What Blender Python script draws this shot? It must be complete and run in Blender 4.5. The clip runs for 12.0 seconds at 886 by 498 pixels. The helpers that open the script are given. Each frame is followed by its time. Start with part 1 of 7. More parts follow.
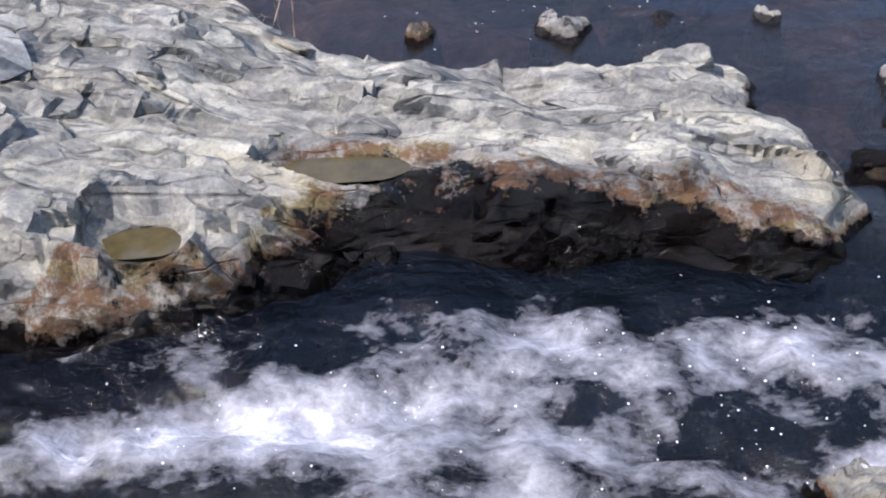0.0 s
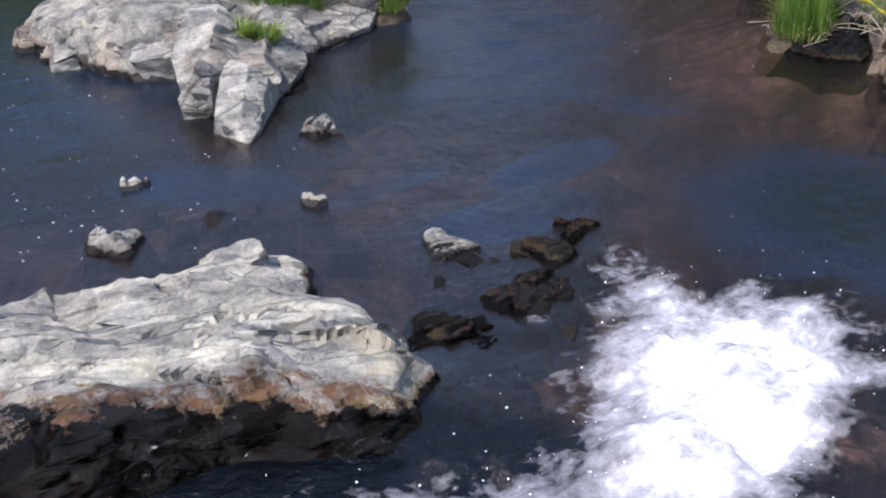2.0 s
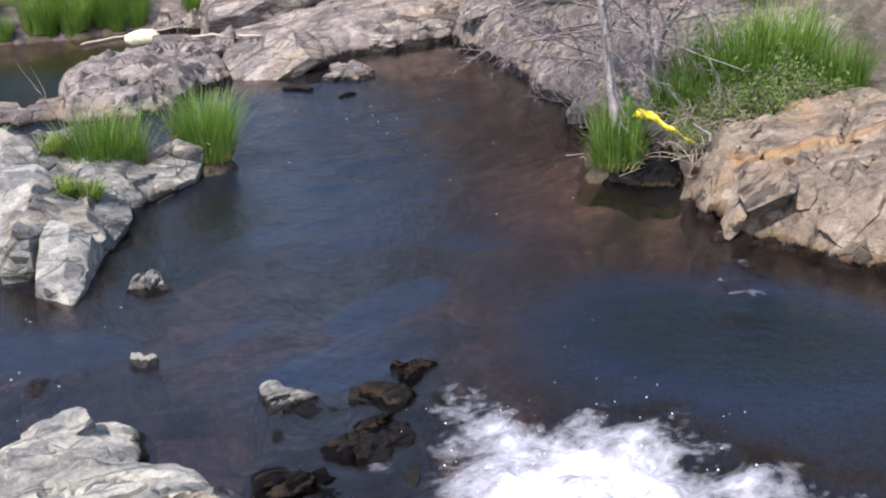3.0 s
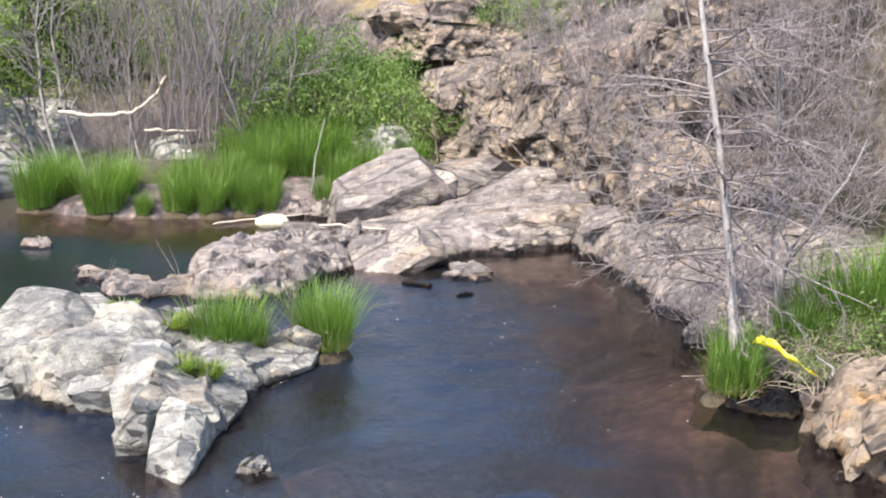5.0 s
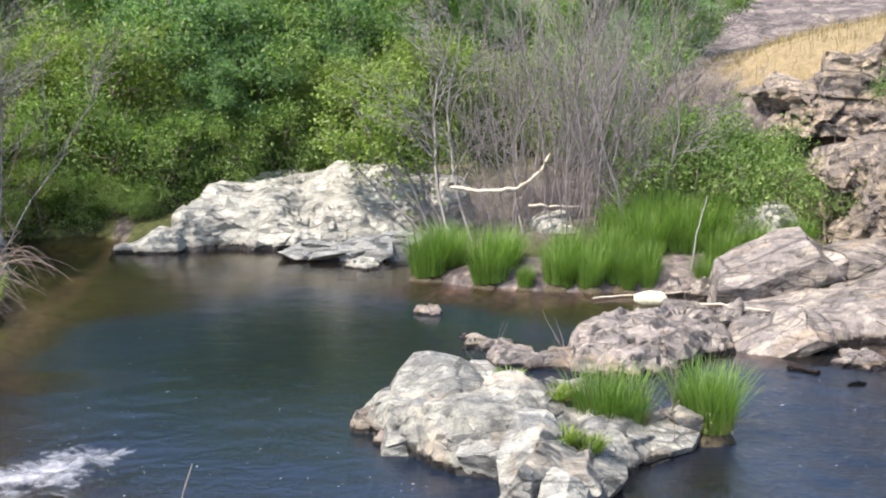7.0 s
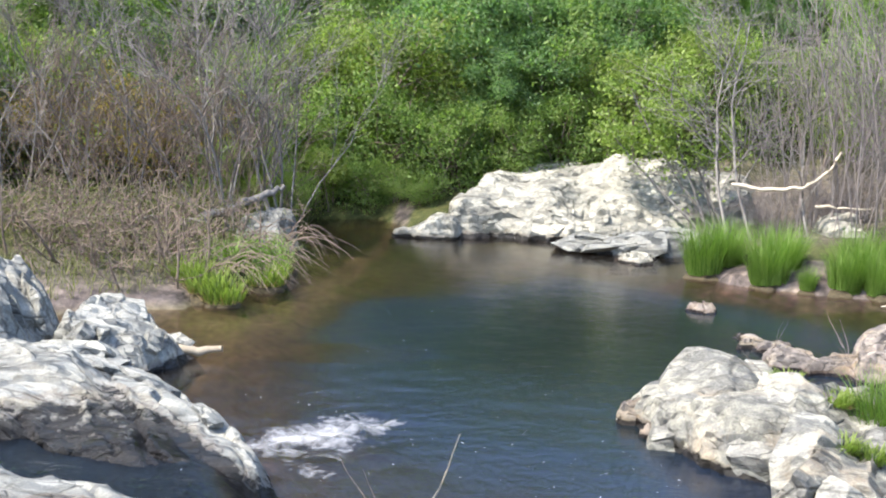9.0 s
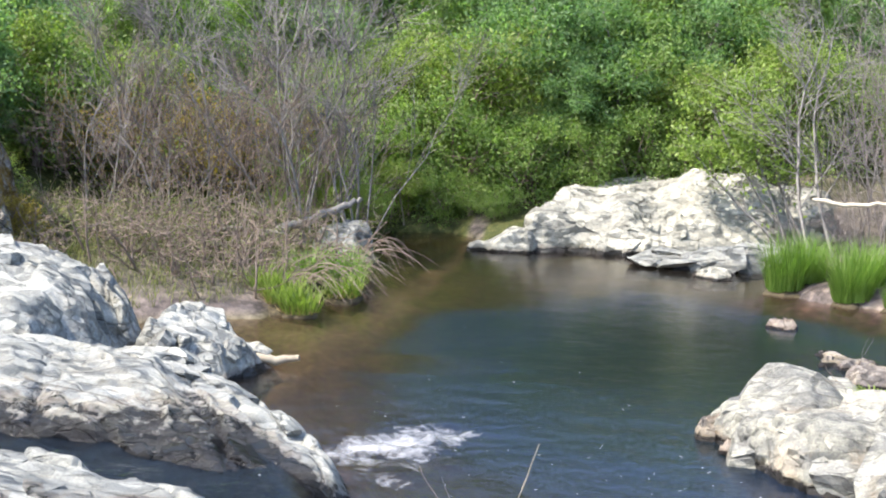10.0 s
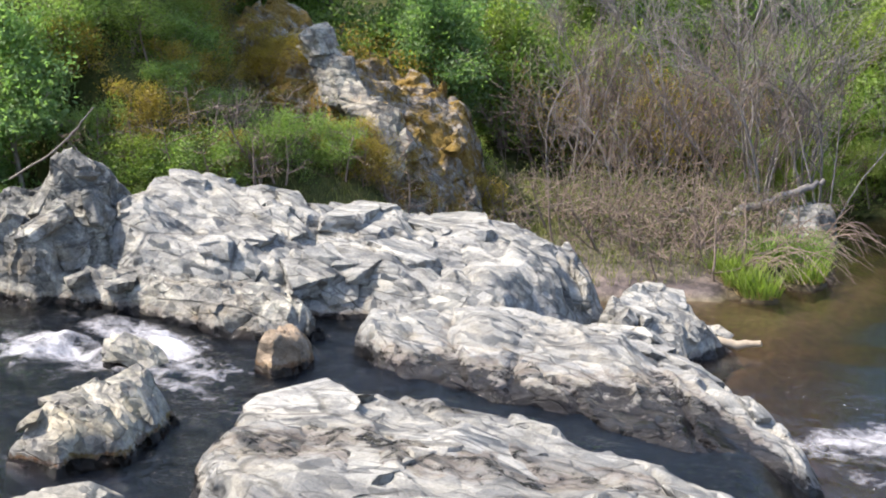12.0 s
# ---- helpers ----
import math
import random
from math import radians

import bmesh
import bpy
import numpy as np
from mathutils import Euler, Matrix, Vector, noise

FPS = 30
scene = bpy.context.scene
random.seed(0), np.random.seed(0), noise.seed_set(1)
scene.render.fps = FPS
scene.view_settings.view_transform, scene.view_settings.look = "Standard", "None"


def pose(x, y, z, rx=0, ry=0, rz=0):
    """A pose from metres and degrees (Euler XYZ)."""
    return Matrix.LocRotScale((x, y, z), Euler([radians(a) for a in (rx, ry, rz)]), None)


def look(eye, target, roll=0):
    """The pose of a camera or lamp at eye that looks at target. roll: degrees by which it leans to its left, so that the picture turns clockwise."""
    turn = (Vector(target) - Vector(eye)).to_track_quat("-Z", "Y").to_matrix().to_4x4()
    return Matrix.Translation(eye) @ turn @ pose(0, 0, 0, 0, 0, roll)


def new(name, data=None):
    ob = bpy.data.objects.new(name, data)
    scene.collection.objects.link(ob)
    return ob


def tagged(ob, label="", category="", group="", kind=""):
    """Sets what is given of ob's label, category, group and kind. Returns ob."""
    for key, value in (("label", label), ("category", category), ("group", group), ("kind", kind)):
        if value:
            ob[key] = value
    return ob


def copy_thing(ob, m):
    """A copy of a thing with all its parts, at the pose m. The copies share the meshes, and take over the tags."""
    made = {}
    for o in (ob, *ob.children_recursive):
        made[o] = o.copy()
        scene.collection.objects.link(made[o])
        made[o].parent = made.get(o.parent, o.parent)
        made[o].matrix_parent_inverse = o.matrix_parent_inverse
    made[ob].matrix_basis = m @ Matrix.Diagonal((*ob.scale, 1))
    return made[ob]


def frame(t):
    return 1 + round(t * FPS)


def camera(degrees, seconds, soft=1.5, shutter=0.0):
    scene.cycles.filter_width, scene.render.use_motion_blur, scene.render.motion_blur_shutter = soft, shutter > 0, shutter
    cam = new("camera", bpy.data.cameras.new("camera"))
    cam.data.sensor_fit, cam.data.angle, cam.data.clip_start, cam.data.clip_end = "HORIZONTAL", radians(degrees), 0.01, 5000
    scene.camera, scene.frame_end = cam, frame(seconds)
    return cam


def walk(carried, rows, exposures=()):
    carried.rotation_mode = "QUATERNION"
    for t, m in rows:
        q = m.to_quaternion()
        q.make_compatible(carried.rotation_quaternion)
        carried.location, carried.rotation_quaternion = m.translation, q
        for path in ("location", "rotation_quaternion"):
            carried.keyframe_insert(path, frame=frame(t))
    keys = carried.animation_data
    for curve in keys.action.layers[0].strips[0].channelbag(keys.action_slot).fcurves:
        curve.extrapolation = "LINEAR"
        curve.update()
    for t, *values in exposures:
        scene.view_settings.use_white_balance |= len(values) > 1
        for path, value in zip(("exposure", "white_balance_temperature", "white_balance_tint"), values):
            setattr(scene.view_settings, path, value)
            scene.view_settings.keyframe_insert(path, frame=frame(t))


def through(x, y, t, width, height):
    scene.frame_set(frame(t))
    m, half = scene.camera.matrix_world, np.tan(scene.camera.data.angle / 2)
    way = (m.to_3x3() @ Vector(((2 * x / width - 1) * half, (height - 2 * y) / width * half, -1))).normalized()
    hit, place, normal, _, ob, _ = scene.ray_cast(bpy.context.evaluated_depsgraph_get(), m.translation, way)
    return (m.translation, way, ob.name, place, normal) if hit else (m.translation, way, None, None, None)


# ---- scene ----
cam = camera(42.3, 12.0, 2.0)
PATH = [
    (0, (-0.076, -0.101, 3.415), (-0.196, 1.466, 2.177), -3.3),
    (0.5, (-0.017, -0.065, 3.422), (0.051, 1.561, 2.26), -1.2),
    (1, (0.009, -0.054, 3.397), (0.291, 1.588, 2.29), -0.2),
    (1.5, (0.067, -0.036, 3.408), (0.483, 1.614, 2.357), -0.5),
    (2, (0.161, -0.036, 3.431), (0.727, 1.607, 2.441), -1.1),
    (2.5, (0.228, -0.041, 3.447), (0.968, 1.585, 2.548), -0.9),
    (3, (0.246, -0.016, 3.482), (1.103, 1.611, 2.696), -1.1),
    (3.2, (0.251, -0.006, 3.501), (1.126, 1.63, 2.755), -1.1),
    (4.8, (0.149, 0.05, 3.586), (0.919, 1.826, 3.083), 2.0),
    (5, (0.143, 0.035, 3.588), (0.881, 1.833, 3.119), 2.2),
    (5.5, (0.089, 0.044, 3.587), (0.709, 1.9, 3.177), 2.2),
    (6, (0.03, 0.062, 3.582), (0.517, 1.963, 3.194), 1.9),
    (6.5, (-0.016, 0.056, 3.616), (0.247, 2.004, 3.247), 0.0),
    (7, (-0.031, 0.028, 3.598), (0.094, 1.993, 3.244), 0.4),
    (7.5, (-0.118, 0.02, 3.587), (-0.133, 1.98, 3.189), 0.1),
    (7.7, (-0.096, 0.022, 3.596), (-0.186, 1.98, 3.197), 0.3),
    (9.3, (-0.058, 0.06, 3.435), (-0.437, 1.993, 3.086), 0.9),
    (9.5, (-0.065, 0.055, 3.418), (-0.468, 1.983, 3.075), 1.0),
    (10, (-0.106, 0.045, 3.431), (-0.575, 1.961, 3.096), 0.7),
    (10.5, (-0.125, 0.03, 3.423), (-0.75, 1.9, 3.092), 0.3),
    (11, (-0.114, -0.001, 3.442), (-0.866, 1.821, 3.101), -0.2),
    (11.5, (-0.192, -0.05, 3.439), (-1.097, 1.694, 3.064), -0.5),
    (12, (-0.32, -0.101, 3.451), (-1.471, 1.495, 3.09), -1.8),
]
walk(cam, [(t, look(eye, target, roll)) for t, eye, target, roll in PATH],
     [(0, 1.12, 6350, 17), (1.2, 1.22, 6350, 17), (2.0, 1.14, 6400, 17), (3.2, 1.28, 6600, 16), (5.0, 1.74, 6820, 13), (7.7, 1.66, 6900, 10), (9.3, 1.97, 6900, 8), (11.3, 2.0, 7050, 11), (12.0, 1.74, 7300, 13)])

# ---- world and sun ----
SUN_DIR = Vector((-0.46, -0.34, 0.82)).normalized()
world = bpy.data.worlds.new("world")
scene.world = world
world.use_nodes = True
wn, wl = world.node_tree.nodes, world.node_tree.links
wn.clear()
sky = wn.new("ShaderNodeTexSky")
sky.sky_type = 'NISHITA'
sky.sun_disc = False
sky.sun_elevation = math.asin(SUN_DIR.z)
sky.sun_rotation = math.atan2(SUN_DIR.x, SUN_DIR.y)
sky_bg = wn.new("ShaderNodeBackground")
sky_bg.inputs["Strength"].default_value = 0.15
sky_out = wn.new("ShaderNodeOutputWorld")
wl.new(sky.outputs[0], sky_bg.inputs["Color"])
wl.new(sky_bg.outputs[0], sky_out.inputs["Surface"])
sun_data = bpy.data.lights.new("sun", "SUN")
sun_data.energy = 3.15
sun_data.angle = radians(0.55)
sun_data.color = (1.0, 0.955, 0.88)
new("sun", sun_data).matrix_world = look(SUN_DIR * 60, (0, 0, 0))


# ---- number helpers ----
def lattice(ix, iy, seed):
    n = (ix * 374761393 + iy * 668265263 + seed * 974711) & 0xFFFFFFFF
    n = ((n ^ (n >> 13)) * 1274126177) & 0xFFFFFFFF
    n = ((n ^ (n >> 15)) * 2246822519) & 0xFFFFFFFF
    return ((n ^ (n >> 16)) & 0xFFFF) / 65535.0


def value_noise(x, y, seed):
    """Smooth noise from -1 to 1."""
    ix, iy = np.floor(x).astype(np.int64), np.floor(y).astype(np.int64)
    u, v = x - ix, y - iy
    u, v = u * u * (3 - 2 * u), v * v * (3 - 2 * v)
    a, b = lattice(ix, iy, seed), lattice(ix + 1, iy, seed)
    c, d = lattice(ix, iy + 1, seed), lattice(ix + 1, iy + 1, seed)
    return 2 * ((a * (1 - u) + b * u) * (1 - v) + (c * (1 - u) + d * u) * v) - 1


def fbm(x, y, seed, octaves=4):
    total, size, weight = 0.0, 1.0, 1.0
    for n in range(octaves):
        total = total + weight * value_noise(x * size + 17.3 * n, y * size - 9.1 * n, seed + n)
        size, weight = size * 2.03, weight * 0.5
    return total


def cells(x, y, seed):
    """Fracture cells: a step and a tilt for each cell, and how near the joint is."""
    ix, iy = np.floor(x).astype(np.int64), np.floor(y).astype(np.int64)
    best, second = np.full(x.shape, 9.0), np.full(x.shape, 9.0)
    step = np.zeros(x.shape)
    for dx in (-1, 0, 1):
        for dy in (-1, 0, 1):
            jx, jy = ix + dx, iy + dy
            px, py = jx + lattice(jx, jy, seed), jy + lattice(jx, jy, seed + 1)
            d = np.hypot(x - px, y - py)
            h = (lattice(jx, jy, seed + 2) - 0.5
                 + (lattice(jx, jy, seed + 3) - 0.5) * 1.6 * (x - px)
                 + (lattice(jx, jy, seed + 4) - 0.5) * 1.6 * (y - py))
            near = d < best
            second = np.where(near, best, np.minimum(second, d))
            step = np.where(near, h, step)
            best = np.where(near, d, best)
    return step, second - best


def crease_noise(x, y, seed):
    """Flat facets that meet in creases, from -1 to 1."""
    ix, iy = np.floor(x).astype(np.int64), np.floor(y).astype(np.int64)
    u, v = x - ix, y - iy
    a, b = lattice(ix, iy, seed), lattice(ix + 1, iy, seed)
    c, d = lattice(ix, iy + 1, seed), lattice(ix + 1, iy + 1, seed)
    low = a + (b - a) * u + (c - a) * v
    high = d + (c - d) * (1 - u) + (b - d) * (1 - v)
    return 2 * np.where(u + v < 1, low, high) - 1


def inside_distance(x, y, outline):
    """Distance to the outline, positive inside."""
    pts = np.array(outline, float)
    far = np.full(x.shape, 1e9)
    within = np.zeros(x.shape, bool)
    for (ax, ay), (bx, by) in zip(pts, np.roll(pts, -1, axis=0)):
        ex, ey = bx - ax, by - ay
        k = np.clip(((x - ax) * ex + (y - ay) * ey) / (ex * ex + ey * ey + 1e-12), 0, 1)
        far = np.minimum(far, np.hypot(x - ax - k * ex, y - ay - k * ey))
        cross = ((ay > y) != (by > y)) & (x < ex * (y - ay) / (ey + 1e-12) + ax)
        within ^= cross
    return np.where(within, far, -far)


def line_side(x, y, line):
    """Signed distance to an open line, positive on its left."""
    pts = np.array(line, float)
    far, sign = np.full(x.shape, 1e9), np.ones(x.shape)
    for (ax, ay), (bx, by) in zip(pts[:-1], pts[1:]):
        ex, ey = bx - ax, by - ay
        k = np.clip(((x - ax) * ex + (y - ay) * ey) / (ex * ex + ey * ey), 0, 1)
        d = np.hypot(x - ax - k * ex, y - ay - k * ey)
        side = np.sign(ex * (y - ay) - ey * (x - ax))
        near = d < far
        far, sign = np.where(near, d, far), np.where(near, side, sign)
    return far * sign


def ease(v, a, b):
    k = np.clip((v - a) / (b - a), 0, 1)
    return k * k * (3 - 2 * k)


def blend_tops(x, y, tops, power=2.6):
    num, den = np.zeros(x.shape), np.zeros(x.shape)
    for px, py, pz in tops:
        w = 1 / (((x - px) ** 2 + (y - py) ** 2) + 0.02) ** (power / 2)
        num, den = num + w * pz, den + w
    return num / den


# ---- mesh helpers ----
def mesh_from(name, verts, faces, smooth=True):
    verts, faces = np.asarray(verts, np.float32), np.asarray(faces, np.int32)
    me = bpy.data.meshes.new(name)
    me.vertices.add(len(verts))
    me.vertices.foreach_set("co", verts.ravel())
    me.loops.add(faces.size)
    me.loops.foreach_set("vertex_index", faces.ravel())
    me.polygons.add(len(faces))
    me.polygons.foreach_set("loop_start", np.arange(0, faces.size, faces.shape[1], dtype=np.int32))
    me.polygons.foreach_set("use_smooth", np.full(len(faces), smooth))
    me.update(calc_edges=True)
    return me


def point_value(me, name, values):
    me.attributes.new(name, 'FLOAT', 'POINT').data.foreach_set("value", np.asarray(values, np.float32))


def grid_faces(rows, cols):
    i = np.arange(rows * cols).reshape(rows, cols)
    return np.stack([i[:-1, :-1], i[:-1, 1:], i[1:, 1:], i[1:, :-1]], -1).reshape(-1, 4)


def keep_faces(verts, faces, keep):
    """Only the faces that touch a kept vertex."""
    faces = faces[keep[faces].any(1)]
    used = np.unique(faces)
    index = np.zeros(len(verts), np.int64)
    index[used] = np.arange(len(used))
    return verts[used], index[faces], used


def part(name, me, material, parent, label=""):
    ob = new(name, me)
    me.materials.append(material) if not me.materials else None
    ob.parent = parent
    if label:
        ob["label"] = label
    return ob


def thing(name, me, material, label, category, group="", kind=""):
    ob = new(name, me)
    if me is not None and material is not None:
        me.materials.append(material)
    return tagged(ob, label, category, group, kind)


# ---- water levels ----
CREST = [(2.4, 3.9), (1.7, 4.5), (0.0, 4.9), (-1.7, 5.5), (-2.3, 6.5), (-2.9, 7.8), (-4.0, 8.8), (-5.5, 9.3), (-7.5, 10.2), (-9.5, 12.2), (-16.0, 15.0)]


def water_level(x, y):
    side = line_side(x, y, CREST)          # left of the line as it runs to -x is the channel
    run = np.interp(x, [-14, -8, -5, -3.2, -2.3, -1.0, 0.5, 2.0, 2.8], [0.95, 0.62, 0.50, 0.40, 0.30, 0.22, 0.12, 0.03, 0.0])
    return run * ease(side, -0.25, 0.35)


# ---- materials ----
def nodes_of(name):
    mat = bpy.data.materials.new(name)
    mat.use_nodes = True
    mat.node_tree.nodes.clear()
    return mat, mat.node_tree.nodes, mat.node_tree.links


def shader(nodes, kind, **values):
    node = nodes.new(kind)
    for key, value in values.items():
        node.inputs[key.replace("_", " ")].default_value = value
    return node


def texture_noise(nodes, links, vector, scale, detail=5.0, rough=0.6, distortion=0.0):
    n = nodes.new("ShaderNodeTexNoise")
    n.inputs["Scale"].default_value, n.inputs["Detail"].default_value = scale, detail
    n.inputs["Roughness"].default_value, n.inputs["Distortion"].default_value = rough, distortion
    links.new(vector, n.inputs["Vector"])
    return n.outputs["Fac"]


def ramp(nodes, links, fac, stops):
    r = nodes.new("ShaderNodeValToRGB")
    while len(r.color_ramp.elements) < len(stops):
        r.color_ramp.elements.new(0.5)
    for e, (pos, col) in zip(r.color_ramp.elements, stops):
        e.position, e.color = pos, (*col, 1) if len(col) == 3 else col
    links.new(fac, r.inputs["Fac"])
    return r.outputs["Color"]


def mix_colour(nodes, links, fac, a, b, mode='MIX'):
    m = nodes.new("ShaderNodeMix")
    m.data_type, m.blend_type = 'RGBA', mode
    for value, socket in ((fac, m.inputs[0]), (a, m.inputs[6]), (b, m.inputs[7])):
        if hasattr(value, "links"):
            links.new(value, socket)
        elif isinstance(value, (int, float)):
            socket.default_value = value
        else:
            socket.default_value = (*value, 1)
    return m.outputs[2]


def maths(nodes, links, op, a, b=0.0, clamp=False):
    m = nodes.new("ShaderNodeMath")
    m.operation, m.use_clamp = op, clamp
    for value, socket in ((a, m.inputs[0]), (b, m.inputs[1])):
        if hasattr(value, "links"):
            links.new(value, socket)
        else:
            socket.default_value = value
    return m.outputs[0]


def finish(nodes, links, surface):
    out = nodes.new("ShaderNodeOutputMaterial")
    links.new(surface, out.inputs["Surface"])


GREY3 = lambda v: (v, v, v)


def stretched(nodes, links, angle, along, across, up):
    """World metres turned to the rock's strike and stretched along it."""
    geo = nodes.new("ShaderNodeNewGeometry")
    m = nodes.new("ShaderNodeMapping")
    m.inputs["Rotation"].default_value = (radians(20), radians(12), radians(angle))
    m.inputs["Scale"].default_value = (along, across, up)
    links.new(geo.outputs["Position"], m.inputs["Vector"])
    return m.outputs[0], geo.outputs["Position"]


def crack_lines(nodes, links, vector, scale, width, keep):
    """Thin broken joint lines, 1 on the line."""
    bend = nodes.new("ShaderNodeTexNoise")
    bend.inputs["Scale"].default_value, bend.inputs["Detail"].default_value = scale * 1.3, 5
    links.new(vector, bend.inputs["Vector"])
    shift = nodes.new("ShaderNodeVectorMath")
    shift.operation = 'SCALE'
    shift.inputs["Scale"].default_value = 0.20 / scale
    links.new(bend.outputs["Color"], shift.inputs[0])
    add = nodes.new("ShaderNodeVectorMath")
    links.new(vector, add.inputs[0])
    links.new(shift.outputs[0], add.inputs[1])
    cell = nodes.new("ShaderNodeTexVoronoi")
    cell.feature = 'DISTANCE_TO_EDGE'
    cell.inputs["Scale"].default_value = scale
    links.new(add.outputs[0], cell.inputs["Vector"])
    line = ramp(nodes, links, cell.outputs["Distance"], [(0.0, GREY3(1)), (width * 0.4, GREY3(0.8)), (width, GREY3(0))])
    some = ramp(nodes, links, texture_noise(nodes, links, vector, scale * 0.9, 3), [(keep, GREY3(0)), (keep + 0.08, GREY3(1))])
    return maths(nodes, links, 'MULTIPLY', line, some)


def facet_height(nodes, links, vector, scale, tilt):
    """Small flat faces, each with a tilt of its own, and a random value per face."""
    cell = nodes.new("ShaderNodeTexVoronoi")
    cell.inputs["Scale"].default_value = scale
    links.new(vector, cell.inputs["Vector"])
    lean = nodes.new("ShaderNodeVectorMath")
    lean.operation = 'SUBTRACT'
    lean.inputs[1].default_value = (0.5, 0.5, 0.5)
    links.new(cell.outputs["Color"], lean.inputs[0])
    arm = nodes.new("ShaderNodeVectorMath")
    arm.operation = 'SUBTRACT'
    links.new(vector, arm.inputs[0])
    links.new(cell.outputs["Position"], arm.inputs[1])
    dot = nodes.new("ShaderNodeVectorMath")
    dot.operation = 'DOT_PRODUCT'
    links.new(lean.outputs[0], dot.inputs[0])
    links.new(arm.outputs[0], dot.inputs[1])
    split = nodes.new("ShaderNodeSeparateColor")
    links.new(cell.outputs["Color"], split.inputs[0])
    return maths(nodes, links, 'MULTIPLY', dot.outputs["Value"], tilt), split.outputs[0]


def rock_material(name, dark, mid, light, stain, stain_amount=0.25, pale=0.55, strike=25.0, scale=1.0, moss=0.0, algae_amount=0.75, lichen=0.42, joint=0.8, gloss=0.20, strata=1.0, band_tone=0.09):
    mat, n, l = nodes_of(name)
    along, plain = stretched(n, l, strike, 0.55 / strata, 1.6 * strata, 1.6 * strata)
    big = texture_noise(n, l, along, 1.6 * scale, 6, 0.65, 0.6)
    mid_n = texture_noise(n, l, plain, 7.0 * scale, 9, 0.74, 0.3)
    fine = texture_noise(n, l, plain, 45.0 * scale, 6, 0.75)
    base = ramp(n, l, big, [(0.28, dark), (0.45, mid), (0.60, mid), (0.74, light)])
    streak = texture_noise(n, l, along, 2.6 * scale, 10, 0.72, 0.25)
    patch = ramp(n, l, maths(n, l, 'ADD', maths(n, l, 'MULTIPLY', streak, 0.55), maths(n, l, 'MULTIPLY', mid_n, 0.45)), [(pale - 0.05, GREY3(0)), (pale + 0.03, GREY3(1))])
    base = mix_colour(n, l, maths(n, l, 'MULTIPLY', patch, 0.8), base, light)
    face_a, tone_a = facet_height(n, l, along, 3.0 * scale, 0.75)
    face_b, tone_b = facet_height(n, l, along, 9.0 * scale, 0.95)
    faces = maths(n, l, 'ADD', maths(n, l, 'MULTIPLY', tone_a, 0.34), maths(n, l, 'ADD', maths(n, l, 'MULTIPLY', tone_b, 0.22), 0.72))
    base = mix_colour(n, l, 1.0, base, faces, 'MULTIPLY')
    # grey lichen in patches and specks
    grow_n = texture_noise(n, l, plain, 3.1 * scale, 11, 0.80, 0.4)
    spots_n = ramp(n, l, grow_n, [(0.50, GREY3(0)), (0.57, GREY3(1))])
    base = mix_colour(n, l, maths(n, l, 'MULTIPLY', spots_n, lichen), base, mix_colour(n, l, 1.0, base, (0.42, 0.42, 0.43), 'MULTIPLY'))
    speck = ramp(n, l, texture_noise(n, l, plain, 21.0 * scale, 8, 0.82, 0.2), [(0.545, GREY3(0)), (0.60, GREY3(1))])
    base = mix_colour(n, l, maths(n, l, 'MULTIPLY', speck, lichen * 0.8), base, dark)
    st = texture_noise(n, l, along, 0.9 * scale, 7, 0.66, 1.2)
    st = ramp(n, l, st, [(0.54, GREY3(0)), (0.66, GREY3(1))])
    base = mix_colour(n, l, maths(n, l, 'MULTIPLY', st, stain_amount), base, stain)
    # open joints
    joints = maths(n, l, 'MAXIMUM', crack_lines(n, l, along, 1.25 * scale, 0.030, 0.44), maths(n, l, 'MULTIPLY', crack_lines(n, l, along, 4.2 * scale, 0.045, 0.47), 0.9))
    base = mix_colour(n, l, maths(n, l, 'MULTIPLY', joints, joint), base, (0.022, 0.02, 0.019))
    if moss:
        m = texture_noise(n, l, plain, 1.9, 11, 0.80, 0.5)
        m = ramp(n, l, m, [(0.60 - 0.25 * moss, GREY3(0)), (0.68 - 0.25 * moss, GREY3(1))])
        moss_col = ramp(n, l, fine, [(0.3, (0.10, 0.068, 0.016)), (0.55, (0.25, 0.16, 0.04)), (0.75, (0.36, 0.26, 0.085))])
        base = mix_colour(n, l, m, base, moss_col)
    info = n.new("ShaderNodeObjectInfo")
    tone = ramp(n, l, info.outputs["Random"], [(0.0, GREY3(0.78)), (0.5, GREY3(0.97)), (1.0, GREY3(1.10))])
    base = mix_colour(n, l, 0.8, base, tone, 'MULTIPLY')
    grain = ramp(n, l, fine, [(0.25, GREY3(0.55)), (0.5, GREY3(1.0)), (0.8, GREY3(1.3))])
    base = mix_colour(n, l, 0.85, base, grain, 'MULTIPLY')
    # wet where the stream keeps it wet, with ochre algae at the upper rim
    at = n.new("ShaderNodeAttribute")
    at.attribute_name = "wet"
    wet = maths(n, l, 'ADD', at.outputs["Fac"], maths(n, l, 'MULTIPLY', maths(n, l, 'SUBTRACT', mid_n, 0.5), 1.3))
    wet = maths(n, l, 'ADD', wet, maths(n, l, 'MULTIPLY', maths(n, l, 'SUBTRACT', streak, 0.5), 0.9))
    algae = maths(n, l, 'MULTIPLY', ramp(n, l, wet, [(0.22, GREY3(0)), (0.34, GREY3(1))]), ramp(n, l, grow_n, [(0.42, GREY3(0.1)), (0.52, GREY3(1))]))
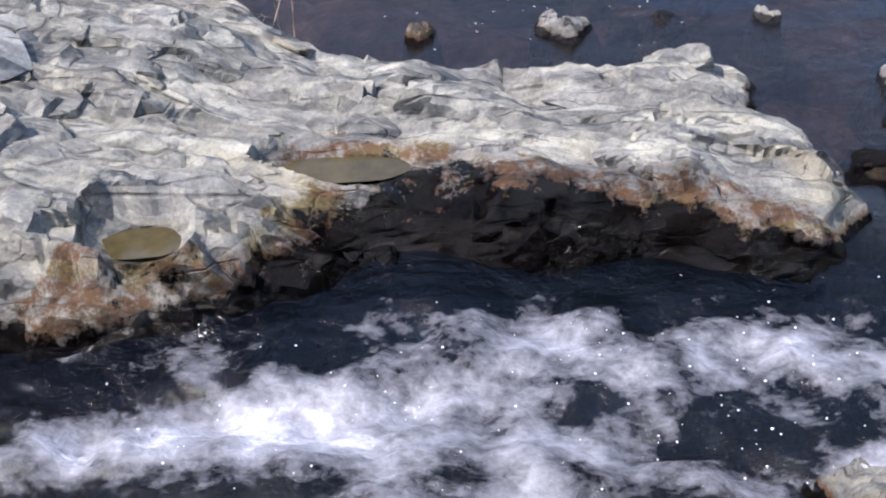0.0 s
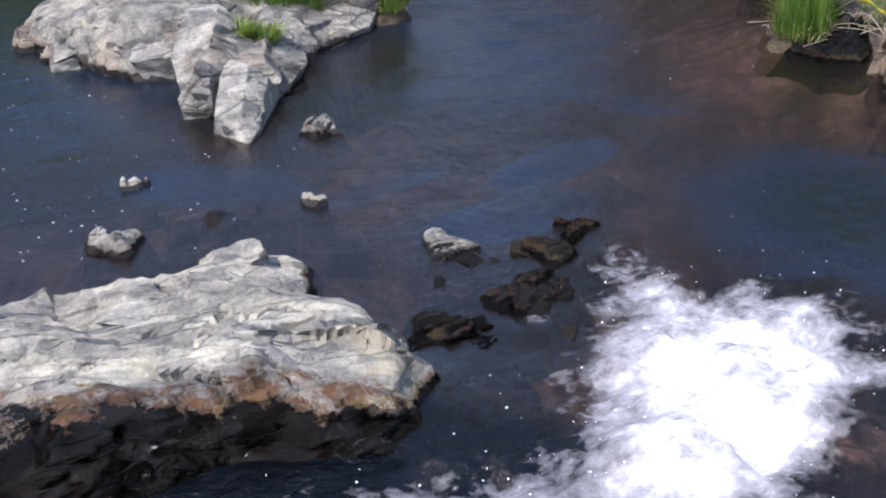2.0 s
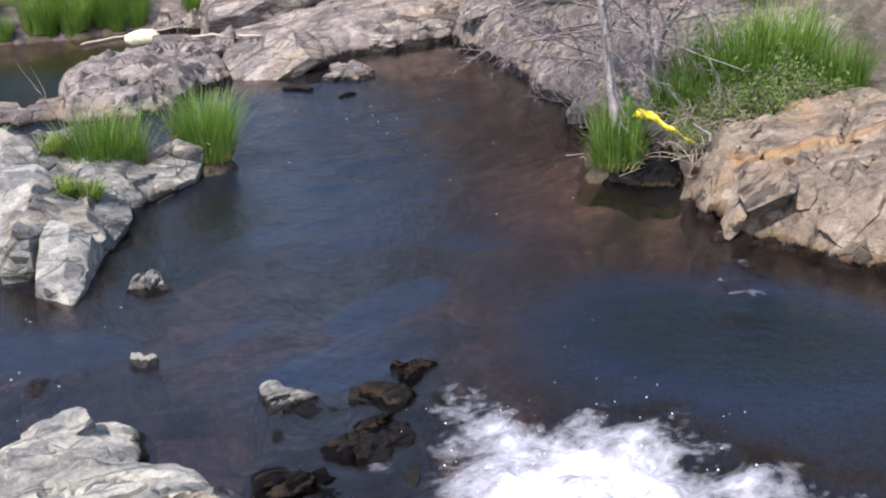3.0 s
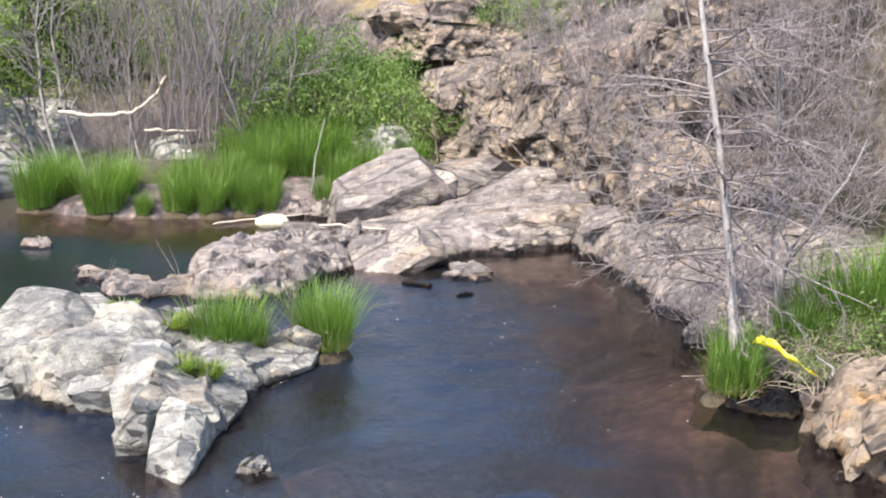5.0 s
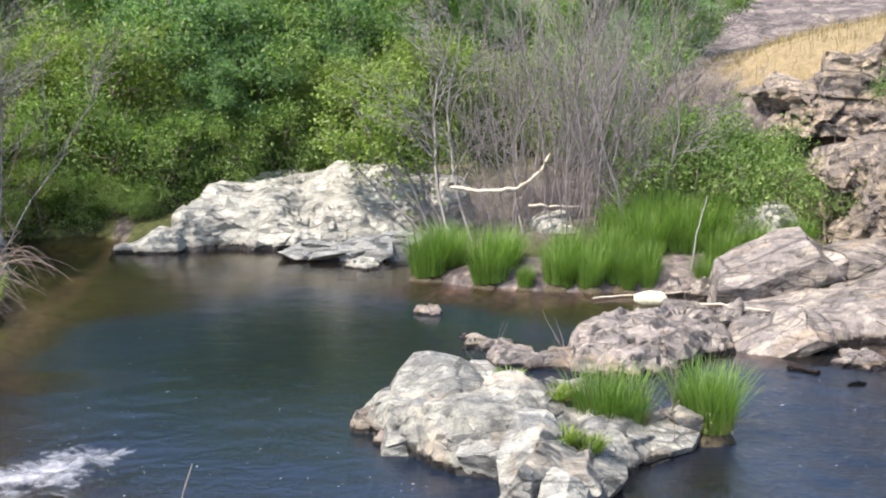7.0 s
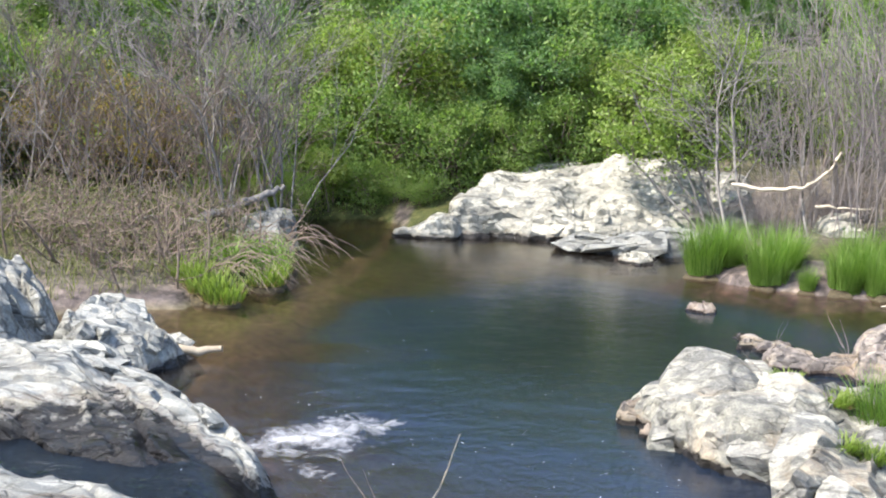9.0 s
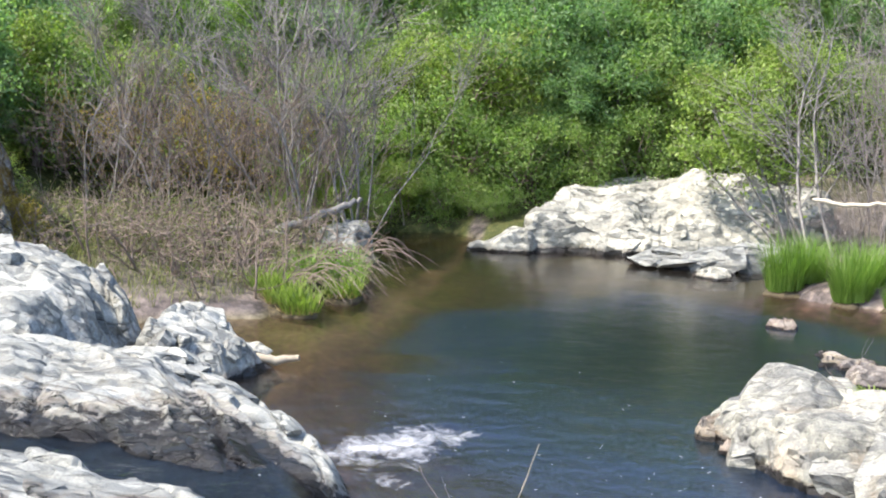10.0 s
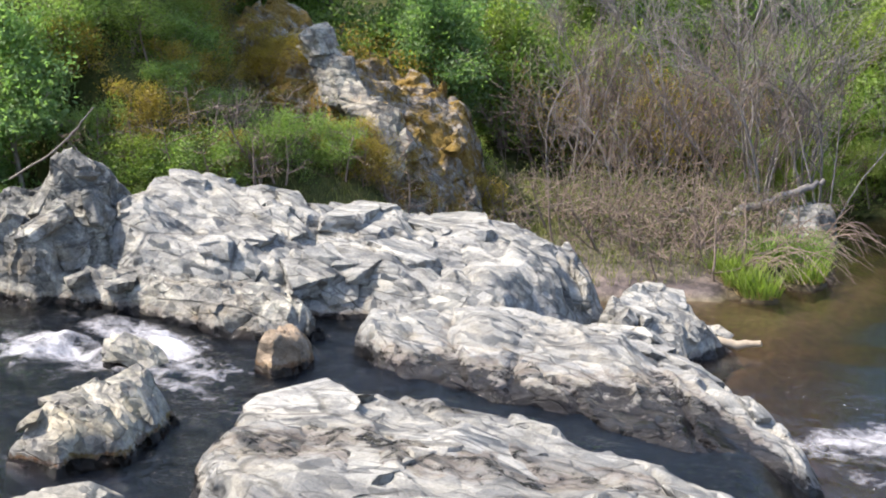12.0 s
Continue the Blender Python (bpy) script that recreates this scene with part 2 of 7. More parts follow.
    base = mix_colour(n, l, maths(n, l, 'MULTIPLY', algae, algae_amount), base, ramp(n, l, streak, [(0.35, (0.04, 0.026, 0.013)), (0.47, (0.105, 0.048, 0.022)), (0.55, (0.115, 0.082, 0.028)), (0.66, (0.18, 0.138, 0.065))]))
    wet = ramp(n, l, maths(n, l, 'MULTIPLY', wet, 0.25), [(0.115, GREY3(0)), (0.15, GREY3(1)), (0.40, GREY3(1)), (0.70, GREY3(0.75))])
    wet_rock = mix_colour(n, l, 1.0, base, (band_tone, band_tone, band_tone * 1.15), 'MULTIPLY')
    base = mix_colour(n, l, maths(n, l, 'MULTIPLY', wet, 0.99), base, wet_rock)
    b = shader(n, "ShaderNodeBsdfPrincipled", Roughness=0.85)
    b.inputs["Specular IOR Level"].default_value = gloss
    l.new(base, b.inputs["Base Color"])
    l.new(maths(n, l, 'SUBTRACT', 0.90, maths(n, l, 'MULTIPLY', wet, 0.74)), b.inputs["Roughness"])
    bump = n.new("ShaderNodeBump")
    bump.inputs["Strength"].default_value, bump.inputs["Distance"].default_value = 1.0, 1.0
    height = maths(n, l, 'ADD', maths(n, l, 'MULTIPLY', mid_n, 0.015), maths(n, l, 'MULTIPLY', fine, 0.011))
    height = maths(n, l, 'ADD', height, maths(n, l, 'ADD', face_a, face_b))
    height = maths(n, l, 'ADD', height, maths(n, l, 'MULTIPLY', streak, 0.012))
    height = maths(n, l, 'SUBTRACT', height, maths(n, l, 'MULTIPLY', joints, 0.028 * joint))
    l.new(height, bump.inputs["Height"])
    l.new(bump.outputs[0], b.inputs["Normal"])
    finish(n, l, b.outputs[0])
    return mat


ROCK_PALE = rock_material("pale_grey_rock", (0.12, 0.118, 0.12), (0.225, 0.22, 0.205), (0.385, 0.373, 0.312), (0.36, 0.31, 0.20), 0.42, 0.52, 8, joint=0.4, strata=1.15, band_tone=0.015, algae_amount=0.92)
ROCK_BLUE = rock_material("blue_grey_rock", (0.13, 0.133, 0.135), (0.228, 0.233, 0.231), (0.335, 0.331, 0.303), (0.32, 0.285, 0.225), 0.25, 0.52, -35, algae_amount=0.3, lichen=0.34, joint=0.5)
ROCK_WHITE = rock_material("white_weathered_rock", (0.19, 0.184, 0.166), (0.29, 0.281, 0.25), (0.395, 0.381, 0.334), (0.37, 0.325, 0.25), 0.25, 0.50, 10, algae_amount=0.3, lichen=0.25, joint=0.4)
ROCK_LICHEN = rock_material("lichen_grey_rock", (0.09, 0.088, 0.09), (0.20, 0.196, 0.185), (0.37, 0.357, 0.305), (0.40, 0.29, 0.18), 0.35, 0.52, 65, algae_amount=0.35, lichen=0.55, joint=0.45)
# Lichen rock for the stream outcrops; part of its dark is painted tree shade.
ROCK_GLOOM = rock_material("shade_dark_lichen_rock", (0.07, 0.07, 0.07), (0.18, 0.18, 0.172), (0.38, 0.375, 0.33), (0.26, 0.21, 0.14), 0.35, 0.54, -20, lichen=0.6, algae_amount=0.3, joint=0.5)
ROCK_TAN = rock_material("tan_shelf_rock", (0.095, 0.083, 0.080), (0.19, 0.166, 0.156), (0.35, 0.305, 0.255), (0.36, 0.25, 0.14), 0.38, 0.54, 60, lichen=0.4, joint=0.6, algae_amount=0.3)
ROCK_ORANGE = rock_material("orange_stained_rock", (0.10, 0.078, 0.066), (0.225, 0.178, 0.135), (0.34, 0.285, 0.225), (0.38, 0.22, 0.085), 0.7, 0.57, 30, lichen=0.35, joint=0.3)
ROCK_CLIFF = rock_material("brown_cliff_rock", (0.055, 0.046, 0.043), (0.165, 0.137, 0.122), (0.36, 0.29, 0.215), (0.36, 0.235, 0.125), 0.38, 0.52, 80, 0.8, lichen=0.45)
ROCK_MOSS = rock_material("mossy_rock", (0.08, 0.07, 0.06), (0.24, 0.215, 0.19), (0.46, 0.44, 0.40), (0.2, 0.13, 0.05), 0.3, 0.53, 60, 1.0, 0.62)
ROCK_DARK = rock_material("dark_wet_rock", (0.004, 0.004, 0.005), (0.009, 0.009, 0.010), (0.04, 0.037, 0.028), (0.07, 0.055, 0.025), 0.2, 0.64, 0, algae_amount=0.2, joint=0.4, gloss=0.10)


def water_material():
    mat, n, l = nodes_of("stream_water")
    geo = n.new("ShaderNodeNewGeometry")
    pos = geo.outputs["Position"]
    foam_at, deep_at, rough_at = (n.new("ShaderNodeAttribute") for _ in range(3))
    foam_at.attribute_name, deep_at.attribute_name, rough_at.attribute_name = "foam", "deep", "chop"
    n1 = texture_noise(n, l, pos, 3.2, 4, 0.55, 0.4)
    n2 = texture_noise(n, l, pos, 13.0, 4, 0.6, 0.3)
    n3 = texture_noise(n, l, pos, 48.0, 3, 0.6)
    height = maths(n, l, 'ADD', maths(n, l, 'MULTIPLY', n1, 0.50), maths(n, l, 'MULTIPLY', n2, 0.34))
    height = maths(n, l, 'ADD', height, maths(n, l, 'MULTIPLY', n3, maths(n, l, 'MULTIPLY', rough_at.outputs["Fac"], 0.10)))
    bump = n.new("ShaderNodeBump")
    bump.inputs["Distance"].default_value = 0.09
    l.new(maths(n, l, 'ADD', maths(n, l, 'MULTIPLY', rough_at.outputs["Fac"], 0.9), 0.10, True), bump.inputs["Strength"])
    l.new(height, bump.inputs["Height"])
    tint = ramp(n, l, deep_at.outputs["Fac"], [(0.0, (0.78, 0.72, 0.68)), (0.125, (0.66, 0.55, 0.525)), (0.225, (0.48, 0.395, 0.39)), (0.42, (0.15, 0.145, 0.14)), (0.62, (0.03, 0.045, 0.05)), (1.0, (0.012, 0.02, 0.022))])
    clear = n.new("ShaderNodeBsdfTransparent")
    l.new(tint, clear.inputs["Color"])
    murk_and_sky = n.new("ShaderNodeBsdfDiffuse")
    # Blue at middle depth paints the sky's reflection into the scatter colour.
    l.new(ramp(n, l, deep_at.outputs["Fac"], [(0.0, (0.06, 0.055, 0.05)), (0.30, (0.052, 0.045, 0.047)), (0.42, (0.027, 0.036, 0.060)), (0.58, (0.019, 0.032, 0.062)), (0.72, (0.018, 0.031, 0.042)), (1.0, (0.014, 0.022, 0.030))]), murk_and_sky.inputs["Color"])
    body = n.new("ShaderNodeMixShader")
    calm = maths(n, l, 'SUBTRACT', 1.65, maths(n, l, 'MULTIPLY', rough_at.outputs["Fac"], 1.5), True)
    l.new(maths(n, l, 'MULTIPLY', calm, ramp(n, l, deep_at.outputs["Fac"], [(0.0, GREY3(0.06)), (0.3, GREY3(0.16)), (0.48, GREY3(0.40)), (1.0, GREY3(0.36))])), body.inputs[0])
    l.new(clear.outputs[0], body.inputs[1])
    l.new(murk_and_sky.outputs[0], body.inputs[2])
    gloss = n.new("ShaderNodeBsdfGlossy")
    gloss.inputs["Roughness"].default_value = 0.10
    l.new(bump.outputs[0], gloss.inputs["Normal"])
    fres = n.new("ShaderNodeFresnel")
    fres.inputs["IOR"].default_value = 1.45
    l.new(bump.outputs[0], fres.inputs["Normal"])
    wet = n.new("ShaderNodeMixShader")
    l.new(fres.outputs[0], wet.inputs[0])
    l.new(body.outputs[0], wet.inputs[1])
    l.new(gloss.outputs[0], wet.inputs[2])
    # white water: torn patches, denser where the stream breaks
    sw = n.new("ShaderNodeMapping")
    sw.inputs["Rotation"].default_value = (0, 0, radians(-8))
    sw.inputs["Scale"].default_value = (0.9, 1.2, 1.0)
    l.new(pos, sw.inputs["Vector"])
    f1 = texture_noise(n, l, sw.outputs[0], 3.6, 5, 0.55, 0.25)
    f2 = texture_noise(n, l, sw.outputs[0], 17.0, 5, 0.62, 0.2)
    torn = maths(n, l, 'ADD', maths(n, l, 'MULTIPLY', f1, 1.35), maths(n, l, 'MULTIPLY', f2, 0.65))
    torn = maths(n, l, 'SUBTRACT', torn, 0.5)
    mask = maths(n, l, 'ADD', torn, maths(n, l, 'SUBTRACT', foam_at.outputs["Fac"], 0.62))
    mask = ramp(n, l, mask, [(0.26, GREY3(0)), (0.48, GREY3(0.20)), (0.74, GREY3(0.46)), (1.12, GREY3(0.95))])
    mask = maths(n, l, 'MULTIPLY', mask, ramp(n, l, foam_at.outputs["Fac"], [(0.02, GREY3(0)), (0.12, GREY3(1))]))
    white = shader(n, "ShaderNodeBsdfPrincipled", Roughness=0.55)
    white.inputs["Base Color"].default_value = (0.66, 0.67, 0.74, 1)
    fb = n.new("ShaderNodeBump")
    fb.inputs["Strength"].default_value, fb.inputs["Distance"].default_value = 0.6, 0.04
    l.new(torn, fb.inputs["Height"])
    l.new(fb.outputs[0], white.inputs["Normal"])
    final = n.new("ShaderNodeMixShader")
    l.new(mask, final.inputs[0])
    l.new(wet.outputs[0], final.inputs[1])
    l.new(white.outputs[0], final.inputs[2])
    finish(n, l, final.outputs[0])
    return mat


WATER = water_material()


def ground_material():
    mat, n, l = nodes_of("bed_and_bank")
    co = n.new("ShaderNodeTexCoord").outputs["Object"]
    at = n.new("ShaderNodeAttribute")
    at.attribute_name = "green"
    dry = n.new("ShaderNodeAttribute")
    dry.attribute_name = "dry"
    a = texture_noise(n, l, co, 1.1, 6, 0.6, 0.8)
    b_ = texture_noise(n, l, co, 9.0, 7, 0.7)
    c = texture_noise(n, l, co, 55.0, 4, 0.7)
    bed = ramp(n, l, a, [(0.32, (0.042, 0.036, 0.038)), (0.45, (0.115, 0.095, 0.094)), (0.56, (0.175, 0.145, 0.138)), (0.70, (0.27, 0.23, 0.195))])
    slab = n.new("ShaderNodeTexVoronoi")
    slab.inputs["Scale"].default_value = 1.5
    l.new(co, slab.inputs["Vector"])
    bed = mix_colour(n, l, 0.55, bed, ramp(n, l, slab.outputs["Color"], [(0.1, GREY3(0.55)), (0.9, GREY3(1.35))]), 'MULTIPLY')
    pebble = n.new("ShaderNodeTexVoronoi")
    pebble.inputs["Scale"].default_value = 11.0
    l.new(co, pebble.inputs["Vector"])
    bed = mix_colour(n, l, 0.55, bed, ramp(n, l, pebble.outputs["Color"], [(0.2, GREY3(0.6)), (0.6, GREY3(1.0)), (0.9, (1.7, 1.6, 1.45))]), 'MULTIPLY')
    bed = mix_colour(n, l, maths(n, l, 'MULTIPLY', crack_lines(n, l, co, 1.1, 0.05, 0.48), 0.6), bed, (0.03, 0.025, 0.025))
    bed = mix_colour(n, l, 0.8, bed, ramp(n, l, b_, [(0.3, GREY3(0.5)), (0.55, GREY3(1)), (0.75, GREY3(1.5))]), 'MULTIPLY')
    silt = n.new("ShaderNodeAttribute")
    silt.attribute_name = "silt"
    bed = mix_colour(n, l, maths(n, l, 'MULTIPLY', silt.outputs["Fac"], 0.8), bed, ramp(n, l, b_, [(0.3, (0.055, 0.050, 0.026)), (0.5, (0.125, 0.112, 0.055)), (0.7, (0.22, 0.195, 0.11))]))
    grass = ramp(n, l, b_, [(0.3, (0.024, 0.032, 0.010)), (0.5, (0.056, 0.066, 0.020)), (0.7, (0.115, 0.105, 0.04))])
    gold = ramp(n, l, b_, [(0.3, (0.16, 0.12, 0.066)), (0.5, (0.235, 0.178, 0.10)), (0.7, (0.31, 0.245, 0.145))])
    col = mix_colour(n, l, at.outputs["Fac"], bed, grass)
    col = mix_colour(n, l, dry.outputs["Fac"], col, gold)
    col = mix_colour(n, l, 0.7, col, ramp(n, l, c, [(0.25, GREY3(0.6)), (0.75, GREY3(1.35))]), 'MULTIPLY')
    s = shader(n, "ShaderNodeBsdfPrincipled", Roughness=0.92)
    s.inputs["Specular IOR Level"].default_value = 0.2
    l.new(col, s.inputs["Base Color"])
    bump = n.new("ShaderNodeBump")
    bump.inputs["Strength"].default_value, bump.inputs["Distance"].default_value = 0.9, 0.05
    l.new(maths(n, l, 'ADD', b_, maths(n, l, 'MULTIPLY', c, 0.4)), bump.inputs["Height"])
    l.new(bump.outputs[0], s.inputs["Normal"])
    finish(n, l, s.outputs[0])
    return mat


GROUND = ground_material()


def leaf_material(name, dark, mid, light, shine=0.35, through=0.52):
    mat, n, l = nodes_of(name)
    geo = n.new("ShaderNodeNewGeometry")
    info = n.new("ShaderNodeObjectInfo")
    co = n.new("ShaderNodeTexCoord").outputs["Object"]
    clump = texture_noise(n, l, co, 1.4, 3, 0.6)
    v = maths(n, l, 'ADD', maths(n, l, 'MULTIPLY', geo.outputs["Random Per Island"], 0.55), maths(n, l, 'MULTIPLY', clump, 0.55))
    v = maths(n, l, 'ADD', v, maths(n, l, 'MULTIPLY', maths(n, l, 'SUBTRACT', info.outputs["Random"], 0.5), 0.25))
    col = ramp(n, l, v, [(0.2, dark), (0.5, mid), (0.85, light)])
    s = shader(n, "ShaderNodeBsdfPrincipled", Roughness=0.5)
    s.inputs["Specular IOR Level"].default_value = shine
    l.new(col, s.inputs["Base Color"])
    t = n.new("ShaderNodeBsdfTranslucent")
    l.new(mix_colour(n, l, 1.0, col, (1.08, 1.32, 0.62), 'MULTIPLY'), t.inputs["Color"])
    m = n.new("ShaderNodeMixShader")
    m.inputs[0].default_value = through
    l.new(s.outputs[0], m.inputs[1])
    l.new(t.outputs[0], m.inputs[2])
    finish(n, l, m.outputs[0])
    return mat


LEAF_DEEP = leaf_material("deep_green_leaves", (0.080, 0.140, 0.068), (0.155, 0.248, 0.112), (0.250, 0.350, 0.175), 0.35, 0.6)
LEAF_MID = leaf_material("mid_green_leaves", (0.075, 0.125, 0.038), (0.160, 0.240, 0.070), (0.265, 0.350, 0.125))
LEAF_LIME = leaf_material("yellow_green_leaves", (0.075, 0.110, 0.030), (0.170, 0.225, 0.055), (0.270, 0.330, 0.100))
LEAF_WILLOW = leaf_material("willow_leaves", (0.10, 0.14, 0.035), (0.19, 0.26, 0.065), (0.30, 0.37, 0.12))
LEAF_OLIVE = leaf_material("olive_leaves", (0.055, 0.066, 0.030), (0.125, 0.135, 0.062), (0.23, 0.225, 0.115))
LEAF_RUST = leaf_material("rusty_leaves", (0.098, 0.072, 0.016), (0.260, 0.182, 0.042), (0.429, 0.312, 0.085))
BLADE = leaf_material("sedge_blades", (0.056, 0.104, 0.018), (0.112, 0.198, 0.034), (0.205, 0.306, 0.081), 0.3, 0.4)
STRAW = leaf_material("dry_straw", (0.16, 0.11, 0.05), (0.27, 0.20, 0.10), (0.37, 0.30, 0.17), 0.2, 0.3)


def bark_material(name, dark, light, scale=14.0):
    mat, n, l = nodes_of(name)
    co = n.new("ShaderNodeTexCoord").outputs["Object"]
    geo = n.new("ShaderNodeNewGeometry")
    a = texture_noise(n, l, co, scale, 6, 0.7, 0.5)
    v = maths(n, l, 'ADD', maths(n, l, 'MULTIPLY', a, 0.75), maths(n, l, 'MULTIPLY', geo.outputs["Random Per Island"], 0.3))
    s = shader(n, "ShaderNodeBsdfPrincipled", Roughness=0.85)
    s.inputs["Specular IOR Level"].default_value = 0.2
    l.new(ramp(n, l, v, [(0.3, dark), (0.72, light)]), s.inputs["Base Color"])
    bump = n.new("ShaderNodeBump")
    bump.inputs["Strength"].default_value, bump.inputs["Distance"].default_value = 0.6, 0.01
    l.new(a, bump.inputs["Height"])
    l.new(bump.outputs[0], s.inputs["Normal"])
    finish(n, l, s.outputs[0])
    return mat


BARK_GREY = bark_material("grey_bark", (0.09, 0.083, 0.08), (0.27, 0.25, 0.24))
BARK_PALE = bark_material("pale_bark", (0.17, 0.155, 0.15), (0.44, 0.41, 0.39))
BARK_MAUVE = bark_material("dry_mauve_twigs", (0.10, 0.085, 0.085), (0.30, 0.262, 0.258))
BARK_BROWN = bark_material("brown_dry_stems", (0.085, 0.062, 0.054), (0.27, 0.212, 0.182))
BARK_DRIFT = bark_material("brown_driftwood", (0.15, 0.12, 0.09), (0.38, 0.33, 0.265), 9.0)
BARK_BLEACHED = bark_material("bleached_driftwood", (0.26, 0.22, 0.175), (0.58, 0.51, 0.42))


def plain_material(name, a, b, rough=0.5, scale=20.0):
    mat, n, l = nodes_of(name)
    co = n.new("ShaderNodeTexCoord").outputs["Object"]
    s = shader(n, "ShaderNodeBsdfPrincipled", Roughness=rough)
    l.new(ramp(n, l, texture_noise(n, l, co, scale, 5), [(0.35, a), (0.65, b)]), s.inputs["Base Color"])
    finish(n, l, s.outputs[0])
    return mat


YELLOW = plain_material("yellow_plastic", (0.75, 0.60, 0.02), (0.90, 0.76, 0.05), 0.35)
STONE_CREAM = plain_material("cream_stone", (0.46, 0.42, 0.28), (0.68, 0.63, 0.44), 0.8, 9)
FOAM_WHITE = plain_material("water_drops", (0.80, 0.83, 0.87), (0.92, 0.94, 0.96), 0.2)
ROOT_SOIL = plain_material("root_mat", (0.022, 0.018, 0.011), (0.075, 0.058, 0.032), 0.95, 30)
PUDDLE = plain_material("ochre_puddle", (0.045, 0.036, 0.016), (0.085, 0.066, 0.03), 0.10, 6)


# ---- ground, one sheet from the stream bed to the hills ----
SHORE = [(9.5, 2.6), (8.6, 4.6), (7.6, 5.2), (6.9, 6.6), (6.7, 7.5), (6.25, 7.9), (6.45, 8.5), (7.6, 9.4), (8.2, 10.4), (8.2, 13.6), (6.6, 13.9),
         (5.2, 14.2), (5.0, 16.0), (4.3, 16.3), (2.4, 16.4), (1.2, 16.9), (0.65, 17.6), (0.9, 18.9), (1.2, 20.4), (-1.5, 20.6), (-4.2, 20.6),
         (-5.2, 21.6), (-6.4, 21.2), (-6.3, 19.5), (-5.5, 18.0), (-5.4, 16.4), (-5.8, 14.6), (-5.8, 13.6), (-6.5, 13.4), (-8.5, 12.2),
         (-12.0, 9.4), (-15.0, 9.0), (-24.0, 9.5), (-24.0, 5.6), (-15.0, 4.6), (-9.5, 3.6), (-6.5, 2.6), (-3.0, 1.7), (2.5, 1.6), (6.0, 1.2), (9.0, 0.5)]


def spot(x, y, cx, cy, rx, ry, turn=0.0):
    c, s = math.cos(radians(turn)), math.sin(radians(turn))
    u, v = ((x - cx) * c + (y - cy) * s) / rx, (-(x - cx) * s + (y - cy) * c) / ry
    return np.exp(-(u * u + v * v))


# dark holes in the bed: x, y, half sizes, turn, extra depth
BED_HOLES = [(-3.2, 12.1, 1.1, 0.45, 12, -0.30), (6.5, 9.8, 0.8, 1.8, 0, 0.30), (3.25, 6.50, 0.62, 0.26, 22, 0.55), (0.95, 7.0, 0.75, 0.36, -28, 0.42), (5.9, 7.2, 0.8, 1.0, 0, 0.26), (2.65, 7.95, 0.50, 0.20, 30, 0.30),
             (1.9, 6.55, 0.7, 0.14, 15, 0.30), (4.9, 7.1, 0.9, 0.3, -10, 0.25), (4.4, 10.6, 1.5, 2.2, -15, 0.25), (2.7, 5.9, 0.7, 0.3, 10, 0.4)]


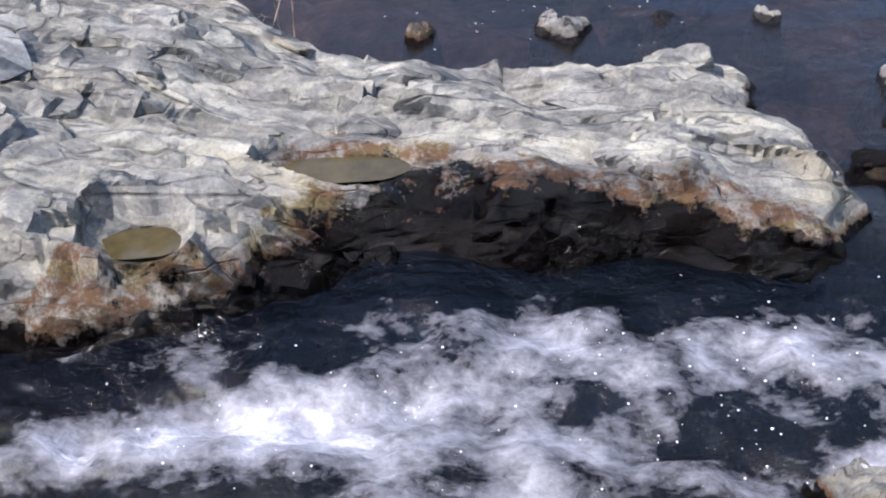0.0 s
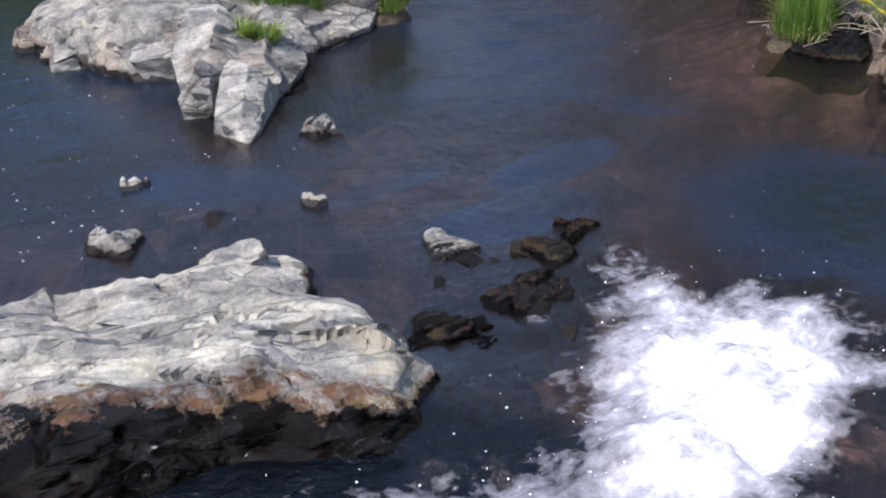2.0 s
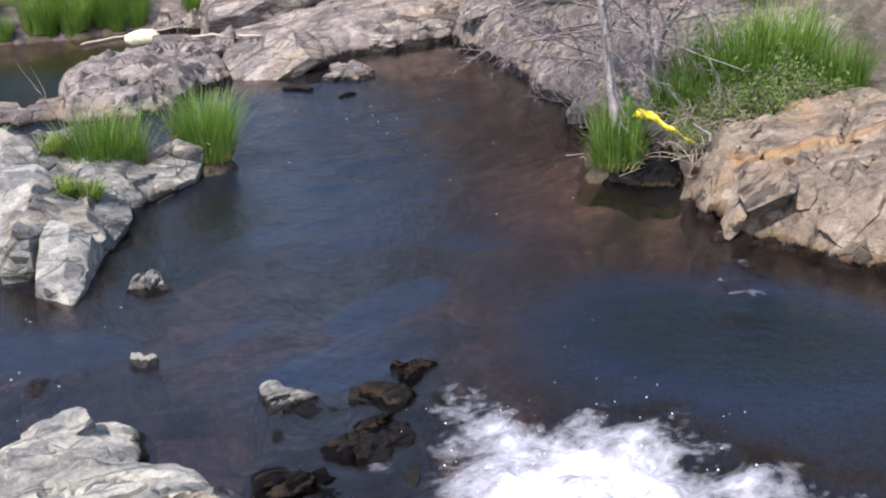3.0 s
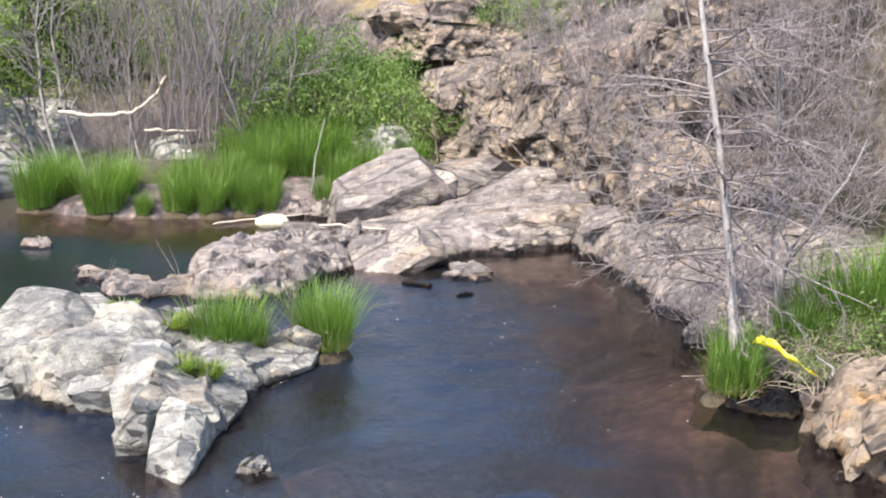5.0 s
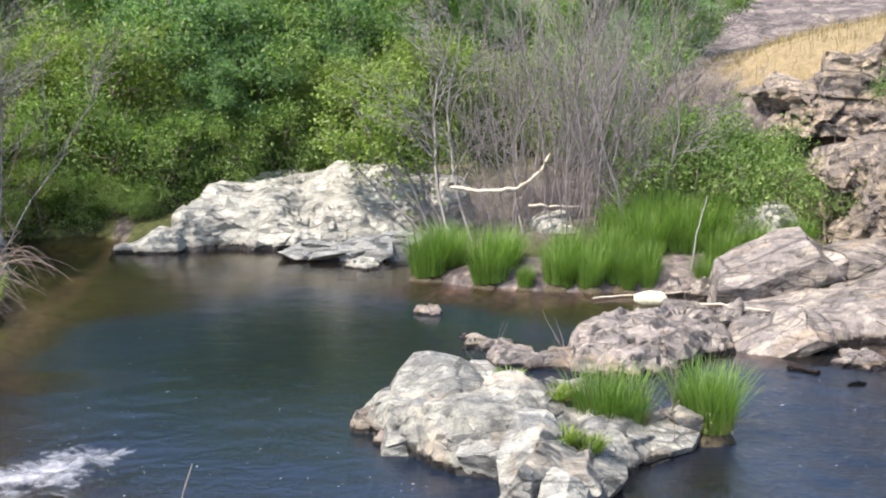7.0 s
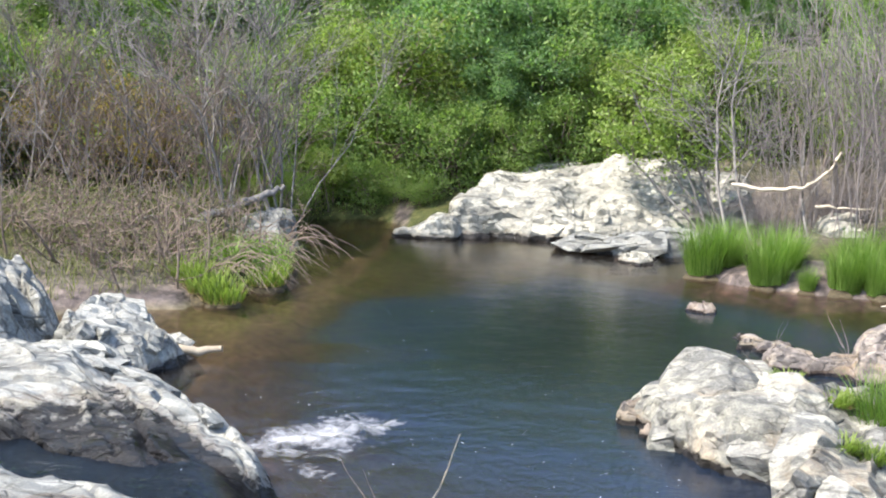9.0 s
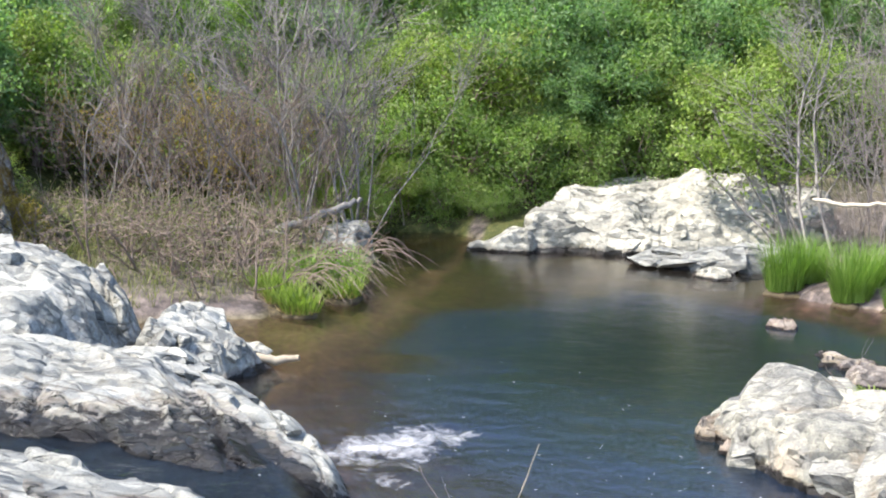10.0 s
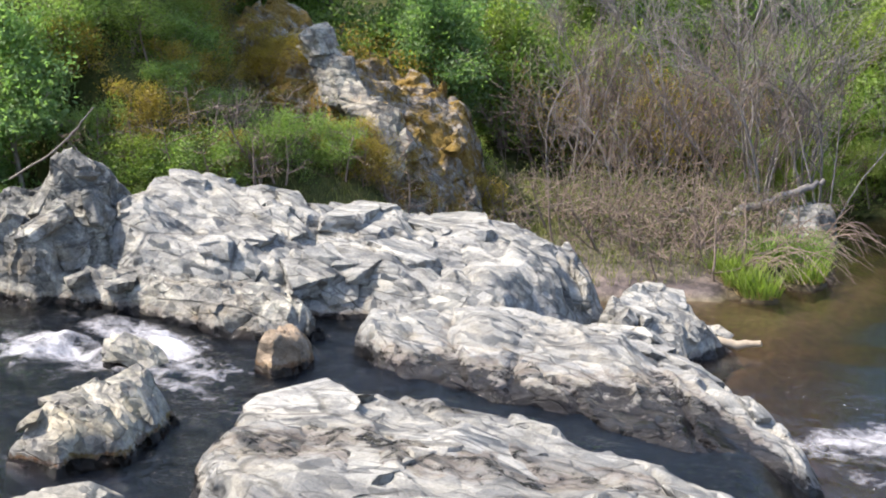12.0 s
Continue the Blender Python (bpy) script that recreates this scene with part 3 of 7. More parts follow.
def ground_height(x, y):
    d = inside_distance(x, y, SHORE)
    wob = fbm(x * 0.9, y * 0.9, 5, 4)
    level = water_level(x, y)
    deep = np.interp(np.hypot((x + 0.4) / 4.0, (y - 12.6) / 4.8), [0.25, 0.7, 1.1], [1.9, 1.15, 0.36]) + 0.60 * np.exp(-((x - 4.3) / 1.8) ** 2 - ((y - 9.6) / 2.6) ** 2)
    for hx, hy, rx, ry, turn, more in BED_HOLES:
        deep = deep + more * ease(spot(x, y, hx, hy, rx, ry, turn), 0.25, 0.55)
    deep = deep + 1.3 * spot(x, y, 5.2, 4.9, 1.4, 0.85, -25)
    deep = deep + 0.9 * ease(line_side(x, y, CREST), 0, 0.6) * ease(-x, -5.0, -2.6) + 0.20 * wob
    bed = level - np.clip(0.05 + 0.45 * np.maximum(d, 0), 0, 1) * deep - 0.02
    out = np.maximum(-d, 0)
    bank = level + 0.30 * (1 - np.exp(-out / 0.35)) + 0.10 * np.minimum(out, np.interp(x, [2, 6], [60, 3])) * np.clip(out / 3, 0, 1) + 0.05 * wob
    back = np.maximum(y - 21.5, 0)
    hill = 0.30 * back ** 0.98 * np.interp(y, [21, 24, 45], [0.8, 1.0, 0.62])
    hill = hill * np.interp(x, [3, 8], [1, 0.22]) + 9.0 * ease(np.hypot(x, y), 46, 95)
    left = np.maximum(-x - 9.5 - 0.35 * np.maximum(y - 13, -3), 0) * ease(y, 7.5, 10.5)
    hill = hill + np.interp(left, [0, 3.2, 9], [0, 1.0, 5.0]) + 0.25 * np.maximum(left - 9, 0)
    right = np.maximum(x - 9.4 - np.interp(y, [12, 15, 18, 20.5, 25, 38, 60], [0, -0.4, -1.2, -0.8, 2.0, 6.0, 13.0]), 0) * ease(y, 8.2, 11.6)
    hill = np.maximum(hill, np.interp(y, [12, 15, 18, 20.5, 30], [4.4, 2.7, 1.9, 1.8, 2.0]) * ease(right, 0.0, 1.6) + 0.30 * np.maximum(right - 2, 0))
    toe = x - np.interp(y, [19, 21, 25, 32, 45, 70], [6.6, 4.7, 4.6, 7.0, 11.4, 20.0])
    low_y = np.interp(x, [5.5, 7.3], [18.5, 21.6])
    hill = np.maximum(hill, ease(y - low_y, 0.0, np.interp(x, [5.5, 7.3], [2.0, 1.2])) * (2.7 * ease(toe, 0, 4.2) + 0.24 * np.maximum(toe - 3.4, 0)))
    crest = np.interp(x, [7.5, 8.5, 9.7, 11, 15], [2.2, 2.45, 3.1, 3.35, 4.1]) * ease(x, 7.2, 8.4)
    hill = np.maximum(hill, crest * ease(y - np.interp(x, [8, 10, 15], [21.9, 21.2, 20.0]), 0, 0.8) * np.interp(y, [26, 32], [1, 0.7]))
    near = ease(-y, -1.15, -0.55) * 1.85 + 0.10 * np.maximum(-y, 0)
    bank = np.where(y < 2.4, np.maximum(level * 0 + 0.15, near), bank)
    hill = np.minimum(hill, 14 + 0.06 * np.hypot(x, y))
    return np.where(d > 0, bed, bank + hill * ease(out, 0.0, 1.2) + 0.12 * wob * ease(out, 1, 5))


def spread(low, high, step, far_low, far_high):
    core = np.arange(low, high + step / 2, step)
    grow = np.cumsum(step * 1.16 ** np.arange(1, 46))
    return np.concatenate([(low - grow[low - grow > far_low])[::-1], core, high + grow[high + grow < far_high]])


gx, gy = np.meshgrid(spread(-14, 13, 0.12, -420, 420), spread(-1, 27, 0.12, -300, 520))
gz = ground_height(gx, gy)
ground_mesh = mesh_from("ground", np.stack([gx, gy, gz], -1).reshape(-1, 3), grid_faces(*gx.shape))
shore_out = np.maximum(-inside_distance(gx, gy, SHORE), 0)
lush = np.where((gy > 15.5) & (gx > -4.5) | (gx < -8.5), -0.7, 0.5)
lush = np.where((gx > 0) & (gx < 5.2) & (gy > 16) & (gy < 17.4), 1.6, lush)
lush = np.where((gx < -4.8) & (gy > 16.6), -0.7, lush)
scree = ease(gx - np.interp(gy, [19, 21, 25, 32, 45, 70], [6.2, 5.0, 5.0, 7.2, 11.6, 20.0]) + 0.3 * fbm(gx, gy, 6, 3), 0, 0.8) * ease(gy, 18.5, 20)
bare = ease(gx, 0.6, 1.4) * ease(-gx, -7.5, -6.0) * ease(gy, 18.0, 19.0) * ease(-gy, -24.5, -22.5) + ease(-gx, 5.0, 5.8) * ease(gx, -9.6, -8.4) * ease(gy, 13.2, 13.6) * ease(-gy, -17.5, -16.0)
point_value(ground_mesh, "green", (ease(shore_out + 0.4 * fbm(gx, gy, 8, 3), lush, lush + 0.5) * np.interp(gx, [-14, 6, 9], [1, 0.9, 0.35]) * (1 - 0.92 * scree) * (1 - 0.72 * bare)).ravel())
point_value(ground_mesh, "dry", (ease(gz + 0.25 * fbm(gx * 0.7, gy * 0.7, 9, 3), 2.55, 2.9) * ease(gy, 20.6, 21.8) * ease(-gy, -36, -31) * ease(gx - np.interp(gy, [19, 25, 32, 45, 70], [5.2, 5.6, 8.4, 13.0, 22.0]), 0.6, 1.8)).ravel())
point_value(ground_mesh, "silt", (ease(-gx, -1.2, 0.8) * ease(gy, 8.5, 10.5) * ease(-gz, -0.10, 0.05)).ravel())
ground = thing("ground", ground_mesh, GROUND, "brown stream bed and grassy banks rising to hills", "ground", kind="structure")

# ---- water ----
wx, wy = np.meshgrid(np.arange(-15, 9.6, 0.05), np.arange(1.0, 22.4, 0.05))
level = water_level(wx, wy)
flow = line_side(wx, wy, CREST)


foam = (1.70 * spot(wx, wy, 3.05, 3.95, 0.62, 0.50, 25) + 0.70 * spot(wx, wy, 3.05, 4.65, 0.22, 0.32, 20) + 0.30 * spot(wx, wy, 3.05, 5.15, 0.35, 0.22, 30)
        + 0.62 * spot(wx, wy, 2.1, 3.45, 0.8, 0.40, 8) + 0.50 * spot(wx, wy, 1.15, 3.42, 0.50, 0.24, -6)
        + 0.42 * spot(wx, wy, 0.35, 3.45, 0.45, 0.22, -10) + 0.56 * spot(wx, wy, -0.5, 3.06, 0.50, 0.17, 6)
        + 0.34 * spot(wx, wy, -1.05, 2.95, 0.42, 0.17, 22) + 0.46 * spot(wx, wy, -1.6, 2.70, 0.50, 0.16, 14)
        + 0.36 * spot(wx, wy, -0.8, 2.72, 0.55, 0.15, 8) + 0.50 * spot(wx, wy, 0.15, 2.76, 0.55, 0.14, -4) + 0.55 * spot(wx, wy, -0.2, 2.50, 0.7, 0.11, 4)
        + 0.36 * spot(wx, wy, 1.15, 2.75, 0.6, 0.17, 10) + 0.30 * spot(wx, wy, 0.2, 2.95, 2.3, 0.60, 0)
        + 0.70 * spot(wx, wy, 3.8, 3.62, 0.60, 0.24, -30) + 0.75 * spot(wx, wy, 2.7, 3.35, 0.50, 0.30, 20) + 0.32 * spot(wx, wy, 3.6, 4.5, 0.6, 0.3, -30)
        + 0.90 * spot(wx, wy, -2.85, 9.45, 0.75, 0.42, 40) + 0.46 * spot(wx, wy, -2.6, 8.75, 0.55, 0.36, 30)
        + 0.50 * spot(wx, wy, -2.45, 6.95, 0.30, 0.25) + 1.05 * spot(wx, wy, -8.8, 6.9, 1.3, 0.34, -10) + 0.45 * spot(wx, wy, -7.2, 6.2, 0.8, 0.3, -10) + 0.6 * spot(wx, wy, -8.2, 6.2, 0.6, 0.2)
        + 0.90 * spot(wx, wy, -9.5, 6.1, 0.9, 0.4, -10) + 0.45 * spot(wx, wy, -4.6, 6.95, 0.9, 0.15, 0)
        + 0.26 * spot(wx, wy, 2.4, 4.6, 0.5, 0.5) + 0.36 * spot(wx, wy, -0.5, 3.40, 0.7, 0.20, 12) + 0.32 * spot(wx, wy, -1.3, 2.75, 0.85, 0.30, 10) + 0.30 * spot(wx, wy, 5.6, 5.6, 0.5, 0.35))
foam = np.clip(0.84 * foam + 0.14 * fbm(wx * 2.2, wy * 2.2, 31, 3) * (foam > 0.12), 0, 1.05)
chop = np.clip(0.05 + 0.9 * ease(flow, 0, 0.5) * ease(-wx, -4.5, -2) + 0.8 * np.clip(foam, 0, 1) + 0.25 * spot(wx, wy, 4, 5, 2.5, 2)
               + 0.20 * spot(wx, wy, -1.5, 9.5, 2.5, 2.5) + 0.50 * spot(wx, wy, 4.4, 10.2, 1.7, 2.6, -12) + 0.18 * spot(wx, wy, 3.0, 7.2, 2.4, 1.5), 0, 1)
bed_depth = level - ground_height(wx, wy)
wz = level + 0.09 * np.clip(foam, 0, 1) * (fbm(wx * 3.6, wy * 4.5, 33, 4) + 0.3) + 0.022 * chop * fbm(wx * 2.6, wy * 4.0, 35, 3) + 0.10 * np.clip(foam - 0.75, 0, 1)
wv, wf, used = keep_faces(np.stack([wx, wy, wz], -1).reshape(-1, 3), grid_faces(*wx.shape), (bed_depth > -0.35).ravel())
water_mesh = mesh_from("water", wv, wf)
point_value(water_mesh, "foam", foam.ravel()[used])
point_value(water_mesh, "chop", chop.ravel()[used])
point_value(water_mesh, "deep", np.clip(bed_depth.ravel()[used] / 2.0, 0, 1))
water = thing("water", water_mesh, WATER, "clear brown-green stream water breaking into white rapids", "water", kind="structure")

# flying drops over the rapids, their white also standing for sun sparkle
drop_rng = np.random.default_rng(12)
cand = drop_rng.uniform((-2.6, 2.2), (4.4, 5.6), (60000, 2))
cf = (1.25 * spot(cand[:, 0], cand[:, 1], 3.15, 4.05, 0.8, 0.62, 25) + 0.62 * spot(cand[:, 0], cand[:, 1], 2.0, 3.35, 0.9, 0.42, 8)
      + 0.66 * spot(cand[:, 0], cand[:, 1], 0.7, 3.1, 0.9, 0.45, -10) + 0.72 * spot(cand[:, 0], cand[:, 1], -0.7, 2.95, 0.8, 0.5, 12))
cand = cand[cf * 0.5 > drop_rng.uniform(0, 14, len(cand))][:900]
size = drop_rng.uniform(0.0025, 0.0075, len(cand)) * drop_rng.uniform(0.5, 1.2, len(cand))
lift = water_level(cand[:, 0], cand[:, 1]) + 0.02 + drop_rng.exponential(0.05, len(cand))
octa = np.array([(1, 0, 0), (-1, 0, 0), (0, 1, 0), (0, -1, 0), (0, 0, 1), (0, 0, -1)], float)
octa_f = np.array([(0, 2, 4), (2, 1, 4), (1, 3, 4), (3, 0, 4), (2, 0, 5), (1, 2, 5), (3, 1, 5), (0, 3, 5)])
dv = (np.c_[cand, lift][:, None] + octa[None] * size[:, None, None]).reshape(-1, 3)
df = (octa_f[None] + 6 * np.arange(len(cand))[:, None, None]).reshape(-1, 3)
thing("spray_drops", mesh_from("spray_drops", dv, df), FOAM_WHITE, "scattered white drops thrown up by the rapids, doubling as sun sparkle", "spray", kind="stuff")

# floating foam flecks on the pools; those round (4.6, 9.8) paint sun glints
fleck_rng = np.random.default_rng(5)
fc = np.concatenate([fleck_rng.normal((-2.2, 10.6), (0.9, 1.0), (60, 2)), fleck_rng.normal((-0.3, 8.6), (0.7, 0.9), (70, 2)), fleck_rng.normal((0.2, 6.9), (0.7, 0.5), (50, 2)),
                     fleck_rng.normal((4.6, 9.8), (0.7, 1.4), (60, 2)), fleck_rng.normal((-3.1, 13.6), (0.5, 0.8), (10, 2)), fleck_rng.normal((-2.6, 8.0), (0.4, 0.35), (26, 2))])
fr = fleck_rng.uniform(0.0018, 0.0055, len(fc))
ring = np.array([(math.cos(a), math.sin(a)) for a in np.linspace(0, 2 * math.pi, 6, endpoint=False)])
fv, ff = [], []
for k, (c, r) in enumerate(zip(fc, fr)):
    jit = fleck_rng.uniform(0.6, 1.4, 6)
    top = np.c_[c + ring * (r * jit)[:, None] * (1.8, 0.7), np.full(6, float(water_level(c[:1], c[1:2])[0]) + 0.004)]
    fv.append(np.r_[top, [[c[0], c[1], top[0, 2] + 0.002]]])
    ff += [(7 * k + j, 7 * k + (j + 1) % 6, 7 * k + 6) for j in range(6)]
thing("foam_flecks", mesh_from("foam_flecks", np.concatenate(fv), ff), FOAM_WHITE, "small white flecks on the pool, drifting foam and painted sun glints", "foam", kind="stuff")


# ---- rocks ----
def rock_body(x, y, outline, tops, base, edge, power, sharp, wobble, seed):
    """The plain mass of a rock: its inside distance and its height."""
    qx, qy = x + wobble * fbm(x * 1.9, y * 1.9, seed, 4), y + wobble * fbm(x * 1.9, y * 1.9, seed + 50, 4)
    d = inside_distance(qx, qy, outline)
    p = np.clip(d / edge, 0, 1)
    return d, p, base + (blend_tops(x, y, tops, power) - base) * (1 - (1 - p) ** sharp)


def rock_mesh(outline, tops, base=-0.5, edge=0.45, res=0.035, seed=1, facet=0.10, cell=0.45, strike=20.0, stretch=2.2, rough=0.03, crack=0.03,
              power=2.4, splash=0.10, wobble=0.10, sharp=2.6, layers=0.03, hollows=(), films=(), stains=(), rapids=False):
    pts = np.array(outline, float)
    (x0, y0), (x1, y1) = pts.min(0) - 0.25, pts.max(0) + 0.25
    x, y = np.meshgrid(np.arange(x0, x1 + res, res), np.arange(y0, y1 + res, res))
    c, s = math.cos(radians(strike)), math.sin(radians(strike))
    u, v = (x * c + y * s) / stretch, -x * s + y * c
    wu, wv = u + 0.25 * fbm(u * 2, v * 2, seed + 7, 3), v + 0.25 * fbm(u * 2, v * 2, seed + 8, 3)
    step, joint = cells(wu / cell, wv / cell, seed + 11)
    flat = crease_noise(wu / cell * 0.9 + 3.1, wv / cell * 0.9, seed + 23)
    flat2 = crease_noise((wu + 0.4 * wv) / cell * 2.3, (wv - 0.4 * wu) / cell * 2.3, seed + 24)
    flat3 = crease_noise((wu - 0.3 * wv) / cell * 5.3, (wv + 0.3 * wu) / cell * 5.3, seed + 25)
    saw = (wv / (0.42 * cell) + 0.6 * fbm(u * 1.5, v * 0.6, seed + 26, 3)) % 1.0
    saw = np.where(saw < 0.8, saw / 0.8, (1 - saw) / 0.2) - 0.5
    d, p, body = rock_body(x, y, outline, tops, base, edge, power, sharp, wobble, seed)
    live = np.clip(p * 2.5, 0, 1)
    z = body + live * (facet * (0.55 * step + 0.60 * flat + 0.34 * flat2 + 0.18 * flat3) + layers * saw + 0.6 * rough * fbm(x * 5, y * 5, seed + 31, 4)
                       - crack * np.exp(-joint / 0.05))
    for hx, hy, rx, ry, hz in hollows:
        k = ((x - hx) / rx) ** 2 + ((y - hy) / ry) ** 2
        z = np.where(k < 1.9, np.minimum(z, hz - 0.05 + 0.07 * np.maximum(k - 0.5, 0)), z)
    sx, sy = rough * 0.9 * fbm(z * 6 + x, y * 4 + z * 3, seed + 41, 3), rough * 0.9 * fbm(x * 4 - z * 5, z * 6 + y, seed + 43, 3)
    verts, faces, used = keep_faces(np.stack([x + sx, y + sy, z], -1).reshape(-1, 3), grid_faces(*x.shape), (d > -0.02).ravel())
    me = mesh_from("rock", verts, faces)
    me.set_sharp_from_angle(angle=radians(24))
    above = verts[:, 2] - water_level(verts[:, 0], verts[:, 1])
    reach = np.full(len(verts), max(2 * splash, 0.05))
    # The ledge front darkens up to its top edge, most around x 0.2.
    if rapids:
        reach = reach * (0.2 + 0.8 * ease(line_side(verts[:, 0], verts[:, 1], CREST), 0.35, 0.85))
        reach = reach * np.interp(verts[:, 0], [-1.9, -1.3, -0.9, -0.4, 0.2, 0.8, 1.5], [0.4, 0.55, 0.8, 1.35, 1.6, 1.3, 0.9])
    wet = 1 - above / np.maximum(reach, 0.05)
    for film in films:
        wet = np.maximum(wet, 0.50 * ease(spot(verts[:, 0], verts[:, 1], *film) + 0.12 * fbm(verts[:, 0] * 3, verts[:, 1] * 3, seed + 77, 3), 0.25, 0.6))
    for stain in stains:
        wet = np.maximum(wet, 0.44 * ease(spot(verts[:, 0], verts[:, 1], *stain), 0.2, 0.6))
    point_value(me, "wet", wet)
    return me


def chunk_mesh(seed, cuts=12, rough=0.035):
    """An angular block of about unit size, split off along flat planes."""
    rng = random.Random(seed)
    bm = bmesh.new()
    bmesh.ops.create_cube(bm, size=1.0)
    for _ in range(cuts):
        way = Vector((rng.gauss(0, 1), rng.gauss(0, 1), rng.gauss(0, 0.8))).normalized()
        reach = 0.5 * (abs(way.x) + abs(way.y) + abs(way.z))
        bmesh.ops.bisect_plane(bm, geom=bm.verts[:] + bm.edges[:] + bm.faces[:], plane_co=way * reach * rng.uniform(0.55, 0.84), plane_no=way, clear_outer=True)
        rim = [e for e in bm.edges if e.is_boundary]
        if rim:
            bmesh.ops.holes_fill(bm, edges=rim, sides=0)
    bmesh.ops.bevel(bm, geom=bm.edges[:], offset=0.014, segments=1, affect='EDGES', profile=0.6)
    for _ in range(2):
        bmesh.ops.triangulate(bm, faces=bm.faces[:])
        bmesh.ops.subdivide_edges(bm, edges=[e for e in bm.edges if e.calc_length() > 0.20], cuts=1)
    bmesh.ops.triangulate(bm, faces=bm.faces[:])
    off = Vector((seed * 3.7, 0, 0))
    for vert in bm.verts:
        vert.co += rough * noise.noise_vector(vert.co * 2.6 + off) + 0.5 * rough * noise.noise_vector(vert.co * 7.3 + off)
    me = bpy.data.meshes.new("block")
    bm.to_mesh(me)
    bm.free()
    me.polygons.foreach_set("use_smooth", np.full(len(me.polygons), True))
    me.set_sharp_from_angle(angle=radians(17))
    return me


CHUNKS = [chunk_mesh(900 + k) for k in range(14)]
CHUNK_SETS = {}


def chunks_for(material):
    """The same block shapes in one material."""
    if material.name not in CHUNK_SETS:
        CHUNK_SETS[material.name] = [me.copy() for me in CHUNKS]
        for me in CHUNK_SETS[material.name]:
            me.materials.append(material)
    return CHUNK_SETS[material.name]


def set_block(parent, material, rng, place, normal, strike, size, long=(1.0, 2.0), wide=(0.6, 1.1), thick=(0.35, 0.7), sink=0.40, wild=0.09):
    up = (Vector(normal) + Vector((rng.normal(0, wild), rng.normal(0, wild), 0))).normalized()
    a = radians(strike + rng.normal(0, 16))
    along = Vector((math.cos(a), math.sin(a), 0))
    along = (along - up * along.dot(up)).normalized()
    across = up.cross(along)
    ls, ws, ts = size * rng.uniform(*long), size * rng.uniform(*wide), size * rng.uniform(*thick)
    m = Matrix((along, across, up)).transposed().to_4x4()
    m.translation = Vector(place) - up * ts * sink
    meshes = chunks_for(material)
    ob = new("block", meshes[int(rng.integers(0, len(meshes)))])
    ob.matrix_basis = m @ Matrix.Diagonal((ls, ws, ts, 1))
    ob.parent = parent
    return ob


def clad(parent, material, count, sizes, shape, seed, above=0.12, strike=None, **kind):
    """Sets angular joint blocks into the surface of a rock mass."""
    rng = np.random.default_rng(seed)
    fill = dict(power=2.4, sharp=2.6, wobble=0.10, base=-0.5, edge=0.45, seed=1, strike=20.0)
    fill.update({k: v for k, v in shape.items() if k in ("outline", "tops", "base", "edge", "power", "sharp", "wobble", "seed", "strike")})
    turn = fill.pop("strike") if strike is None else fill.pop("strike") * 0 + strike
    pts = np.array(fill["outline"], float)
    made = 0
    for _ in range(count * 30):
        x, y = rng.uniform(pts.min(0), pts.max(0))
        e = 0.06
        gx_, gy_ = np.array([x, x + e, x - e, x, x]), np.array([y, y, y, y + e, y - e])
        d, p, z = rock_body(gx_, gy_, **fill)
        if any(((x - h[0]) / (h[2] + 0.2)) ** 2 + ((y - h[1]) / (h[3] + 0.2)) ** 2 < 1 for h in shape.get("hollows", ())):
            continue
        if d[0] < 0.04 or z[0] - float(water_level(gx_[:1], gy_[:1])[0]) < above:
            continue
        n = Vector(((z[2] - z[1]) / (2 * e), (z[4] - z[3]) / (2 * e), 1.0)).normalized()
        size = sizes[0] + (sizes[1] - sizes[0]) * rng.uniform() ** 2
        set_block(parent, material, rng, (x, y, z[0]), n, turn, size, **kind)
        made += 1
        if made == count:
            break


def rock(name, material, label, category="rock", group="", blocks=0, sizes=(0.2, 0.6), above=0.12, lay=None, **shape):
    root = thing(name, rock_mesh(**shape), material, label, category, group)
    if blocks:
        clad(root, material, blocks, sizes, shape, shape.get("seed", 1) + 7000, above, **(lay or {}))
    return root


# the long bedrock ledge beside the rapids
LEDGE_OUTLINE = [(-2.15, 6.75), (-1.6, 6.25), (-1.0, 5.9), (-0.55, 5.78), (0.1, 5.95), (0.45, 6.06), (1.0, 6.05), (1.38, 5.75), (1.40, 5.3), (1.55, 5.1), (1.72, 4.7), (1.78, 4.3),
              (1.5, 3.62), (0.9, 3.72), (0.15, 3.72), (-0.5, 3.80), (-0.95, 3.55), (-1.2, 3.32), (-1.9, 3.0), (-3.0, 3.0), (-3.3, 4.6), (-2.7, 6.0)]
LEDGE_TOPS = [(1.3, 4.2, 0.34), (0.6, 4.2, 0.42), (-0.2, 4.25, 0.48), (-0.9, 4.1, 0.52), (-1.7, 3.6, 0.58), (-2.6, 4.0, 0.85), (1.15, 5.45, 0.30), (0.7, 5.75, 0.30), (1.15, 5.0, 0.20), (1.5, 4.7, 0.30),
           (0.0, 5.3, 0.25), (-1.0, 5.3, 0.32), (-2.0, 6.0, 0.5), (-2.7, 5.2, 1.0), (-0.6, 4.7, 0.46), (-2.0, 4.9, 0.8)]
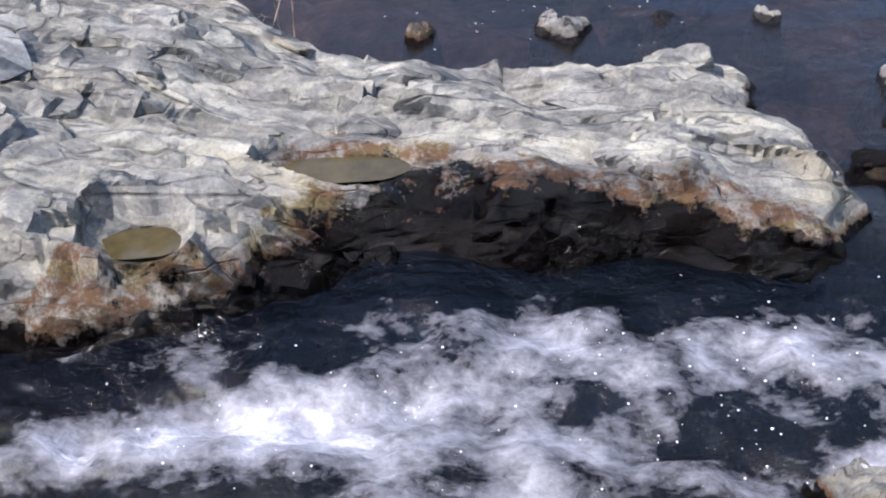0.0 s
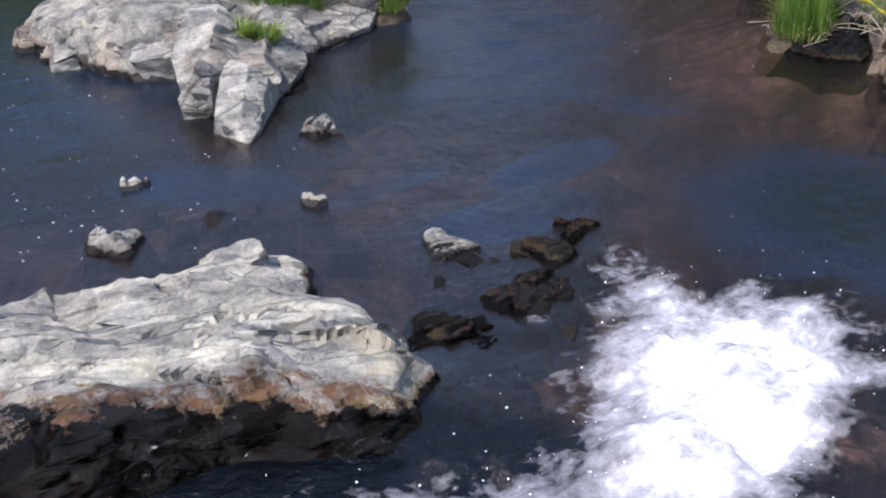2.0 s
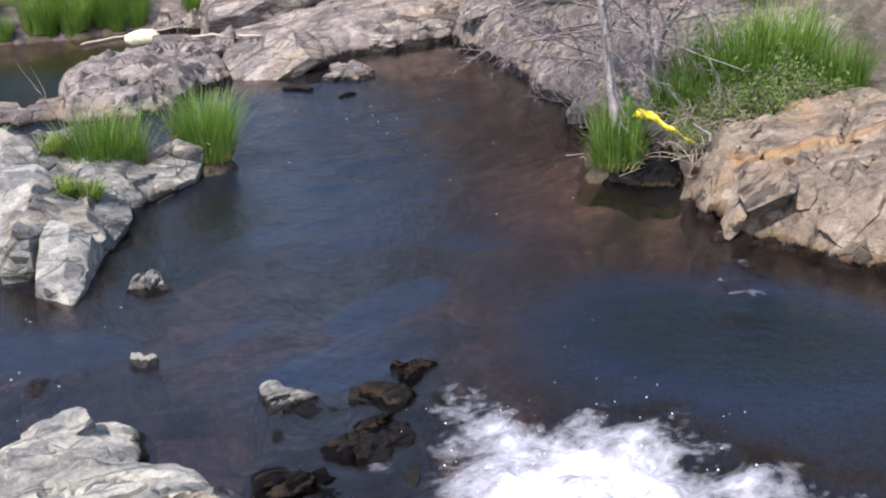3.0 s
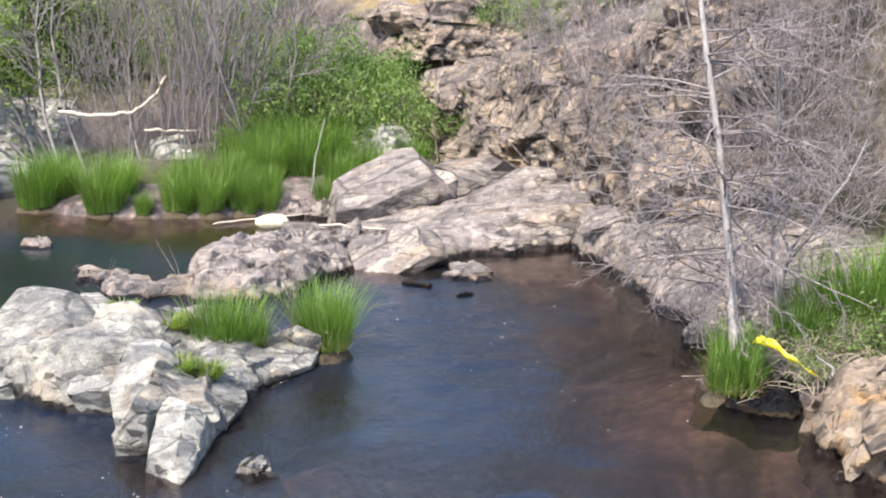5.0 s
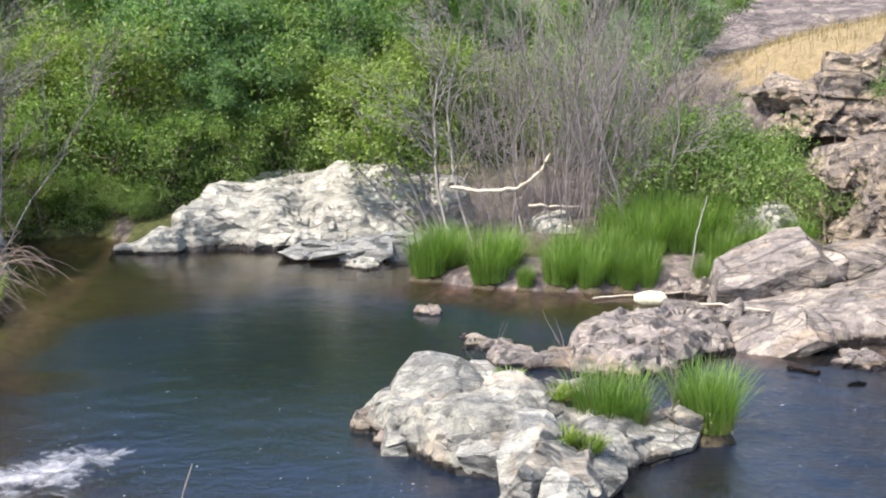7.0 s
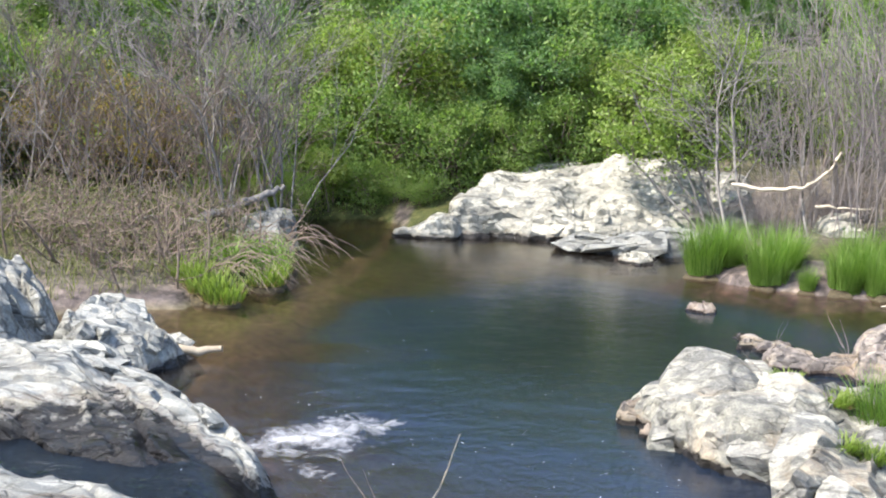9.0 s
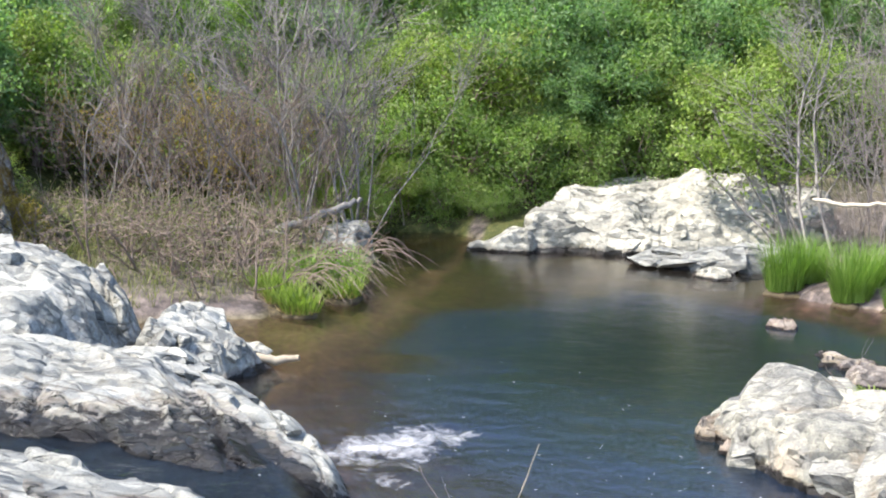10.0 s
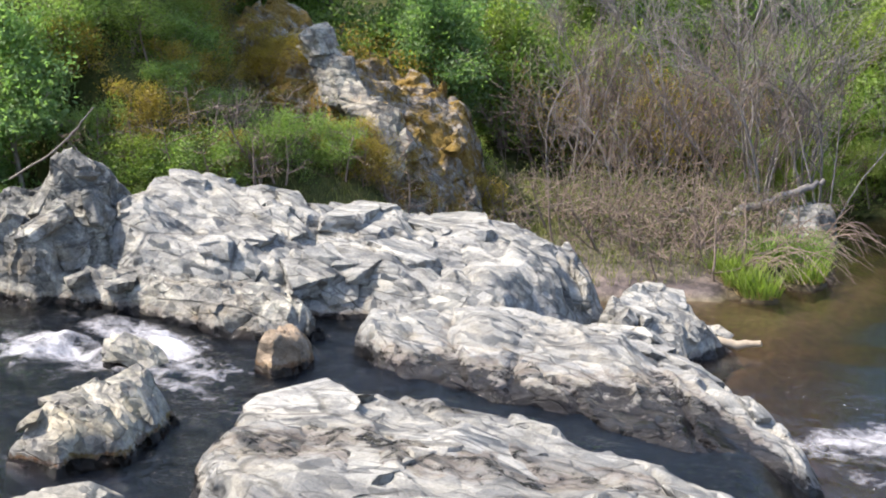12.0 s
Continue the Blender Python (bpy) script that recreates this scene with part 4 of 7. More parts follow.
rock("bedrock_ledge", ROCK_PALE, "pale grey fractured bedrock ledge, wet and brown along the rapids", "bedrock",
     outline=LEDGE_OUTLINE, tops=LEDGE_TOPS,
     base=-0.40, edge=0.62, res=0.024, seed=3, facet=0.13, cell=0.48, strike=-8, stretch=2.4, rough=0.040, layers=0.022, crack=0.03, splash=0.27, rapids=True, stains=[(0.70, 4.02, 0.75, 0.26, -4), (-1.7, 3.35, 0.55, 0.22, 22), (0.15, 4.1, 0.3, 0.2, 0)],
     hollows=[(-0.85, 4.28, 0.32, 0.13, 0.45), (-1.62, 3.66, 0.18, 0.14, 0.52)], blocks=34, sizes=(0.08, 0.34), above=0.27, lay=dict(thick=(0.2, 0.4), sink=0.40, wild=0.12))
ledge = bpy.data.objects["bedrock_ledge"]
# near-black blocks set into the ledge's front face
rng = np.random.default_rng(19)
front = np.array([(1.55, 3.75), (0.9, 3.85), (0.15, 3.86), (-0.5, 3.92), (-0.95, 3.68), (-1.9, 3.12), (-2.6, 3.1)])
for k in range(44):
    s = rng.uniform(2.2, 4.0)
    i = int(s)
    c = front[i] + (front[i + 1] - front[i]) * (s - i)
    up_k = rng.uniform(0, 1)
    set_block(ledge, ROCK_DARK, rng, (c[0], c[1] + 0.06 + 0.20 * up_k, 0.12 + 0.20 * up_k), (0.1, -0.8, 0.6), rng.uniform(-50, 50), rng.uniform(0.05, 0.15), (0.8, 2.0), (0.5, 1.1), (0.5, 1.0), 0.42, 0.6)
rng = np.random.default_rng(23)
for cx, cy, spread_x, spread_y, number in ((-2.05, 4.05, 0.25, 0.18, 18), (-2.3, 4.7, 0.3, 0.3, 10), (-0.80, 4.55, 0.04, 0.03, 2), (0.9, 5.45, 0.3, 0.2, 10), (-0.3, 5.1, 0.4, 0.2, 8), (-1.5, 5.2, 0.4, 0.2, 9), (1.35, 4.6, 0.15, 0.2, 7)):
    for _ in range(number):
        at_x, at_y = np.array([cx + rng.normal(0, spread_x)]), np.array([cy + rng.normal(0, spread_y)])
        inner, _, level_z = rock_body(at_x, at_y, LEDGE_OUTLINE, LEDGE_TOPS, -0.40, 0.62, 2.4, 2.6, 0.10, 3)
        if inner[0] > 0.28:
            set_block(ledge, ROCK_PALE, rng, (at_x[0], at_y[0], level_z[0] + 0.01), (0, -0.25, 1), rng.uniform(-60, 60), rng.uniform(0.08, 0.20), (0.8, 1.6), (0.6, 1.1), (0.45, 0.8), 0.40, 0.25)
rock("bedrock_slab", ROCK_BLUE, "smooth blue-grey bedrock slab with white streaks", "bedrock",
     outline=[(-2.2, 6.65), (-2.9, 6.75), (-3.8, 6.75), (-5.0, 6.9), (-5.9, 6.75), (-6.5, 6.3), (-6.75, 5.7), (-6.5, 4.95), (-5.7, 4.3), (-4.6, 3.9), (-3.2, 3.2), (-2.4, 3.6), (-2.0, 5.2)],
     tops=[(-2.6, 6.2, 0.55), (-3.6, 6.2, 0.72), (-4.8, 6.3, 0.78), (-5.8, 6.0, 0.82), (-6.3, 5.5, 0.74), (-5.6, 5.0, 0.86), (-4.6, 5.0, 0.92), (-3.2, 4.2, 0.95), (-2.7, 5.2, 0.98)],
     films=[(-4.6, 5.40, 1.6, 0.48, 16), (-3.4, 5.85, 0.9, 0.3, 10), (-5.0, 6.45, 0.6, 0.14, 10)], base=-0.4, edge=0.5, res=0.032, seed=9, facet=0.09, cell=0.9, strike=-30, stretch=3.0, rough=0.03, crack=0.03, blocks=22, sizes=(0.2, 0.7), above=0.2, lay=dict(thick=(0.2, 0.35), sink=0.45, wild=0.05))
rock("bedrock_ridge", ROCK_BLUE, "slanting blue-grey bedrock ridge dipping into the pool", "bedrock",
     outline=[(-2.35, 7.15), (-2.6, 7.8), (-2.75, 8.3), (-3.4, 9.2), (-3.9, 9.6), (-4.7, 9.9), (-5.6, 9.8), (-6.6, 9.4), (-7.6, 8.6), (-7.3, 7.7), (-6.4, 7.3), (-5.0, 7.3),
              (-3.6, 7.15), (-2.8, 6.95)],
     tops=[(-2.7, 7.5, 0.15), (-3.1, 8.1, 0.45), (-3.9, 8.5, 0.62), (-5.0, 8.6, 0.78), (-6.0, 8.5, 0.86), (-7.0, 8.1, 0.88), (-4.2, 7.6, 0.55), (-5.6, 7.7, 0.7), (-3.6, 9.2, 0.3)],
     films=[(-4.8, 7.60, 1.6, 0.40, 0), (-3.4, 7.6, 0.9, 0.42, -5), (-6.2, 7.6, 0.5, 0.2, 0)], base=-0.5, edge=0.42, res=0.030, seed=14, facet=0.13, cell=0.7, strike=-35, stretch=2.4, rough=0.018, crack=0.03, splash=0.14, blocks=16, sizes=(0.12, 0.45), above=0.42, lay=dict(thick=(0.3, 0.5), sink=0.44, wild=0.08))
rock("bedrock_block", ROCK_BLUE, "massive jointed grey bedrock block with flat top", "bedrock",
     outline=[(-6.15, 11.2), (-5.95, 10.2), (-6.25, 9.2), (-7.2, 8.75), (-8.5, 8.2), (-9.8, 7.7), (-11.0, 7.6), (-11.9, 8.4), (-11.6, 9.8), (-10, 11.2), (-8.5, 12.2), (-6.9, 12.2)],
     tops=[(-6.5, 11.0, 0.98), (-7.0, 11.4, 1.1), (-7.9, 10.8, 1.28), (-9.1, 10.2, 1.5), (-9.8, 9.7, 1.68), (-10.9, 9.2, 1.95), (-7.2, 9.8, 1.0), (-8.5, 9.2, 1.2), (-9.8, 8.6, 1.4), (-11, 8.5, 1.75)],
     base=0.1, edge=0.75, res=0.036, seed=21, facet=0.17, cell=0.95, strike=-35, stretch=1.7, rough=0.022, crack=0.03, power=3, splash=0.05,
     blocks=56, sizes=(0.2, 1.0), above=0.1, lay=dict(thick=(0.3, 0.55), sink=0.43, wild=0.07))
rock("bedrock_toe", ROCK_BLUE, "low grey rock toe running down into the pool", "bedrock",
     outline=[(-6.4, 12.1), (-6.1, 10.6), (-5.85, 10.15), (-5.3, 10.4), (-4.95, 10.7), (-4.8, 11.2), (-4.45, 11.55), (-4.9, 11.85), (-5.6, 12.15)],
     tops=[(-6.2, 11.4, 0.72), (-6.0, 10.7, 0.66), (-5.6, 10.9, 0.50), (-5.2, 11.1, 0.34), (-4.75, 11.5, 0.12)],
     base=-0.5, edge=0.35, res=0.030, seed=27, facet=0.11, cell=0.45, strike=-50, stretch=2.2, splash=0.08, blocks=14, sizes=(0.12, 0.45), above=0.10)
rock("stream_outcrop", ROCK_GLOOM, "tall knobbly grey rock with dark hollows beside the stream", "rock",
     outline=[(-10.5, 8.0), (-10.6, 7.1), (-11.2, 6.9), (-12.0, 7.0), (-12.5, 7.8), (-12.0, 8.7), (-11.0, 8.8)],
     tops=[(-11.2, 7.9, 2.35), (-11.8, 7.7, 1.8), (-10.8, 7.7, 1.7), (-11.3, 7.3, 1.5)],
     base=0.3, edge=0.4, res=0.035, seed=33, facet=0.16, cell=0.42, strike=60, stretch=1.4, rough=0.05, crack=0.05, splash=0.1, blocks=60, sizes=(0.12, 0.42), above=0.1)
rock("stream_outcrop", ROCK_GLOOM, "low ledge of grey rock along the stream", "rock",
     outline=[(-10.6, 8.3), (-8.6, 8.3), (-7.5, 8.2), (-7.6, 7.7), (-8.6, 7.4), (-10.0, 7.2), (-11.0, 7.0)],
     tops=[(-8, 8, 0.95), (-9.2, 7.9, 1.0), (-10.3, 7.7, 1.1)],
     base=0.2, edge=0.3, res=0.035, seed=37, facet=0.2, cell=0.4, strike=-15, stretch=2.4, splash=0.1, blocks=40, sizes=(0.15, 0.45), above=0.15)

# puddles in the ledge's hollows
for px, py, rx, ry, pz in ((-0.85, 4.28, 0.33, 0.13, 0.432), (-1.62, 3.66, 0.19, 0.14, 0.502)):
    a = np.linspace(0, 2 * math.pi, 24, endpoint=False)
    pv = np.r_[np.c_[px + rx * np.cos(a) * (1 + 0.15 * np.sin(3 * a)), py + ry * np.sin(a) * (1 + 0.2 * np.sin(2 * a + 1)), np.full(24, pz)], [(px, py, pz)]]
    thing("puddle", mesh_from("puddle", pv, [(k, (k + 1) % 24, 24) for k in range(24)]), PUDDLE, "shallow ochre puddle lying in a rock hollow", "puddle")

# stones standing in the upper stream
for outline, tops, mat, label, seed in (
        ([(-7.35, 4.25), (-6.8, 4.3), (-6.55, 4.9), (-6.95, 5.7), (-7.85, 5.65), (-7.95, 4.9)], [(-7.2, 5.1, 1.0), (-6.9, 4.9, 0.9), (-7.5, 5.1, 0.86)], ROCK_PALE, "pale angular boulder standing in the upper stream", 41),
        ([(-8.8, 6.1), (-8.2, 6.2), (-8.1, 6.5), (-8.6, 6.7), (-9.0, 6.5)], [(-8.5, 6.4, 0.85)], ROCK_PALE, "low pale stone washed by the stream", 45),
        ([(-6.4, 3.3), (-5.4, 3.2), (-5.1, 3.8), (-5.9, 4.2), (-6.6, 4.0)], [(-5.9, 3.7, 0.85)], ROCK_WHITE, "white boulder beside the upper stream", 47)):
    rock("stream_boulder", mat, label, "boulder", "boulders in the upper stream", outline=outline, tops=tops, base=0.0, edge=0.32, res=0.03, seed=seed, facet=0.13, cell=0.3, wobble=0.06, splash=0.07, blocks=7, sizes=(0.15, 0.35), above=0.12)
rock("rounded_stone", ROCK_ORANGE, "upright rounded orange-cream stone at the stream edge", "stone",
     outline=[(-7.5, 6.85), (-7.2, 6.8), (-7.05, 7.05), (-7.15, 7.35), (-7.45, 7.4), (-7.6, 7.1)], tops=[(-7.38, 7.1, 0.98), (-7.2, 7.1, 0.92)], base=0.2, edge=0.20, res=0.02, seed=51, facet=0.05, cell=0.3, wobble=0.05, sharp=4.0, splash=0.08)

# the island
rock("island_rock", ROCK_LICHEN, "pale lichen-covered rock island in the pool", "rock",
     outline=[(-0.36, 10.6), (0.02, 9.8), (0.38, 9.22), (0.82, 9.0), (0.78, 8.75), (0.95, 8.2), (1.28, 7.5), (1.6, 8.0), (2.15, 8.85), (2.85, 9.6), (3.35, 9.8), (3.3, 10.3), (2.4, 10.6),
              (1.8, 11.2), (1.0, 11.5), (0.3, 11.2)],
     tops=[(1.0, 10.7, 0.46), (0.35, 10.5, 0.30), (0.6, 9.8, 0.42), (1.4, 10.0, 0.46), (1.25, 8.5, 0.32), (1.5, 9.1, 0.36), (1.95, 9.1, 0.22), (2.6, 9.8, 0.14), (3.1, 10.0, 0.07), (1.8, 10.4, 0.34)],
     base=-0.6, edge=0.40, res=0.028, seed=61, facet=0.22, cell=0.8, strike=65, stretch=2.0, rough=0.020, crack=0.015, layers=0.008, splash=0.07, blocks=40, sizes=(0.16, 0.6), above=0.09, lay=dict(thick=(0.3, 0.5), sink=0.42))
island = bpy.data.objects["island_rock"]
rng = np.random.default_rng(66)
for place, normal, turn, size in (((0.42, 10.2, 0.36), (-0.30, -0.34, 0.88), 70, (1.45, 1.15, 0.8)), ((0.98, 10.3, 0.44), (0.25, -0.34, 0.9), 60, (1.1, 0.7, 0.7)),
                                  ((1.10, 9.55, 0.50), (-0.38, -0.30, 0.87), 62, (1.25, 0.55, 0.7)), ((1.52, 9.75, 0.44), (0.45, -0.30, 0.84), 58, (1.3, 0.5, 0.6)),
                                  ((1.18, 8.75, 0.40), (-0.40, -0.30, 0.87), 64, (1.2, 0.42, 0.6)), ((1.50, 8.70, 0.34), (0.50, -0.25, 0.83), 60, (1.3, 0.42, 0.5)),
                                  ((1.98, 9.25, 0.24), (0.25, -0.40, 0.88), 48, (1.2, 0.45, 0.45)), ((2.62, 9.68, 0.15), (0.2, -0.45, 0.87), 30, (0.9, 0.35, 0.35)),
                                  ((1.32, 8.05, 0.24), (-0.2, -0.35, 0.9), 66, (0.95, 0.42, 0.5)), ((1.85, 8.75, 0.20), (0.35, -0.35, 0.87), 55, (1.0, 0.35, 0.45))):
    up = Vector(normal).normalized()
    run = Vector((math.cos(radians(turn)), math.sin(radians(turn)), 0))
    run = (run - up * run.dot(up)).normalized()
    m = Matrix((run, up.cross(run), up)).transposed().to_4x4()
    m.translation = Vector(place) - up * size[2] * 0.47
    meshes = chunks_for(ROCK_LICHEN)
    ob = new("block", meshes[int(rng.integers(0, len(meshes)))])
    ob.matrix_basis = m @ Matrix.Diagonal((*size, 1))
    ob.parent = island
for cx, cy, r, h, mat, seed, label in ((-0.12, 10.35, 0.16, 0.20, ROCK_TAN, 63, "tan rounded stone at the island's foot"), (0.07, 10.0, 0.11, 0.12, ROCK_TAN, 65, "tan rounded stone at the island's foot"),
                                       (0.22, 9.85, 0.10, 0.10, ROCK_TAN, 67, "tan rounded stone at the island's foot"),
                                       (1.90, 7.62, 0.17, 0.10, ROCK_LICHEN, 69, "jagged pale stone tip above the water"), (0.26, 6.45, 0.19, 0.11, ROCK_LICHEN, 71, "pale stone above the pool"),
                                       (0.49, 7.2, 0.10, 0.08, ROCK_WHITE, 73, "small pale stone above the water"), (1.51, 6.53, 0.08, 0.07, ROCK_WHITE, 75, "small pale stone tip"),
                                       (-0.63, 6.34, 0.13, 0.06, ROCK_ORANGE, 77, "cream and rust stone tip"), (0.93, 6.48, 0.20, 0.02, ROCK_TAN, 79, "brown rock just above the water"),
                                       (2.2, 5.68, 0.22, 0.10, ROCK_GLOOM, 81, "dark wet stone with pale cap in the riffle"), (2.45, 5.05, 0.30, 0.05, ROCK_DARK, 83, "dark mossy wet stone in the riffle"),
                                       (2.95, 5.6, 0.20, 0.05, ROCK_DARK, 85, "dark wet stone in the riffle"), (2.62, 5.45, 0.2, 0.05, ROCK_DARK, 87, "dark wet stone in the riffle"),
                                       (1.98, 4.75, 0.32, 0.01, ROCK_DARK, 89, "dark submerged stone under the riffle"),
                                       (0.75, 15.07, 0.24, 0.12, ROCK_TAN, 91, "flat tan stone showing in the pool"), (1.3, 13.6, 0.42, 0.08, ROCK_TAN, 93, "low grey rock in the pool"),
                                       (1.60, 12.75, 0.36, 0.14, ROCK_TAN, 95, "low brown rock in the pool"), (2.05, 12.6, 0.35, 0.16, ROCK_TAN, 97, "low tan rock in the pool"),
                                       (5.52, 12.42, 0.42, 0.09, ROCK_TAN, 99, "flat grey stone in the shallows"), (4.75, 12.15, 0.22, 0.04, ROCK_DARK, 101, "dark stone breaking the surface"),
                                       (5.15, 11.55, 0.17, 0.05, ROCK_DARK, 103, "dark stone breaking the surface"), (1.25, 2.42, 0.34, 0.34, ROCK_PALE, 105, "pale rock corner beside the rapids"),
                                       (-0.2, 18.4, 0.35, 0.10, ROCK_WHITE, 107, "low white stone by the slab"), (7.1, 9.35, 0.36, 0.22, ROCK_TAN, 109, "flat grey stone at the water's edge"),
                                       (6.75, 7.0, 0.20, 0.30, ROCK_BLUE, 111, "grey stone on the bank"), (3.15, 19.4, 0.5, 0.8, ROCK_WHITE, 113, "pale boulder under the bare trees"),
                                       (4.75, 16.15, 0.26, 0.32, ROCK_TAN, 115, "small tan boulder on the bank"), (4.4, 16.25, 0.14, 0.18, ROCK_TAN, 117, "small tan stone on the bank")):
    rng = np.random.default_rng(seed)
    ang = np.linspace(0, 2 * math.pi, 8, endpoint=False) + rng.uniform(-0.2, 0.2, 8)
    rad = 1.3 * r * rng.uniform(0.65, 1.25, 8)
    rock("stone", mat, label, "stone", outline=[(cx + a * math.cos(t) * 1.15, cy + a * math.sin(t)) for a, t in zip(rad, ang)], tops=[(cx, cy, h), (cx + 0.3 * r, cy - 0.2 * r, h * 0.8)],
         base=-0.30, edge=0.85 * r, sharp=2.6, res=max(0.016, r / 14), seed=seed, facet=0.45 * min(h, 0.3) + 0.03, cell=0.55 * r + 0.05, wobble=0.35 * r, rough=0.016, splash=0.04)

rng = np.random.default_rng(57)
for k in (0, 3, 5, 7, 8, 10, 11, 14):
    cx, cy, r = rng.normal(2.5, 0.30), rng.normal(5.3, 0.34), rng.uniform(0.04, 0.11)
    ob = thing("riffle_stone", chunk_mesh(940 + k % 5, 9, 0.06), ROCK_DARK, "small dark wet stone breaking the riffle", "stone", "riffle stones")
    ob.matrix_basis = pose(cx, cy, float(water_level(np.array([cx]), np.array([cy]))[0]) + rng.uniform(-0.03, 0.0), rng.uniform(-15, 15), rng.uniform(-15, 15), rng.uniform(0, 360)) @ Matrix.Diagonal((r * 2.2, r * 1.6, r * 0.9, 1))

# rocks and rock bar between the two pools
rock("pool_rock", ROCK_TAN, "broad humped grey-tan rock between the pools", "rock",
     outline=[(2.15, 13.0), (1.85, 12.45), (2.25, 11.98), (2.7, 11.85), (3.3, 11.75), (3.75, 12.55), (4.35, 12.95), (4.4, 14.0), (3.7, 14.2), (2.9, 13.6)],
     tops=[(2.65, 12.7, 0.46), (3.25, 12.8, 0.42), (2.35, 12.4, 0.22), (2.75, 12.15, 0.20), (3.25, 12.1, 0.20), (3.85, 13.3, 0.36), (3.9, 13.8, 0.30)], base=-0.4, edge=0.32, res=0.026, seed=121, facet=0.15, cell=0.5,
     strike=40, wobble=0.12, sharp=2.2, splash=0.06, blocks=5, sizes=(0.25, 0.6), above=0.08, lay=dict(thick=(0.25, 0.45), sink=0.44))
rock("rock_bar", ROCK_TAN, "flat tan rock bar dividing the pools", "bedrock",
     outline=[(4.05, 13.15), (4.7, 12.75), (5.5, 12.85), (6.0, 13.3), (6.6, 13.15), (7.4, 13.35), (8.4, 13.6), (8.6, 15.2), (7.4, 16.2), (6.2, 16.4), (4.9, 16.3), (4.8, 15.4), (4.2, 14.5)],
     tops=[(4.6, 13.3, 0.22), (5.5, 13.3, 0.24), (5.3, 14.3, 0.2), (5.0, 15.4, 0.12), (6.4, 14.0, 0.42), (7.4, 14.0, 0.55), (6.2, 15.4, 0.28), (7.8, 15.0, 0.75)],
     base=-0.4, edge=0.45, res=0.036, seed=131, facet=0.09, cell=0.6, strike=10, stretch=2.6, rough=0.022, crack=0.03, splash=0.08, blocks=18, sizes=(0.3, 0.9), above=0.08, lay=dict(thick=(0.15, 0.35), sink=0.42, wild=0.05))
rock("rock_shelf", ROCK_TAN, "layered grey rock shelf at the foot of the cliff", "bedrock",
     outline=[(7.5, 13.6), (7.25, 12.0), (7.1, 11.2), (6.9, 10.4), (7.0, 9.7), (7.7, 8.9), (9.0, 8.5), (11.5, 9.2), (13.5, 11.0), (13, 13), (9, 13.6)],
     tops=[(7.7, 12.6, 0.5), (7.5, 11.0, 0.28), (7.5, 10.0, 0.28), (8.3, 9.5, 0.4), (8.8, 11.2, 0.72), (9.8, 10.4, 0.8), (11.5, 11.2, 1.1)],
     base=-0.4, edge=0.5, res=0.045, seed=135, facet=0.13, cell=0.5, strike=15, stretch=2.8, rough=0.03, crack=0.04, splash=0.09, blocks=60, sizes=(0.25, 0.8), above=0.1, lay=dict(thick=(0.15, 0.35), sink=0.38, wild=0.07))
def boulder(material, label, place, size, turn, seed, lean=(0, 0)):
    me = chunk_mesh(seed, 11, 0.03)
    ob = thing("boulder", me, material, label, "boulder", "boulders on the bar")
    ob.matrix_basis = pose(*place, lean[0], lean[1], turn) @ Matrix.Diagonal((*size, 1))
    return ob


boulder(ROCK_TAN, "large slanting tan boulder undercut at its base", (5.55, 15.6, 0.48), (2.0, 1.25, 0.66), 8, 911, (8, -19))
boulder(ROCK_TAN, "angular tan boulder beside the larger one", (7.0, 15.65, 0.48), (1.15, 1.1, 0.78), -12, 917, (10, -6))
boulder(ROCK_TAN, "narrow tan boulder wedged between larger ones", (6.42, 15.5, 0.45), (0.45, 0.6, 0.6), 40, 923)
rock("boulder", ROCK_WHITE, "pale boulder half hidden in grass", "boulder", outline=[(5.8, 18.1), (6.3, 17.6), (6.9, 17.8), (6.8, 18.5), (6.2, 18.7)],
     tops=[(6.3, 18.1, 1.05)], base=0.2, edge=0.3, res=0.035, seed=145, facet=0.08, cell=0.4)
rock("bank_rock", ROCK_ORANGE, "broad orange-stained rock at the water's edge", "rock",
     outline=[(6.5, 7.35), (6.2, 6.85), (5.85, 6.25), (6.05, 5.8), (6.35, 5.2), (7.2, 4.5), (8.6, 4.6), (9.6, 6.4), (8.8, 7.9), (7.3, 7.7)],
     tops=[(6.6, 6.4, 0.48), (7.2, 6.8, 0.50), (7.0, 5.8, 0.48), (8.2, 6.4, 0.62), (7.6, 5.2, 0.45)], base=-0.5, edge=0.5, res=0.032, seed=151, facet=0.13, cell=0.5, strike=30, stretch=2, splash=0.08, blocks=26, sizes=(0.15, 0.5), above=0.1, lay=dict(thick=(0.25, 0.45), sink=0.43))

rock("bank_rock", ROCK_DARK, "low dark wet rock under the bank tuft", "rock", outline=[(5.8, 7.75), (6.05, 7.3), (6.6, 7.25), (7.0, 7.8), (6.8, 8.5), (6.2, 8.45)],
     tops=[(6.3, 7.8, 0.14), (6.6, 8.1, 0.22)], base=-0.4, edge=0.35, res=0.035, seed=157, facet=0.10, cell=0.35, splash=0.05, blocks=10, sizes=(0.12, 0.35), above=0.05)

